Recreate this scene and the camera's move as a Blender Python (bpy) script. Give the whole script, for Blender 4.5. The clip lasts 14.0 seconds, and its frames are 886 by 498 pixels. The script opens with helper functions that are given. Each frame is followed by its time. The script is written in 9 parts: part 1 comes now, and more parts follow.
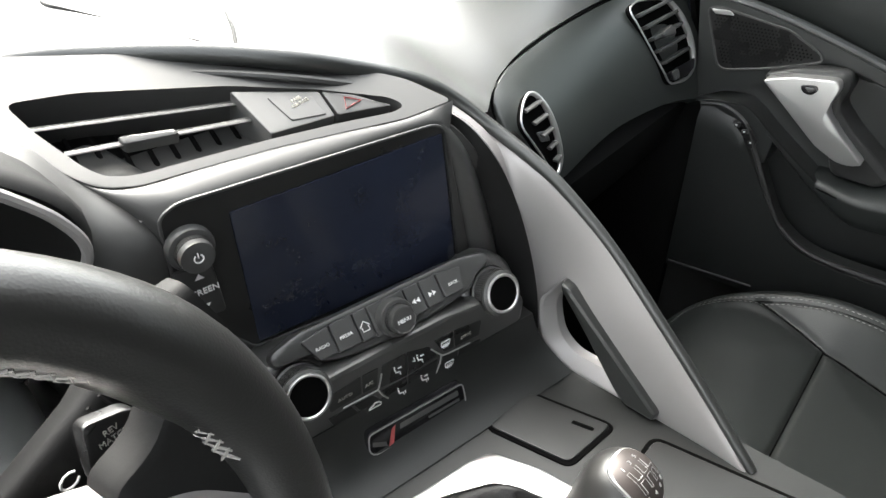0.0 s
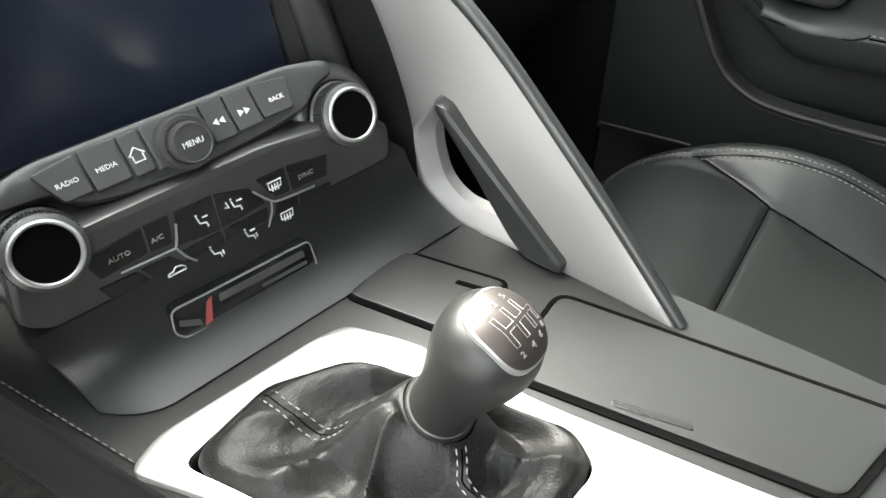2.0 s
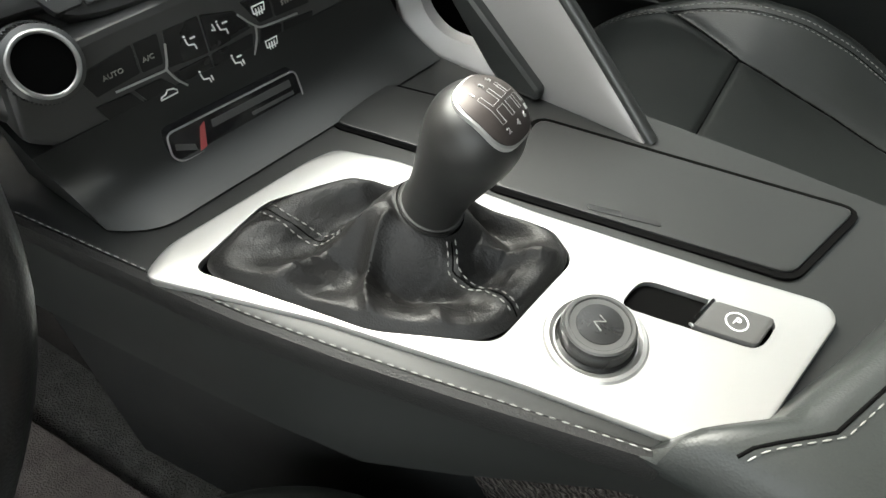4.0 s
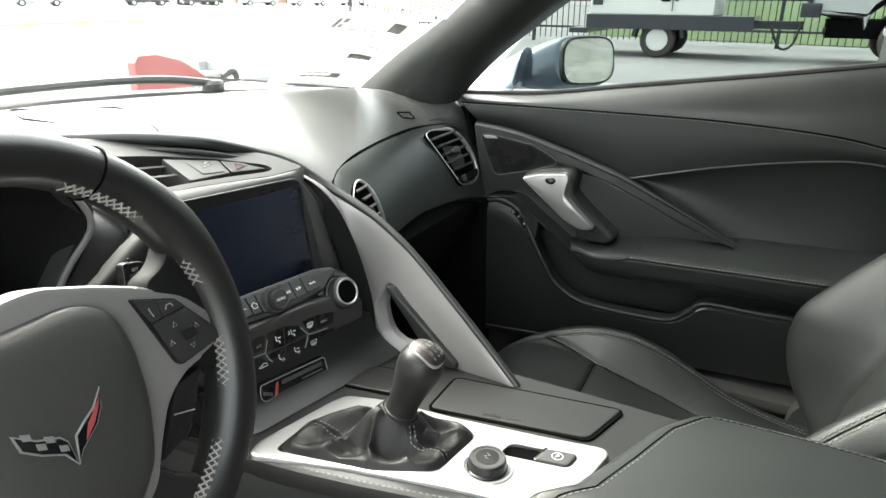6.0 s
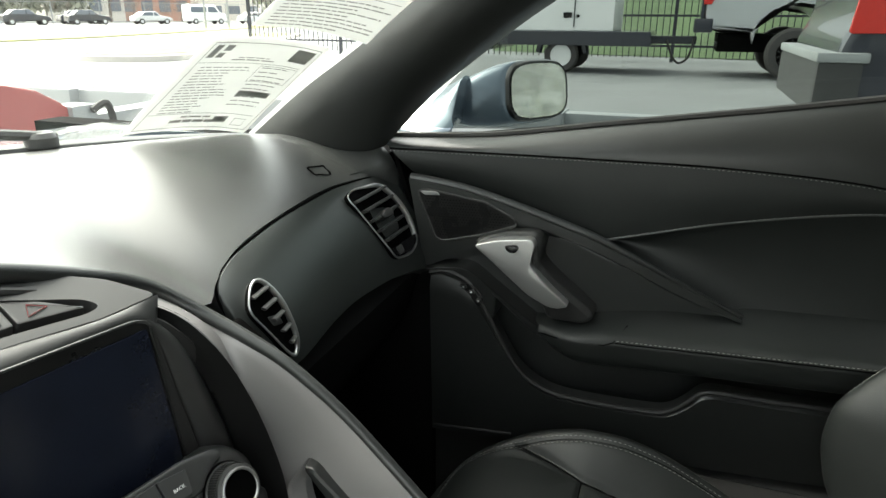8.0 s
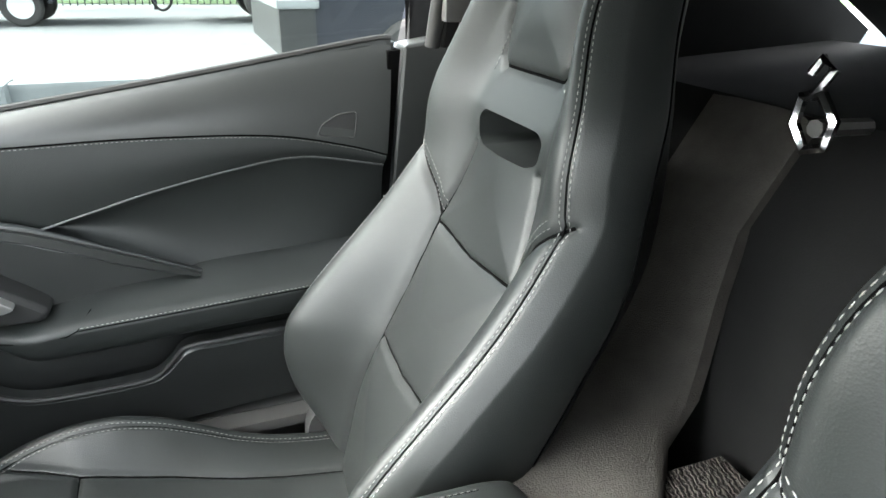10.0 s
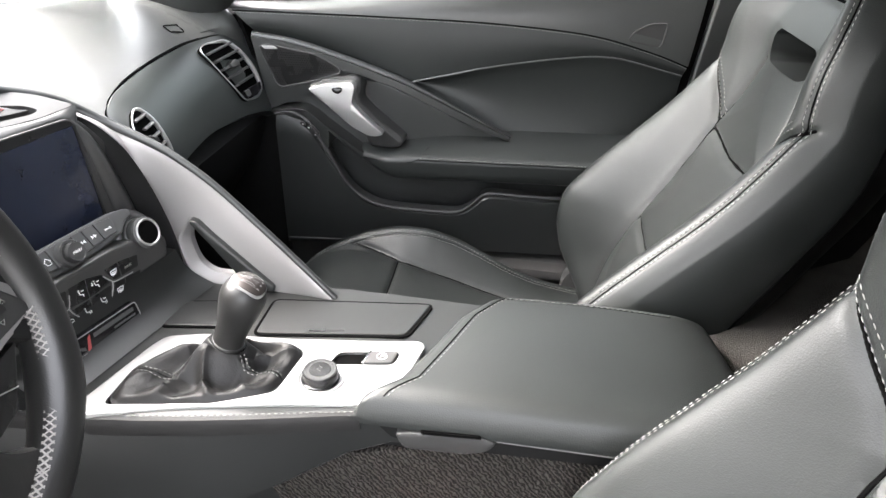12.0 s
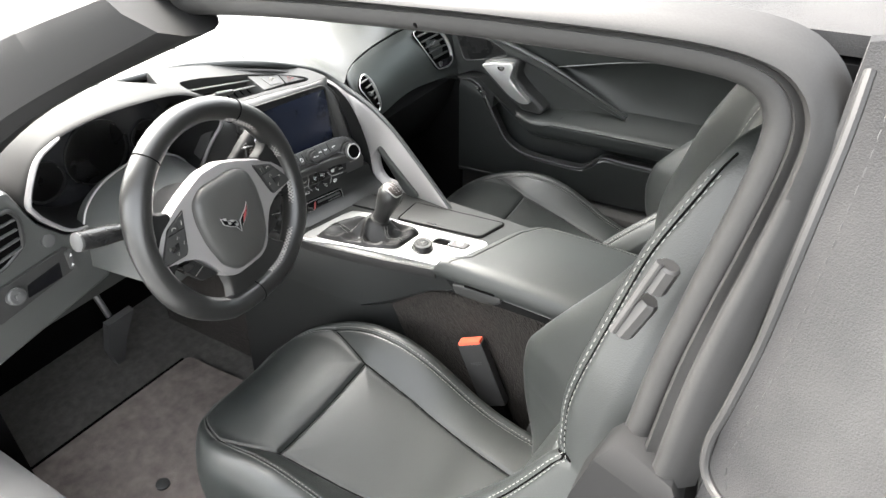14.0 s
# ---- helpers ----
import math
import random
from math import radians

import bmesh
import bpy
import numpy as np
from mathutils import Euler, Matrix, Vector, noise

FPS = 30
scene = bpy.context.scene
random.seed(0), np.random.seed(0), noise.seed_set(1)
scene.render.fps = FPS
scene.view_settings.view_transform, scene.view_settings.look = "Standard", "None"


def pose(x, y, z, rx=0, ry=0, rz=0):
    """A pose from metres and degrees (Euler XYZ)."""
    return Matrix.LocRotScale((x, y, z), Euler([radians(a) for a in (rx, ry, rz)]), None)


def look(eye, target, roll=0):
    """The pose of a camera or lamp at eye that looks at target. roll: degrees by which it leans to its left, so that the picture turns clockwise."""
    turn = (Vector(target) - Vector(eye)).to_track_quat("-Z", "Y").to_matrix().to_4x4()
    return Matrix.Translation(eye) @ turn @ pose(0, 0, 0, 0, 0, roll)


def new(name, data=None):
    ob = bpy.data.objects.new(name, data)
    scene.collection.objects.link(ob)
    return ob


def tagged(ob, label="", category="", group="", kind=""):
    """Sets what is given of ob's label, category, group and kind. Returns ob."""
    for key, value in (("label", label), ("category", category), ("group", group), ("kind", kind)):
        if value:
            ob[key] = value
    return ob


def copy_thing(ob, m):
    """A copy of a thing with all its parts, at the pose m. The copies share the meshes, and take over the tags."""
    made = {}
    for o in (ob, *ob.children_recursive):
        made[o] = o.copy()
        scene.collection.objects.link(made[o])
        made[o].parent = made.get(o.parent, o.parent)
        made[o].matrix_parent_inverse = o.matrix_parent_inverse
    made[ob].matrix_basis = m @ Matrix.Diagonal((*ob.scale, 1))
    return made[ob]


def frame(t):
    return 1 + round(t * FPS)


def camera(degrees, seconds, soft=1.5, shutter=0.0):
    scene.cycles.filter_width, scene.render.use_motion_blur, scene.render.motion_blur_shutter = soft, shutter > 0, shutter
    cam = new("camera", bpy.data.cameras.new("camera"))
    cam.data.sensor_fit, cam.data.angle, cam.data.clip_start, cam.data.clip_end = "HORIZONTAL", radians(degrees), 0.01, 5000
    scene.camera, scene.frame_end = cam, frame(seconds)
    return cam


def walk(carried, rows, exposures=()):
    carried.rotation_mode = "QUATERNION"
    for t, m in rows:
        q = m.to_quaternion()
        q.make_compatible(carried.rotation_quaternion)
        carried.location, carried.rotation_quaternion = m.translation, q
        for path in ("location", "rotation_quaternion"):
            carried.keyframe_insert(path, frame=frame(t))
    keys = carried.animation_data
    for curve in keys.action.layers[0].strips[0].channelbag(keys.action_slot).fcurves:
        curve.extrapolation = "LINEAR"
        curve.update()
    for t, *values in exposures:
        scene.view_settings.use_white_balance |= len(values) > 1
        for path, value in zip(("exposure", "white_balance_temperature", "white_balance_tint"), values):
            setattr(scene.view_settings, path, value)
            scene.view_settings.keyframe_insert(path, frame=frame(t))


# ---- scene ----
cam = camera(67.37, 14.0)
# seconds, place, yaw, pitch, roll
ROWS = [
    (0.0, -0.2575, -0.2546, 1.045, -49.89, -35.62, -0.34),
    (0.5, -0.2686, -0.2906, 1.0333, -51.12, -35.83, -0.24),
    (1.0, -0.2805, -0.2854, 0.9622, -51.77, -36.32, 0.03),
    (1.5, -0.2486, -0.3038, 0.947, -52.66, -38.2, -0.45),
    (2.0, -0.1583, -0.2673, 0.9102, -54.68, -42.68, -0.46),
    (2.5, -0.1056, -0.2603, 0.8536, -55.57, -49.94, 0.06),
    (3.0, -0.1013, -0.2458, 0.8402, -56.09, -54.01, 0.23),
    (3.2, -0.1104, -0.2443, 0.8376, -56.33, -55.0, 0.32),
    (4.25, -0.252, -0.318, 0.925, -58.9, -48.0, 0.33),
    (5.3, -0.4492, -0.4397, 1.0328, -61.61, -29.98, 0.34),
    (5.5, -0.4782, -0.4571, 1.0384, -62.15, -26.43, 0.41),
    (6.0, -0.5148, -0.4664, 1.0365, -62.85, -20.64, 0.49),
    (6.5, -0.4729, -0.4251, 1.0205, -63.18, -18.77, 0.5),
    (7.0, -0.3741, -0.3572, 1.0527, -64.08, -15.93, 0.51),
    (7.5, -0.2867, -0.2916, 1.0413, -65.13, -15.4, 0.68),
    (8.0, -0.2458, -0.303, 1.0376, -70.65, -19.29, 0.22),
    (8.5, -0.2396, -0.3194, 1.0511, -78.0, -22.35, -0.07),
    (9.0, -0.2511, -0.3879, 1.065, -87.37, -22.69, -0.05),
    (9.2, -0.2549, -0.4108, 1.0708, -91.61, -22.72, 0.04),
    (10.25, -0.312, -0.444, 1.078, -113.0, -23.4, 0.75),
    (11.3, -0.3973, -0.4545, 1.0712, -106.87, -25.22, 1.69),
    (11.5, -0.4363, -0.4412, 1.0485, -100.16, -25.54, 1.91),
    (12.0, -0.5468, -0.4546, 1.0797, -82.91, -29.41, 2.13),
    (12.5, -0.6436, -0.5177, 1.1461, -69.79, -33.03, 2.23),
    (13.0, -0.7159, -0.6313, 1.2021, -63.96, -35.5, 1.68),
    (13.5, -0.8063, -0.7155, 1.2896, -61.2, -36.01, 1.28),
    (14.0, -0.8997, -0.8164, 1.3511, -60.01, -35.65, 0.76),
]
EXPOSURES = [(0.0, 3.65, 6600, 10), (1.0, 4.17, 6600, 9), (1.5, 4.3, 6600, 10), (2.2, 4.12, 6650, 6), (3.0, 3.1, 6650, 5), (5.5, 3.85, 6650, 6), (6.2, 3.3, 6700, 5), (6.6, 3.1, 6800, 4),
             (7.0, 2.45, 6850, 3), (8.0, 2.7, 6750, 3), (8.5, 4.05, 6350, 4), (9.0, 4.2, 6300, 3), (11.5, 4.55, 6450, 16), (12.5, 3.98, 6600, 13), (14.0, 4.1, 6600, 11)]
walk(cam, [(t, pose(x, y, z, 0, 0, yaw) @ pose(0, 0, 0, 90 + pitch) @ pose(0, 0, 0, 0, 0, roll)) for t, x, y, z, yaw, pitch, roll in ROWS], EXPOSURES)

# ---- world and light ----
world = bpy.data.worlds.new("sky")
scene.world = world
world.use_nodes = True
wn = world.node_tree.nodes
sky = wn.new("ShaderNodeTexSky")
sky.sky_type, sky.sun_disc = "NISHITA", False
sky.sun_elevation, sky.sun_rotation = radians(48), radians(11)
sky.air_density, sky.dust_density, sky.ozone_density = 1.0, 4.0, 1.0
wash = wn.new("ShaderNodeHueSaturation")
wash.inputs["Saturation"].default_value = 0.25
world.node_tree.links.new(sky.outputs[0], wash.inputs["Color"])
warm = wn.new("ShaderNodeVectorMath")
warm.operation = "MULTIPLY"
warm.inputs[1].default_value = (1.0, 0.997, 0.962)
world.node_tree.links.new(wash.outputs[0], warm.inputs[0])
world.node_tree.links.new(warm.outputs[0], wn["Background"].inputs[0])
wn["Background"].inputs[1].default_value = 0.15
lamp = bpy.data.lights.new("sun", "SUN")
lamp.energy, lamp.angle, lamp.color = 0.7, radians(60), (1.0, 0.97, 0.93)
sun = new("sun", lamp)
sun.matrix_world = look((1.5, 8, 9), (0, 0, 0))


# ---- materials ----
def surface(name, color, rough, metal=0.0, vary=0.12, scale=18.0, fine=600.0, bump=0.05, depth=0.0006, coat=0.0, spec=0.5, cells=False, dirt=None):
    """A plain material with colour changes at two scales, uneven gloss and fine relief."""
    m = bpy.data.materials.new(name)
    m.use_nodes = True
    n, ln = m.node_tree.nodes, m.node_tree.links
    b = n["Principled BSDF"]
    co = n.new("ShaderNodeTexCoord")
    big, small = n.new("ShaderNodeTexNoise"), n.new("ShaderNodeTexNoise")
    big.inputs["Scale"].default_value, big.inputs["Detail"].default_value = scale, 5
    small.inputs["Scale"].default_value, small.inputs["Detail"].default_value = fine, 2
    ln.new(co.outputs["Object"], big.inputs["Vector"])
    ln.new(co.outputs["Object"], small.inputs["Vector"])
    mix = n.new("ShaderNodeMix")
    mix.data_type = "RGBA"
    mix.inputs["A"].default_value = (*[c * (1 - vary) for c in color], 1)
    mix.inputs["B"].default_value = (*(dirt or [min(1, c * (1 + vary)) for c in color]), 1)
    add = n.new("ShaderNodeMath")
    add.operation, add.use_clamp = "MULTIPLY_ADD", True
    ln.new(small.outputs["Fac"], add.inputs[0])
    add.inputs[1].default_value = 0.5
    sub = n.new("ShaderNodeMapRange")
    sub.inputs["From Min"].default_value, sub.inputs["From Max"].default_value = 0.3, 0.75
    sub.inputs["To Max"].default_value = 0.6
    ln.new(big.outputs["Fac"], sub.inputs["Value"])
    ln.new(sub.outputs["Result"], add.inputs[2])
    ln.new(add.outputs[0], mix.inputs["Factor"])
    ln.new(mix.outputs["Result"], b.inputs["Base Color"])
    rr = n.new("ShaderNodeMapRange")
    rr.inputs["To Min"].default_value, rr.inputs["To Max"].default_value = rough * 0.85, min(1, rough * 1.15)
    ln.new(big.outputs["Fac"], rr.inputs["Value"])
    ln.new(rr.outputs["Result"], b.inputs["Roughness"])
    b.inputs["Metallic"].default_value = metal
    b.inputs["Specular IOR Level"].default_value = spec
    b.inputs["Coat Weight"].default_value = coat
    if bump:
        bp = n.new("ShaderNodeBump")
        bp.inputs["Strength"].default_value, bp.inputs["Distance"].default_value = bump, depth
        if cells:
            v = n.new("ShaderNodeTexVoronoi")
            v.inputs["Scale"].default_value = fine
            ln.new(co.outputs["Object"], v.inputs["Vector"])
            ln.new(v.outputs["Distance"], bp.inputs["Height"])
        else:
            ln.new(small.outputs["Fac"], bp.inputs["Height"])
        ln.new(bp.outputs["Normal"], b.inputs["Normal"])
    return m


LEATHER = surface("black_leather", (0.0128, 0.0147, 0.0140), 0.46, vary=0.3, scale=9, fine=700, bump=0.3, cells=True, depth=0.0004, spec=0.46)
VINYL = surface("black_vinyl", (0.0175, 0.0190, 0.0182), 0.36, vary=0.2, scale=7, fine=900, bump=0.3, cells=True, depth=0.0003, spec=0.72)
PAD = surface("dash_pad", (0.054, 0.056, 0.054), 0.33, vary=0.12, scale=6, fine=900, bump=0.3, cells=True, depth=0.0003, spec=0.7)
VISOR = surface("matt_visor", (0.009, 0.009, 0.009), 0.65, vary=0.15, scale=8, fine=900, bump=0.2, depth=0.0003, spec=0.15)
FASCIA = surface("fascia_skin", (0.025, 0.0285, 0.0268), 0.35, vary=0.15, scale=6, fine=900, bump=0.3, cells=True, depth=0.0003, spec=0.75)
WRAP = surface("wheel_leather", (0.0115, 0.0115, 0.0112), 0.35, vary=0.2, scale=12, fine=800, bump=0.25, cells=True, depth=0.0003, spec=0.62)
BOOT = surface("boot_leather", (0.0095, 0.0092, 0.009), 0.50, vary=0.25, scale=30, fine=800, bump=0.50, cells=True, depth=0.0004, spec=0.36)
KNOB = surface("knob_leather", (0.0150, 0.0150, 0.0146), 0.40, vary=0.12, scale=14, fine=2200, bump=0.15, cells=True, depth=0.0002, spec=0.38)
PLASTIC = surface("black_plastic", (0.030, 0.030, 0.0295), 0.40, vary=0.1, scale=15, fine=1500, bump=0.1, depth=0.0002, spec=0.36)
SMOOTH = surface("smooth_black_plastic", (0.012, 0.012, 0.012), 0.28, vary=0.1, scale=15, bump=0.03, depth=0.0001, spec=0.38)
GREY = surface("dark_grey_plastic", (0.052, 0.052, 0.051), 0.42, vary=0.1, scale=15, fine=1200, bump=0.1, depth=0.0002, spec=0.4)
GUIDE = surface("worn_grey_plastic", (0.062, 0.060, 0.058), 0.52, vary=0.15, scale=20, fine=1200, bump=0.1, depth=0.0002, spec=0.4)
RIM = surface("bright_satin_silver", (0.62, 0.62, 0.61), 0.30, metal=0.9, vary=0.05, scale=10, bump=0.0)
DIALS = surface("dark_dial_glass", (0.015, 0.0155, 0.0165), 0.25, vary=0.2, scale=12, bump=0.0, spec=0.5)
# near-black for the backrest's sides and rear, with their shade put into the colour
SHADED_BACK = surface("shaded_seat_back", (0.0048, 0.0047, 0.0047), 0.55, vary=0.2, scale=12, fine=900, bump=0.2, depth=0.0003, spec=0.15)
GLOSS = surface("piano_black", (0.006, 0.006, 0.007), 0.12, vary=0.2, bump=0.0)
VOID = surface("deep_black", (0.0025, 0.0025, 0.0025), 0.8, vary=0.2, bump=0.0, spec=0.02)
SILVER = surface("satin_silver", (0.262, 0.252, 0.251), 0.48, metal=0.40, vary=0.06, scale=10, fine=2000, bump=0.05, depth=0.0001)
PLATE = surface("bright_silver", (0.47, 0.47, 0.46), 0.37, metal=0.8, vary=0.05, scale=10, fine=2000, bump=0.05, depth=0.0001)
CHROME = surface("chrome", (0.78, 0.78, 0.79), 0.12, metal=1.0, vary=0.05, bump=0.0)
SCREEN = surface("screen_glass", (0.011, 0.0145, 0.027), 0.17, vary=0.2, scale=25, bump=0.0)
CARPET = surface("carpet", (0.105, 0.102, 0.094), 0.95, vary=0.35, scale=60, fine=420, bump=1.0, depth=0.006, spec=0.05)
RIBBED = surface("ribbed_carpet", (0.056, 0.051, 0.047), 0.95, vary=0.6, scale=90, fine=500, bump=1.0, depth=0.006, spec=0.05)
CONSOLE = surface("console_black", (0.0125, 0.0132, 0.0128), 0.40, vary=0.15, scale=12, fine=1300, bump=0.2, depth=0.0002, spec=0.42)
CAP = surface("brown_black_metal", (0.055, 0.047, 0.044), 0.40, metal=0.5, vary=0.15, scale=60, bump=0.0)
MAT = surface("floor_mat", (0.165, 0.143, 0.131), 0.95, vary=0.4, scale=40, fine=500, bump=0.8, depth=0.004, spec=0.05)
STACK = surface("satin_stack_plastic", (0.040, 0.040, 0.0392), 0.36, vary=0.1, scale=15, fine=1500, bump=0.08, depth=0.0002, spec=0.7)
HOODSKIN = surface("satin_hood_plastic", (0.042, 0.042, 0.041), 0.46, vary=0.1, scale=15, fine=1200, bump=0.12, depth=0.0002, spec=0.35)
HUB_SKIN = surface("hub_vinyl", (0.040, 0.040, 0.038), 0.42, vary=0.12, scale=9, fine=900, bump=0.3, cells=True, depth=0.0003, spec=0.42)
DIM_THREAD = surface("dim_grey_thread", (0.24, 0.23, 0.22), 0.85, vary=0.2, bump=0.0)
THREAD = surface("grey_thread", (0.20, 0.20, 0.19), 0.8, vary=0.2, bump=0.0)
WHITE = surface("white_print", (0.75, 0.75, 0.74), 0.5, vary=0.05, bump=0.0)
RED = surface("red_print", (0.30, 0.055, 0.055), 0.4, vary=0.15, bump=0.0)
BUCKLE_RED = surface("buckle_red", (0.70, 0.11, 0.06), 0.4, vary=0.1, bump=0.0)
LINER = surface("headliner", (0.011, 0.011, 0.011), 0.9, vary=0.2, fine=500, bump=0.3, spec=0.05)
FABRIC = surface("soft_top_cloth", (0.026, 0.026, 0.027), 0.9, vary=0.3, scale=14, fine=900, bump=0.5, depth=0.001, dirt=(0.05, 0.049, 0.048), spec=0.15)
RUBBER = surface("rubber_seal", (0.022, 0.0215, 0.021), 0.5, vary=0.25, scale=20, bump=0.1, spec=0.25)
PAINT = surface("blue_grey_paint", (0.16, 0.20, 0.24), 0.18, metal=0.35, vary=0.05, bump=0.0, coat=0.8)
# mirror metal, with the cream cast of the reflected ground put into its colour
MIRROR = surface("mirror_glass", (0.74, 0.74, 0.64), 0.02, metal=1.0, vary=0.02, bump=0.0)
PAPER = surface("sticker_paper", (0.74, 0.73, 0.69), 0.8, vary=0.05, bump=0.0)
INK = surface("grey_ink", (0.26, 0.25, 0.24), 0.8, vary=0.1, bump=0.0)
PALE_INK = surface("pale_print", (0.50, 0.49, 0.46), 0.8, vary=0.1, bump=0.0)
BELT = surface("seat_belt_webbing", (0.03, 0.03, 0.03), 0.7, vary=0.2, fine=1500, bump=0.4)
BULK = surface("bulkhead_carpet", (0.050, 0.047, 0.043), 0.95, vary=0.25, scale=30, fine=500, bump=0.6, depth=0.003, spec=0.05)
LOT = surface("lot_concrete", (0.20, 0.205, 0.205), 0.9, vary=0.16, scale=0.8, fine=30, bump=0.4, depth=0.01)
ASPHALT = surface("asphalt", (0.16, 0.16, 0.16), 0.9, vary=0.2, scale=0.6, fine=40, bump=0.4, depth=0.01)
GRASS = surface("dry_grass", (0.26, 0.25, 0.11), 0.95, vary=0.35, scale=1.5, fine=25, bump=0.8, depth=0.03)
HILL = surface("green_bank", (0.09, 0.13, 0.06), 0.95, vary=0.4, scale=0.6, fine=12, bump=0.8, depth=0.05)
KERB = surface("kerb_concrete", (0.42, 0.40, 0.37), 0.9, vary=0.2, scale=2, fine=30, bump=0.3, depth=0.01)
STEEL = surface("grey_painted_steel", (0.30, 0.31, 0.31), 0.5, metal=0.2, vary=0.2, scale=3, fine=60, bump=0.1, depth=0.002)
REDPAINT = surface("faded_red_paint", (0.30, 0.085, 0.08), 0.5, vary=0.15, scale=3, bump=0.0)
WHITEPAINT = surface("white_paint", (0.78, 0.78, 0.77), 0.4, vary=0.06, scale=2, bump=0.0)
SILVERPAINT = surface("silver_car_paint", (0.55, 0.56, 0.57), 0.3, metal=0.3, vary=0.05, scale=2, bump=0.0, coat=0.5)
DARKPAINT = surface("dark_car_paint", (0.030, 0.032, 0.042), 0.25, vary=0.1, scale=2, bump=0.0, coat=0.5)
TYRE = surface("tyre_rubber", (0.055, 0.052, 0.05), 0.85, vary=0.3, scale=8, bump=0.2, depth=0.004)
TAIL = surface("tail_lamp_red", (0.62, 0.04, 0.03), 0.2, vary=0.1, bump=0.0)
SIGN = surface("sign_green", (0.0, 0.19, 0.11), 0.5, vary=0.05, bump=0.0)
BRICK = surface("brick_facade", (0.42, 0.22, 0.16), 0.9, vary=0.15, scale=0.6, fine=6, bump=0.0)
RENDER = surface("pale_facade", (0.62, 0.58, 0.53), 0.9, vary=0.08, scale=0.4, fine=5, bump=0.0)
PANE = surface("far_window", (0.12, 0.14, 0.17), 0.15, vary=0.2, bump=0.0)
BARK = surface("bark", (0.12, 0.09, 0.07), 0.95, vary=0.3, scale=4, bump=0.3, depth=0.02)
# leaf green paled, so the colour itself carries the distance haze
LEAF = surface("hazed_leaves", (0.19, 0.19, 0.13), 0.9, vary=0.5, scale=0.8, fine=9, bump=0.0)
TWIG = surface("bare_twigs", (0.28, 0.17, 0.13), 0.95, vary=0.3, scale=1, bump=0.0)


def glass(name, tint, gloss=1.0):
    """Thin clear glass: see-through, with the gloss of a pane."""
    m = bpy.data.materials.new(name)
    m.use_nodes = True
    n, ln = m.node_tree.nodes, m.node_tree.links
    n.remove(n["Principled BSDF"])
    tr, gl, mix, fr = n.new("ShaderNodeBsdfTransparent"), n.new("ShaderNodeBsdfGlossy"), n.new("ShaderNodeMixShader"), n.new("ShaderNodeLayerWeight")
    pw, ma = n.new("ShaderNodeMath"), n.new("ShaderNodeMath")
    pw.operation, ma.operation = "POWER", "MULTIPLY_ADD"
    tr.inputs["Color"].default_value = (*tint, 1)
    gl.inputs["Roughness"].default_value = 0.02
    fr.inputs["Blend"].default_value = 0.5
    pw.inputs[1].default_value, ma.inputs[1].default_value, ma.inputs[2].default_value = 5.0, 0.6 * gloss, 0.03 * gloss
    ln.new(fr.outputs["Facing"], pw.inputs[0])
    ln.new(pw.outputs[0], ma.inputs[0])
    ln.new(ma.outputs[0], mix.inputs[0])
    ln.new(tr.outputs[0], mix.inputs[1])
    ln.new(gl.outputs[0], mix.inputs[2])
    ln.new(mix.outputs[0], n["Material Output"].inputs["Surface"])
    return m


def backlit(m, color, share):
    """Lets part of the light through thin paper."""
    n, ln = m.node_tree.nodes, m.node_tree.links
    t, mix = n.new("ShaderNodeBsdfTranslucent"), n.new("ShaderNodeMixShader")
    t.inputs["Color"].default_value = (*color, 1)
    mix.inputs[0].default_value = share
    ln.new(n["Principled BSDF"].outputs[0], mix.inputs[1])
    ln.new(t.outputs[0], mix.inputs[2])
    ln.new(mix.outputs[0], n["Material Output"].inputs["Surface"])


def ribs(m, pitch):
    """Adds woven ribs to a carpet."""
    n, ln = m.node_tree.nodes, m.node_tree.links
    w, co = n.new("ShaderNodeTexWave"), n.new("ShaderNodeTexCoord")
    mp = n.new("ShaderNodeMapping")
    mp.inputs["Rotation"].default_value = (radians(38), 0, radians(12))
    w.bands_direction = "Y"
    w.inputs["Scale"].default_value, w.inputs["Distortion"].default_value, w.inputs["Detail"].default_value, w.inputs["Detail Scale"].default_value = 0.314 / pitch, 7.0, 3.0, 2.5
    ln.new(co.outputs["Object"], mp.inputs["Vector"])
    ln.new(mp.outputs[0], w.inputs["Vector"])
    ln.new(w.outputs["Fac"], [x for x in n if x.bl_idname == "ShaderNodeBump"][0].inputs["Height"])
    mix = [x for x in n if x.bl_idname == "ShaderNodeMix"][0]
    ln.new(w.outputs["Fac"], mix.inputs["Factor"])


ribs(RIBBED, 0.0045)
backlit(PAPER, (0.72, 0.735, 0.735), 0.42)
PRINT = surface("sheet_print", (0.20, 0.20, 0.19), 0.8, vary=0.1, bump=0.0)
backlit(PRINT, (0.35, 0.35, 0.34), 0.4)
backlit(PALE_INK, (0.52, 0.51, 0.475), 0.7)
backlit(INK, (0.30, 0.29, 0.27), 0.5)
GLASS = glass("clear_glass", (0.97, 0.99, 0.98))
SIDE_GLASS = glass("side_glass", (0.24, 0.268, 0.264))


# ---- building helpers ----
BASE = {}


def thing(name, base, label, category, group="", kind=""):
    ob = new(name)
    ob.location = base
    ob.empty_display_size = 0.05
    BASE[ob.name] = Vector(base)
    return tagged(ob, label, category, group, kind)


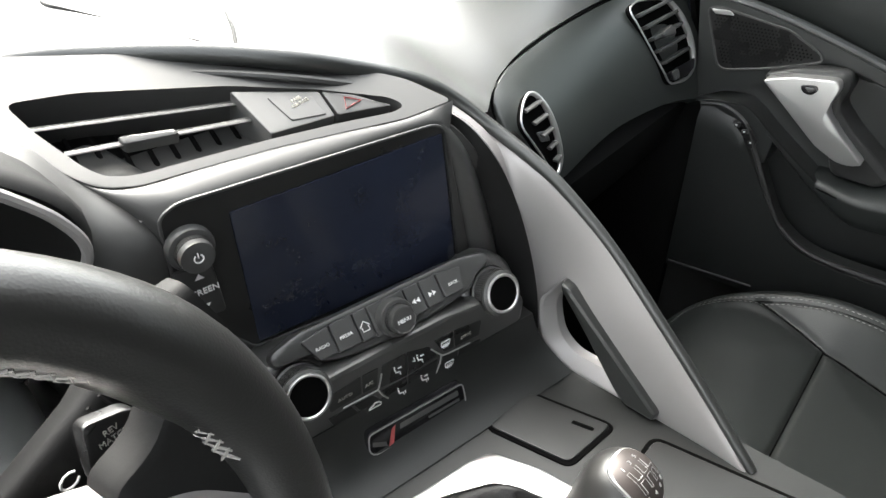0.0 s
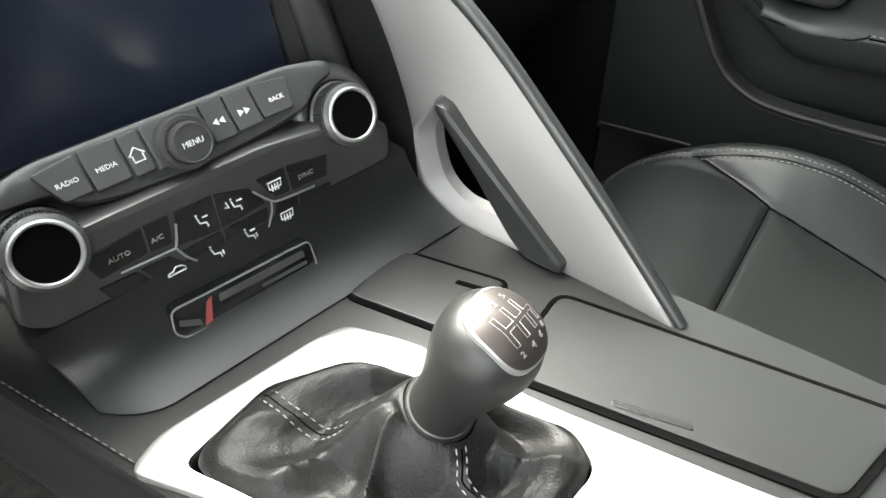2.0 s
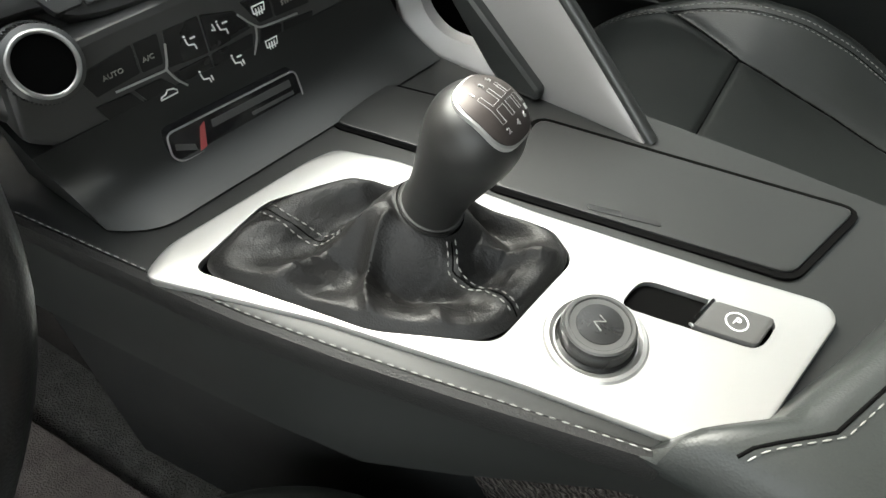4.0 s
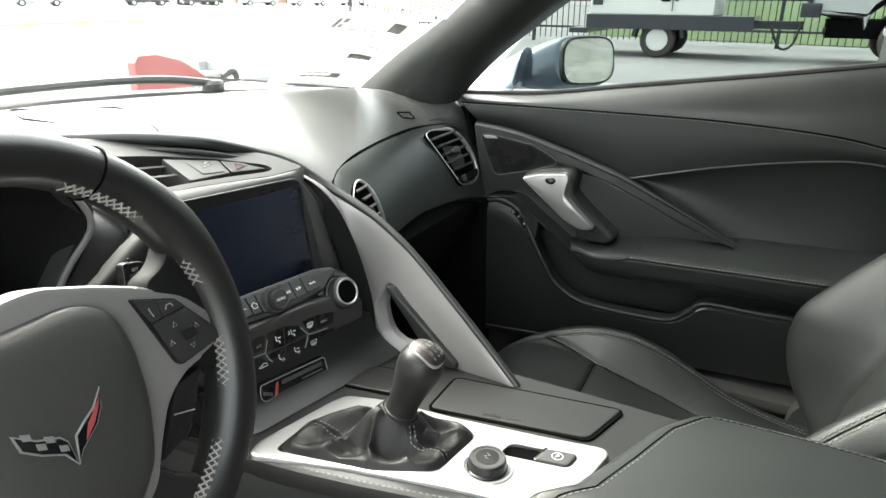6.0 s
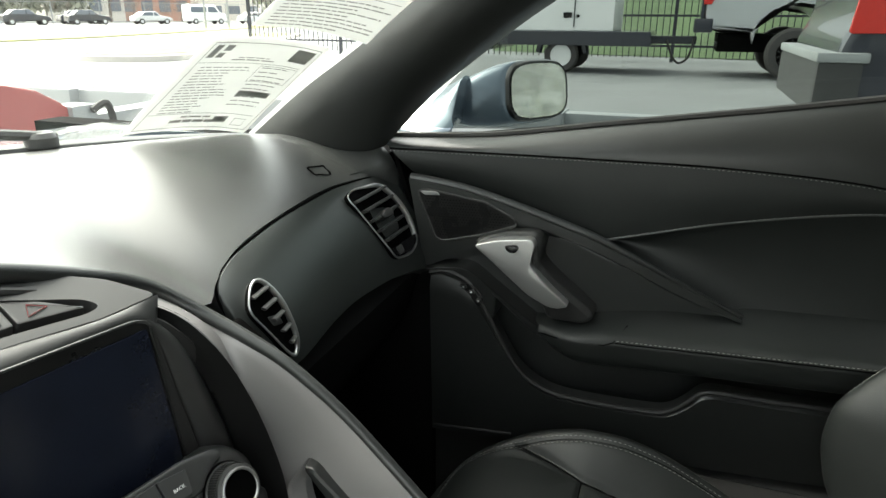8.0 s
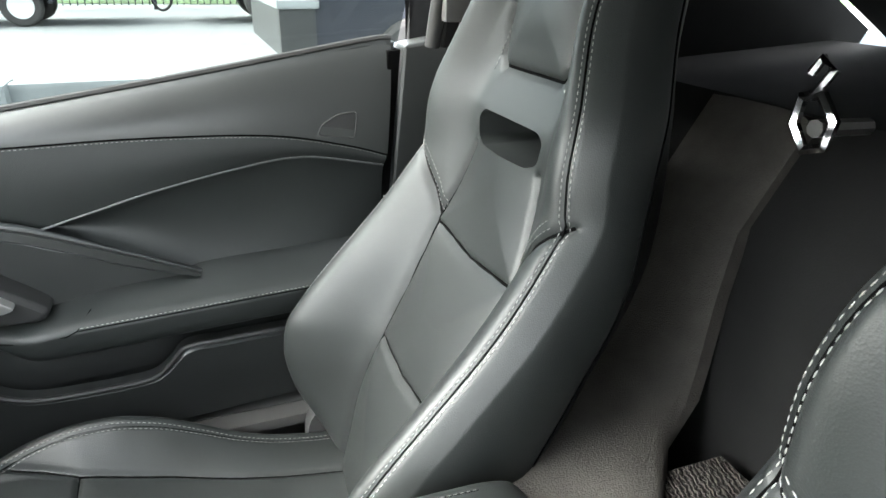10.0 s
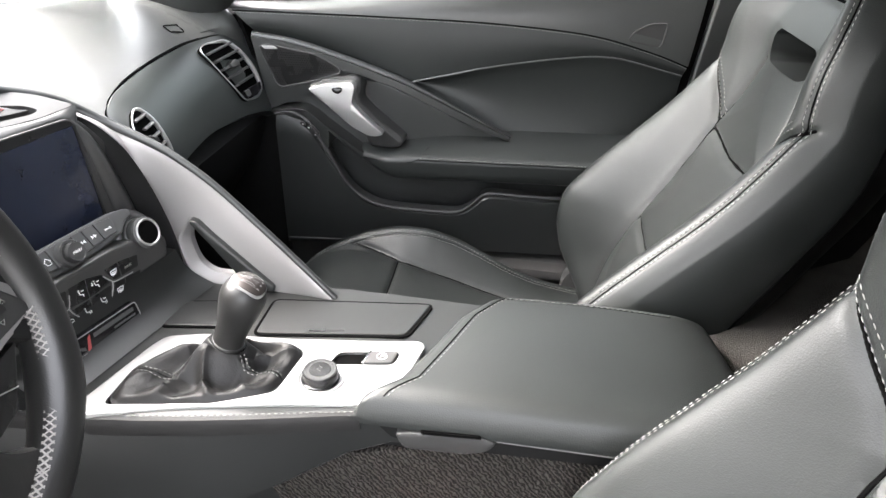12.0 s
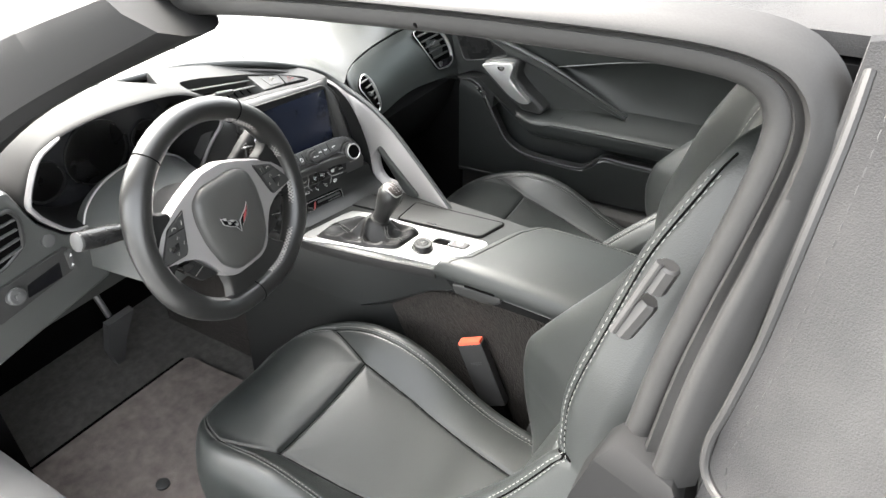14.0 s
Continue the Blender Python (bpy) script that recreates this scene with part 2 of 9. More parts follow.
def finish(me, sharp=35):
    bm = bmesh.new()
    bm.from_mesh(me)
    bmesh.ops.recalc_face_normals(bm, faces=bm.faces)
    lim = radians(sharp)
    for f in bm.faces:
        f.smooth = True
    for e in bm.edges:
        e.smooth = len(e.link_faces) == 2 and e.calc_face_angle(0) < lim
    bm.to_mesh(me)
    bm.free()
    if len(me.polygons) < 2500:
        # large faces keep their own normal beside narrow bevels
        lim, n, ar, at = math.cos(lim), [p.normal.copy() for p in me.polygons], [p.area for p in me.polygons], {}
        for p in me.polygons:
            for v in p.vertices:
                at.setdefault(v, []).append(p.index)
        out = []
        for p in me.polygons:
            for v in p.vertices:
                s = Vector()
                for g in at[v]:
                    if n[g].dot(n[p.index]) > lim:
                        s += n[g] * ar[g]
                out.append(s.normalized() if s.length > 0 else n[p.index])
        me.normals_split_custom_set(out)


def part(name, bm, material, parent=None, label="", sharp=35, kind=""):
    """Links a bmesh, given in world places, as one mesh under a thing or part."""
    me = bpy.data.meshes.new(name)
    bm.to_mesh(me)
    bm.free()
    return part_mesh(name, me, material, parent, label, sharp, kind)


def part_mesh(name, me, material, parent=None, label="", sharp=35, kind=""):
    finish(me, sharp)
    me.materials.append(material)
    ob = new(name, me)
    if parent is not None:
        base = BASE[parent.name]
        me.transform(Matrix.Translation(-base))
        ob.parent = parent
        BASE[ob.name] = base
    return tagged(ob, label, kind=kind)


def whole(name, bm, material, label, category, kind="", base=None, sharp=35, group=""):
    """A thing that is one mesh."""
    me = bpy.data.meshes.new(name)
    bm.to_mesh(me)
    bm.free()
    finish(me, sharp)
    me.materials.append(material)
    ob = new(name, me)
    if base is None:
        co = np.array([v.co for v in me.vertices])
        base = ((co[:, 0].min() + co[:, 0].max()) / 2, (co[:, 1].min() + co[:, 1].max()) / 2, co[:, 2].min())
    me.transform(Matrix.Translation(-Vector(base)))
    ob.location = base
    BASE[ob.name] = Vector(base)
    return tagged(ob, label, category, group, kind)


def crom(pts, n=8, closed=False):
    """A smooth line through points."""
    p = [np.array(q, float) for q in pts]
    m = len(p)
    out = []
    for i in range(m if closed else m - 1):
        a, b, c, d = (p[(i - 1) % m], p[i], p[(i + 1) % m], p[(i + 2) % m]) if closed else (p[max(i - 1, 0)], p[i], p[i + 1], p[min(i + 2, m - 1)])
        for k in range(n):
            t = k / n
            out.append(0.5 * (2 * b + (c - a) * t + (2 * a - 5 * b + 4 * c - d) * t * t + (3 * b - a - 3 * c + d) * t**3))
    if not closed:
        out.append(p[-1])
    return out


def even(line, n):
    """n points at even steps along a line."""
    q = np.array(line, float)
    s = np.r_[0, np.cumsum(np.linalg.norm(np.diff(q, axis=0), axis=1))]
    return [np.array([np.interp(u, s, q[:, k]) for k in range(q.shape[1])]) for u in np.linspace(0, s[-1], n)]


def rounded(pts, r, n=4):
    """A polygon with its corners rounded by up to r."""
    out, m = [], len(pts)
    for i in range(m):
        a, b, c = (np.array(pts[j % m], float) for j in (i - 1, i, i + 1))
        ra = min(r, np.linalg.norm(a - b) * 0.45)
        rc = min(r, np.linalg.norm(c - b) * 0.45)
        p, q = b + (a - b) / np.linalg.norm(a - b) * ra, b + (c - b) / np.linalg.norm(c - b) * rc
        for k in range(n + 1):
            t = k / n
            out.append((1 - t) ** 2 * p + 2 * t * (1 - t) * b + t * t * q)
    return out


def inset(poly, d):
    p = np.array(poly, float)
    area = 0.5 * np.sum(p[:, 0] * np.roll(p[:, 1], -1) - np.roll(p[:, 0], -1) * p[:, 1])
    s = 1 if area > 0 else -1
    e1, e2 = p - np.roll(p, 1, 0), np.roll(p, -1, 0) - p
    n1 = np.stack([-e1[:, 1], e1[:, 0]], 1) / (np.linalg.norm(e1, axis=1)[:, None] + 1e-12)
    n2 = np.stack([-e2[:, 1], e2[:, 0]], 1) / (np.linalg.norm(e2, axis=1)[:, None] + 1e-12)
    nn = n1 + n2
    nn /= np.linalg.norm(nn, axis=1)[:, None] + 1e-9
    k = np.clip(1 / np.maximum((nn * n1).sum(1), 0.4), 1, 2.0)[:, None]
    return p + s * d * k * nn


def slab(poly, place, low, high, bevel=0.002, bm=None, dome=0.0):
    """A plate with the outline poly (u, v), between low and high along its normal, with rounded upper edges. place(u, v, d) gives the world place."""
    bm = bm or bmesh.new()
    poly = [tuple(q) for q in poly]
    rings = [(poly, low), (poly, high - bevel), (inset(poly, bevel * 0.3), high - bevel * 0.3), (inset(poly, bevel), high)]
    rows = [[bm.verts.new(place(u, v, d)) for u, v in ring] for ring, d in rings]
    m = len(poly)
    for a, b in zip(rows, rows[1:]):
        for i in range(m):
            bm.faces.new((a[i], a[(i + 1) % m], b[(i + 1) % m], b[i]))
    top = bm.faces.new(rows[-1])
    bot = bm.faces.new(rows[0][::-1])
    if dome:
        res = bmesh.ops.poke(bm, faces=[top])
        c = res["verts"][0]
        u, v = np.mean(rings[-1][0], axis=0)
        c.co = place(u, v, high + dome)
        bmesh.ops.triangulate(bm, faces=[bot])
    else:
        bmesh.ops.triangulate(bm, faces=[top, bot])
    return bm


def loft(rings, closed=True, caps=True, bm=None):
    """A skin over rings of equally many points."""
    bm = bm or bmesh.new()
    rows = [[bm.verts.new(tuple(p)) for p in ring] for ring in rings]
    m = len(rows[0])
    for a, b in zip(rows, rows[1:]):
        for i in range(m if closed else m - 1):
            j = (i + 1) % m
            bm.faces.new((a[i], a[j], b[j], b[i]))
    if caps and closed:
        for row in (rows[0][::-1], rows[-1]):
            try:
                bm.faces.new(row)
            except ValueError:
                pass
    return bm


def tube(line, radius, n=8, bm=None, closed=False, flat=1.0):
    """A round bar along a line; radius may be a list."""
    p = [np.array(q, float) for q in line]
    m = len(p)
    rad = radius if hasattr(radius, "__len__") else [radius] * m
    rings, up = [], None
    for i in range(m):
        d = p[(i + 1) % m] - p[i - 1] if closed else p[min(i + 1, m - 1)] - p[max(i - 1, 0)]
        d /= np.linalg.norm(d) + 1e-12
        if up is None:
            up = np.array([0, 0, 1.0]) if abs(d[2]) < 0.9 else np.array([1.0, 0, 0])
        side = np.cross(d, up)
        side /= np.linalg.norm(side) + 1e-12
        up = np.cross(side, d)
        rings.append([p[i] + rad[i] * (math.cos(a) * side + flat * math.sin(a) * up) for a in np.linspace(0, 2 * math.pi, n, endpoint=False)])
    if closed:
        rings.append(rings[0])
    return loft(rings, caps=not closed, bm=bm)


def box(lo, hi, bevel=0.0, bm=None, seg=2):
    bm = bm or bmesh.new()
    r = bmesh.ops.create_cube(bm, size=1.0)
    for v in r["verts"]:
        v.co = Vector([lo[k] + (v.co[k] + 0.5) * (hi[k] - lo[k]) for k in range(3)])
    if bevel:
        es = list({e for v in r["verts"] for e in v.link_edges})
        bmesh.ops.bevel(bm, geom=es, offset=bevel, segments=seg, affect="EDGES", profile=0.7)
    return bm


def lathe(profile, axis_pose, n=32, bm=None):
    """Turns (radius, height) round the local z of a pose."""
    rings = [[axis_pose @ Vector((r * math.cos(a), r * math.sin(a), h)) for a in np.linspace(0, 2 * math.pi, n, endpoint=False)] for r, h in profile]
    return loft(rings, bm=bm)


def stitch(lines, length=0.0055, gap=0.0035, r=0.0008, bm=None):
    """Rows of short thread stitches along lines."""
    bm = bm or bmesh.new()
    for line in lines:
        q = np.array(line, float)
        s = np.r_[0, np.cumsum(np.linalg.norm(np.diff(q, axis=0), axis=1))]
        for k in range(int(s[-1] / (length + gap))):
            u = k * (length + gap)
            a, b = (np.array([np.interp(w, s, q[:, i]) for i in range(3)]) for w in (u, u + length))
            tube([a, (a + b) / 2, b], [r * 0.5, r, r * 0.5], 5, bm)
    return bm


def letters(text, size, place_pose, depth=0.0003):
    """Raised lettering as a bmesh, from the built-in font."""
    cu = bpy.data.curves.new("letters", "FONT")
    cu.body, cu.size, cu.extrude, cu.resolution_u = text, size, depth, 2
    cu.align_x, cu.align_y = "CENTER", "CENTER"
    ob = new("letters", cu)
    bpy.context.view_layer.update()
    me = bpy.data.meshes.new_from_object(ob.evaluated_get(bpy.context.evaluated_depsgraph_get()))
    bpy.data.objects.remove(ob)
    me.transform(place_pose)
    bm = bmesh.new()
    bm.from_mesh(me)
    bpy.data.meshes.remove(me)
    return bm


def cut(ob, cutter_bm):
    """Cuts a closed shape, given in world places, out of an object."""
    me = bpy.data.meshes.new("cutter")
    bmesh.ops.recalc_face_normals(cutter_bm, faces=cutter_bm.faces)
    cutter_bm.to_mesh(me)
    cutter_bm.free()
    me.transform(Matrix.Translation(-BASE[ob.name]))
    tool = new("cutter", me)
    tool.matrix_world = Matrix.Translation(BASE[ob.name])
    bpy.context.view_layer.update()
    mod = ob.modifiers.new("cut", "BOOLEAN")
    mod.operation, mod.object, mod.solver = "DIFFERENCE", tool, "EXACT"
    bpy.context.view_layer.update()
    done = bpy.data.meshes.new_from_object(ob.evaluated_get(bpy.context.evaluated_depsgraph_get()))
    ob.modifiers.clear()
    old = ob.data
    ob.data = done
    bpy.data.meshes.remove(old)
    bpy.data.objects.remove(tool)
    finish(ob.data)


def step(a, b, x):
    t = np.clip((np.asarray(x, float) - a) / (b - a), 0, 1)
    return t * t * (3 - 2 * t)


def near(P, line):
    """Distance of many points from a line of points."""
    best = np.full(len(P), 9.0)
    L = np.array(line, float)
    for a, b in zip(L, L[1:]):
        d = b - a
        t = np.clip(((P - a) @ d) / (d @ d + 1e-12), 0, 1)
        best = np.minimum(best, np.linalg.norm(P - a - t[:, None] * d, axis=1))
    return best


def grid_mesh(name, V, nu, nv, wrap=False):
    """A mesh from nu rows of nv points; wrap joins each row's ends."""
    f = []
    for i in range(nu - 1):
        for j in range(nv if wrap else nv - 1):
            k = (j + 1) % nv
            f.append((i * nv + j, i * nv + k, (i + 1) * nv + k, (i + 1) * nv + j))
    if wrap:
        f += [tuple(range(nv))[::-1], tuple(range((nu - 1) * nv, nu * nv))]
    me = bpy.data.meshes.new(name)
    me.from_pydata([tuple(v) for v in V], [], f)
    return me

MID = 0.05  # the car's middle line
CK, SK = math.cos(radians(12)), math.sin(radians(12))


def K(yk):
    """Plane of the centre stack, turned towards the driver: u across, v height, d towards the cabin."""
    return lambda u, v, d=0.0: Vector((CK * u + SK * (yk - d), -SK * u + CK * (yk - d), v))


def VENT(u, w, d=0.0):
    """The sloping shelf above the screen: u across, w up the slope, d along its normal."""
    yk, z = 0.06 + 0.902 * w - 0.431 * d, 0.842 + 0.431 * w + 0.902 * d
    return Vector((CK * u + SK * yk, -SK * u + CK * yk, z))


def FF(u, v, d=0.0):
    """The passenger's fascia."""
    return Vector((u, 0.125 + (v - 0.80) * 0.6 - d * 0.86, v + d * 0.5))


def FD(u, v, d=0.0):
    """The passenger door: u along the car, v height, d into the cabin."""
    return Vector((0.70 - 0.09 * u - d, u, v))


def FZ(z):
    return lambda u, v, d=0.0: Vector((u, v, z + d))


def kpose(yk, u, v, lean=0.0):
    """A pose on the stack whose z points into the cabin."""
    p = K(yk)(u, v)
    return pose(p.x, p.y, p.z, 90 + lean, 0, -12)


def face_pose(p, normal, up=(0, 0, 1)):
    n = Vector(normal).normalized()
    x = Vector(up).cross(n).normalized()
    y = n.cross(x)
    return Matrix((x, y, n)).transposed().to_4x4() if p is None else Matrix.Translation(p) @ Matrix((x, y, n)).transposed().to_4x4()


# ---- car shell ----
# floor, firewall and bulkhead
bm = box((-0.66, -1.0, 0.10), (0.76, 0.80, 0.14))
whole("floor", bm, CARPET, "dark charcoal carpeted footwell floor", "floor", "structure")
# the footwell's deep shade is put into the firewall's near-black colour
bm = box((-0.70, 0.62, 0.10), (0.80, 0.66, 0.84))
whole("firewall", bm, VOID, "carpeted firewall under the dashboard, its shade painted near-black", "wall", "structure")
bm = loft([[(x, -0.93, 0.12), (x, -0.99, 0.60), (x, -1.03, 0.80), (x, -1.12, 0.92), (x, -1.60, 0.95), (x, -1.60, 0.90), (x, -1.2, 0.80), (x, -1.06, 0.12)] for x in (-0.66, -0.2, 0.3, 0.78)])
whole("bulkhead", bm, LINER, "black carpeted rear bulkhead and deck behind the seats", "wall", "structure")
rings = []
for y, z, xl, xr in ((-0.690, 0.560, -0.02, 0.235), (-0.740, 0.577, 0.00, 0.26), (-0.83, 0.582, 0.10, 0.33), (-0.895, 0.588, 0.18, 0.37), (-0.95, 0.60, 0.215, 0.39), (-0.972, 0.64, 0.23, 0.395), (-0.990, 0.72, 0.24, 0.40), (-1.012, 0.80, 0.248, 0.41), (-1.10, 0.92, 0.258, 0.42)):
    n = (0.0, -0.35, -0.94) if z < 0.6 else (0.0, -0.97, -0.2)
    rings.append([(xl, y, z - 0.006), (0.92 * xl + 0.08 * xr, y, z), (0.7 * xl + 0.3 * xr, y, z + 0.003), (0.3 * xl + 0.7 * xr, y, z + 0.003), (xr, y, z), (xr, y + n[1] * 0.02, z + n[2] * 0.02), (xl, y + n[1] * 0.02, z + n[2] * 0.02)])
part("tunnel_cover", loft(rings), BULK, bpy.data.objects["bulkhead"], "pale grey carpeted cover between the seats", sharp=60)
# sills
for x0, x1, nm in ((-0.76, -0.64, "sill"), (0.71, 0.80, "sill")):
    bm = box((x0, -1.0, 0.14), (x1, 0.60, 0.36), 0.02)
    whole(nm, bm, GREY, "dark grey plastic door sill with scuffed edge", "sill", "structure")
bm = box((0.66, -0.75, 0.345), (0.70, -0.16, 0.366), 0.006)
kick = box((0.695, 0.045, 0.13), (0.735, 0.64, 0.72), 0.01)
whole("kick_panel", kick, LINER, "black carpeted kick panel ahead of the door", "trim", "structure")
whole("sill_plate", bm, GUIDE, "brushed grey sill plate beside the passenger seat", "sill plate", "structure")
# header, headliner and soft top
def roof_row(y, z, lift):
    return [(MID + 0.54 * a, y + 0.05 * a * a * -1, z + 0.026 - 0.030 * a * a + lift) for a in np.linspace(-1, 1, 17)]


ys = [(-0.20, 1.185), (-0.30, 1.200), (-0.55, 1.217), (-0.80, 1.225), (-1.05, 1.205), (-1.35, 1.10), (-1.60, 0.96)]
rings = []
for y, z in ys:
    lo, hi = roof_row(y, z, -0.008), roof_row(y, z, 0.006)
    rings.append(lo + hi[::-1])
whole("ceiling", loft(rings), LINER, "black cloth headliner of the raised soft top", "ceiling", "structure")
rings = []
for y, z in ys:
    lo, hi = roof_row(y - 0.005, z, 0.0105), roof_row(y - 0.005, z, 0.022)
    rings.append(lo + hi[::-1])
soft_top = whole("soft_top", loft(rings), FABRIC, "faded dark grey cloth soft top, raised, with stitched edge", "soft top", "structure")


for s in (1, -1):
    hi = [(MID + s * (0.545 + 0.02 * k), y - 0.06, z - 0.020 + 0.01 * k) for k, (y, z) in enumerate(ys[3:])]
    lo = [(MID + s * 0.66, y - 0.06, 0.86) for y, z in ys[3:]]
    rings = [[a, b, (b[0] + s * 0.012, b[1], b[2]), (a[0] + s * 0.012, a[1], a[2])] for a, b in zip(hi, lo)]
    whole("quarter_liner", loft(rings), LINER, "black cloth lining of the rear quarter", "lining", "structure")


def mirror_x(pts):
    return [(2 * MID - p[0], p[1], p[2]) for p in pts]


# windscreen and pillars
WS_BASE = crom([(-0.585, 0.31, 0.850), (-0.50, 0.405, 0.866), (-0.30, 0.475, 0.879), (0.05, 0.51, 0.884), (0.25, 0.485, 0.881), (0.40, 0.44, 0.874), (0.56, 0.39, 0.862), (0.675, 0.325, 0.850)], 6)
WS_HEAD = crom([(-0.47, -0.27, 1.165), (-0.30, -0.225, 1.19), (0.05, -0.20, 1.20), (0.40, -0.225, 1.19), (0.57, -0.27, 1.165)], 10)
wa, wb = even(WS_BASE, 25), even(WS_HEAD, 25)
bm = loft([[a * (1 - t) + b * t + np.array((0, 0.02, 0.03)) * math.sin(math.pi * t) for a, b in zip(wa, wb)] for t in np.linspace(0, 1, 9)], closed=False)
ws = whole("windshield", bm, GLASS, "clear raked car windshield with price stickers inside", "windshield", "structure")
ws.visible_shadow = False


def pillar(side):
    L = crom([(0.665, 0.356, 0.846), (0.648, 0.24, 0.930), (0.63, 0.120, 1.005), (0.605, -0.06, 1.128), (0.575, -0.27, 1.190)], 5)
    R = crom([(0.705, 0.128, 0.845), (0.700, 0.06, 0.915), (0.690, -0.005, 0.967), (0.668, -0.14, 1.060), (0.620, -0.34, 1.165)], 5)
    rings = []
    for a, b in zip(L, R):
        ring = []
        for t in np.linspace(0, 1, 9):
            p = a * (1 - t) + b * t
            ring.append(p + np.array((-0.030, -0.02, -0.012)) * math.sin(math.pi * t) ** 0.7)
        for t in np.linspace(1, 0, 5):
            ring.append(a * (1 - t) + b * t + np.array((0.045, 0.03, 0.015)) * (0.4 + 0.6 * math.sin(math.pi * t)))
        rings.append(ring if side > 0 else [(2 * MID - p[0], p[1], p[2]) for p in ring])
    return loft(rings)


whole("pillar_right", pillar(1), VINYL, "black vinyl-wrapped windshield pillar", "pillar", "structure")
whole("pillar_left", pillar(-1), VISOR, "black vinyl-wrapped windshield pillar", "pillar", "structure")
bm = tube(even([(p[0], p[1] + 0.01, p[2] - 0.008) for p in WS_HEAD], 20), 0.022, 10, flat=0.6)
whole("windshield_header", bm, VINYL, "black vinyl windshield header rail", "header", "structure")
# side rails with weather seals
for s in (1, -1):
    inner_s = [(-0.475, -0.26, 1.172), (-0.497, -0.42, 1.200), (-0.501, -0.584, 1.216), (-0.500, -0.663, 1.220), (-0.500, -0.735, 1.223), (-0.500, -0.777, 1.221), (-0.501, -0.797, 1.213), (-0.504, -0.807, 1.200), (-0.508, -0.810, 1.184), (-0.514, -0.808, 1.155), (-0.523, -0.802, 1.116), (-0.534, -0.795, 1.069), (-0.544, -0.789, 1.025), (-0.557, -0.784, 0.965)]
    outer_s = [(-0.485, -0.25, 1.192), (-0.505, -0.42, 1.220), (-0.508, -0.60, 1.235), (-0.508, -0.70, 1.241), (-0.508, -0.765, 1.242), (-0.510, -0.799, 1.238), (-0.513, -0.818, 1.228), (-0.517, -0.830, 1.212), (-0.522, -0.835, 1.193), (-0.530, -0.834, 1.162), (-0.542, -0.830, 1.122), (-0.556, -0.824, 1.078), (-0.570, -0.820, 1.030), (-0.584, -0.818, 0.965)]
    line, out = even(crom(inner_s, 12), 150), even(crom(outer_s, 12), 150)
    if s < 0:
        line, out = mirror_x(line), mirror_x(out)
    rail = thing("roof_rail", (tuple(line[20])[0], -0.6, 1.2), "dark grey roof rail with rubber weather seal round the side window", "roof rail", kind="structure")
    line, out = [np.array(p) for p in line], [np.array(p) for p in out]
    part("inner_seal", tube(line, 0.0115, 14), RUBBER, rail, "soft grey-black rubber seal", sharp=80)
    rings = []
    for k in range(150):
        a, b = line[k], out[k]
        w = b - a
        tg = line[min(k + 1, 149)] - line[max(k - 1, 0)]
        n = np.cross(tg, w) * s
        n /= np.linalg.norm(n)
        prof = ((0.30, 0.002), (0.36, 0.009), (0.46, 0.011), (0.54, 0.006), (0.60, 0.006), (0.70, 0.013), (0.85, 0.015), (0.98, 0.012), (1.10, 0.003), (1.12, -0.012), (0.30, -0.012))
        rings.append([a + w * u + n * h for u, h in prof])
    part("outer_rail", loft(rings), RUBBER, rail, "worn dark grey rail with a groove", sharp=60)
    j = line[58]
    part("rail_joint", tube([j + np.array((-0.0118 * s, 0, -0.004)), j + np.array((0, 0.001, -0.0120)), j + np.array((0.0118 * s, 0, -0.002))], 0.0012, 6), VOID, rail)

# cloth quarter of the soft top behind the driver's window
for s in (1, -1):
    top = crom([(-0.514, -0.834, 1.246), (-0.515, -1.0, 1.270), (-0.55, -1.3, 1.17), (-0.60, -1.6, 0.985)], 6)
    bot = crom([(-0.588, -0.832, 0.935), (-0.69, -1.0, 0.935), (-0.72, -1.3, 0.935), (-0.70, -1.6, 0.935)], 6)
    rings = []
    for t in np.linspace(0, 1, 10):
        row = [np.array(a) * (1 - t) + np.array(b) * t + np.array((-0.035, 0, 0.01)) * math.sin(math.pi * t) * min(1.0, max(0.0, (-0.83 - a[1]) / 0.25)) for a, b in zip(top, bot)]
        back = [p + np.array((0.012, 0, 0)) for p in row[::-1]]
        rings.append([(p[0] if s > 0 else 2 * MID - p[0], p[1], p[2]) for p in row + back])
    q = part("side_cloth", loft(rings), FABRIC, soft_top)
    hem = [np.array(p) for p in crom([(-0.526, -0.838, 1.236), (-0.548, -0.838, 1.208), (-0.572, -0.836, 1.163), (-0.589, -0.834, 1.105), (-0.600, -0.830, 1.064), (-0.607, -0.827, 1.034), (-0.616, -0.834, 1.016), (-0.640, -0.860, 1.018), (-0.70, -0.95, 1.022), (-0.745, -1.1, 1.022)], 6)]
    if s > 0:
        part("hem", tube(hem, 0.0030, 8), RUBBER, soft_top)
        part("hem_stitching", stitch([[p + np.array((-0.006, -0.012, 0.002)) for p in hem]], 0.005, 0.004, 0.0006), FABRIC, soft_top)

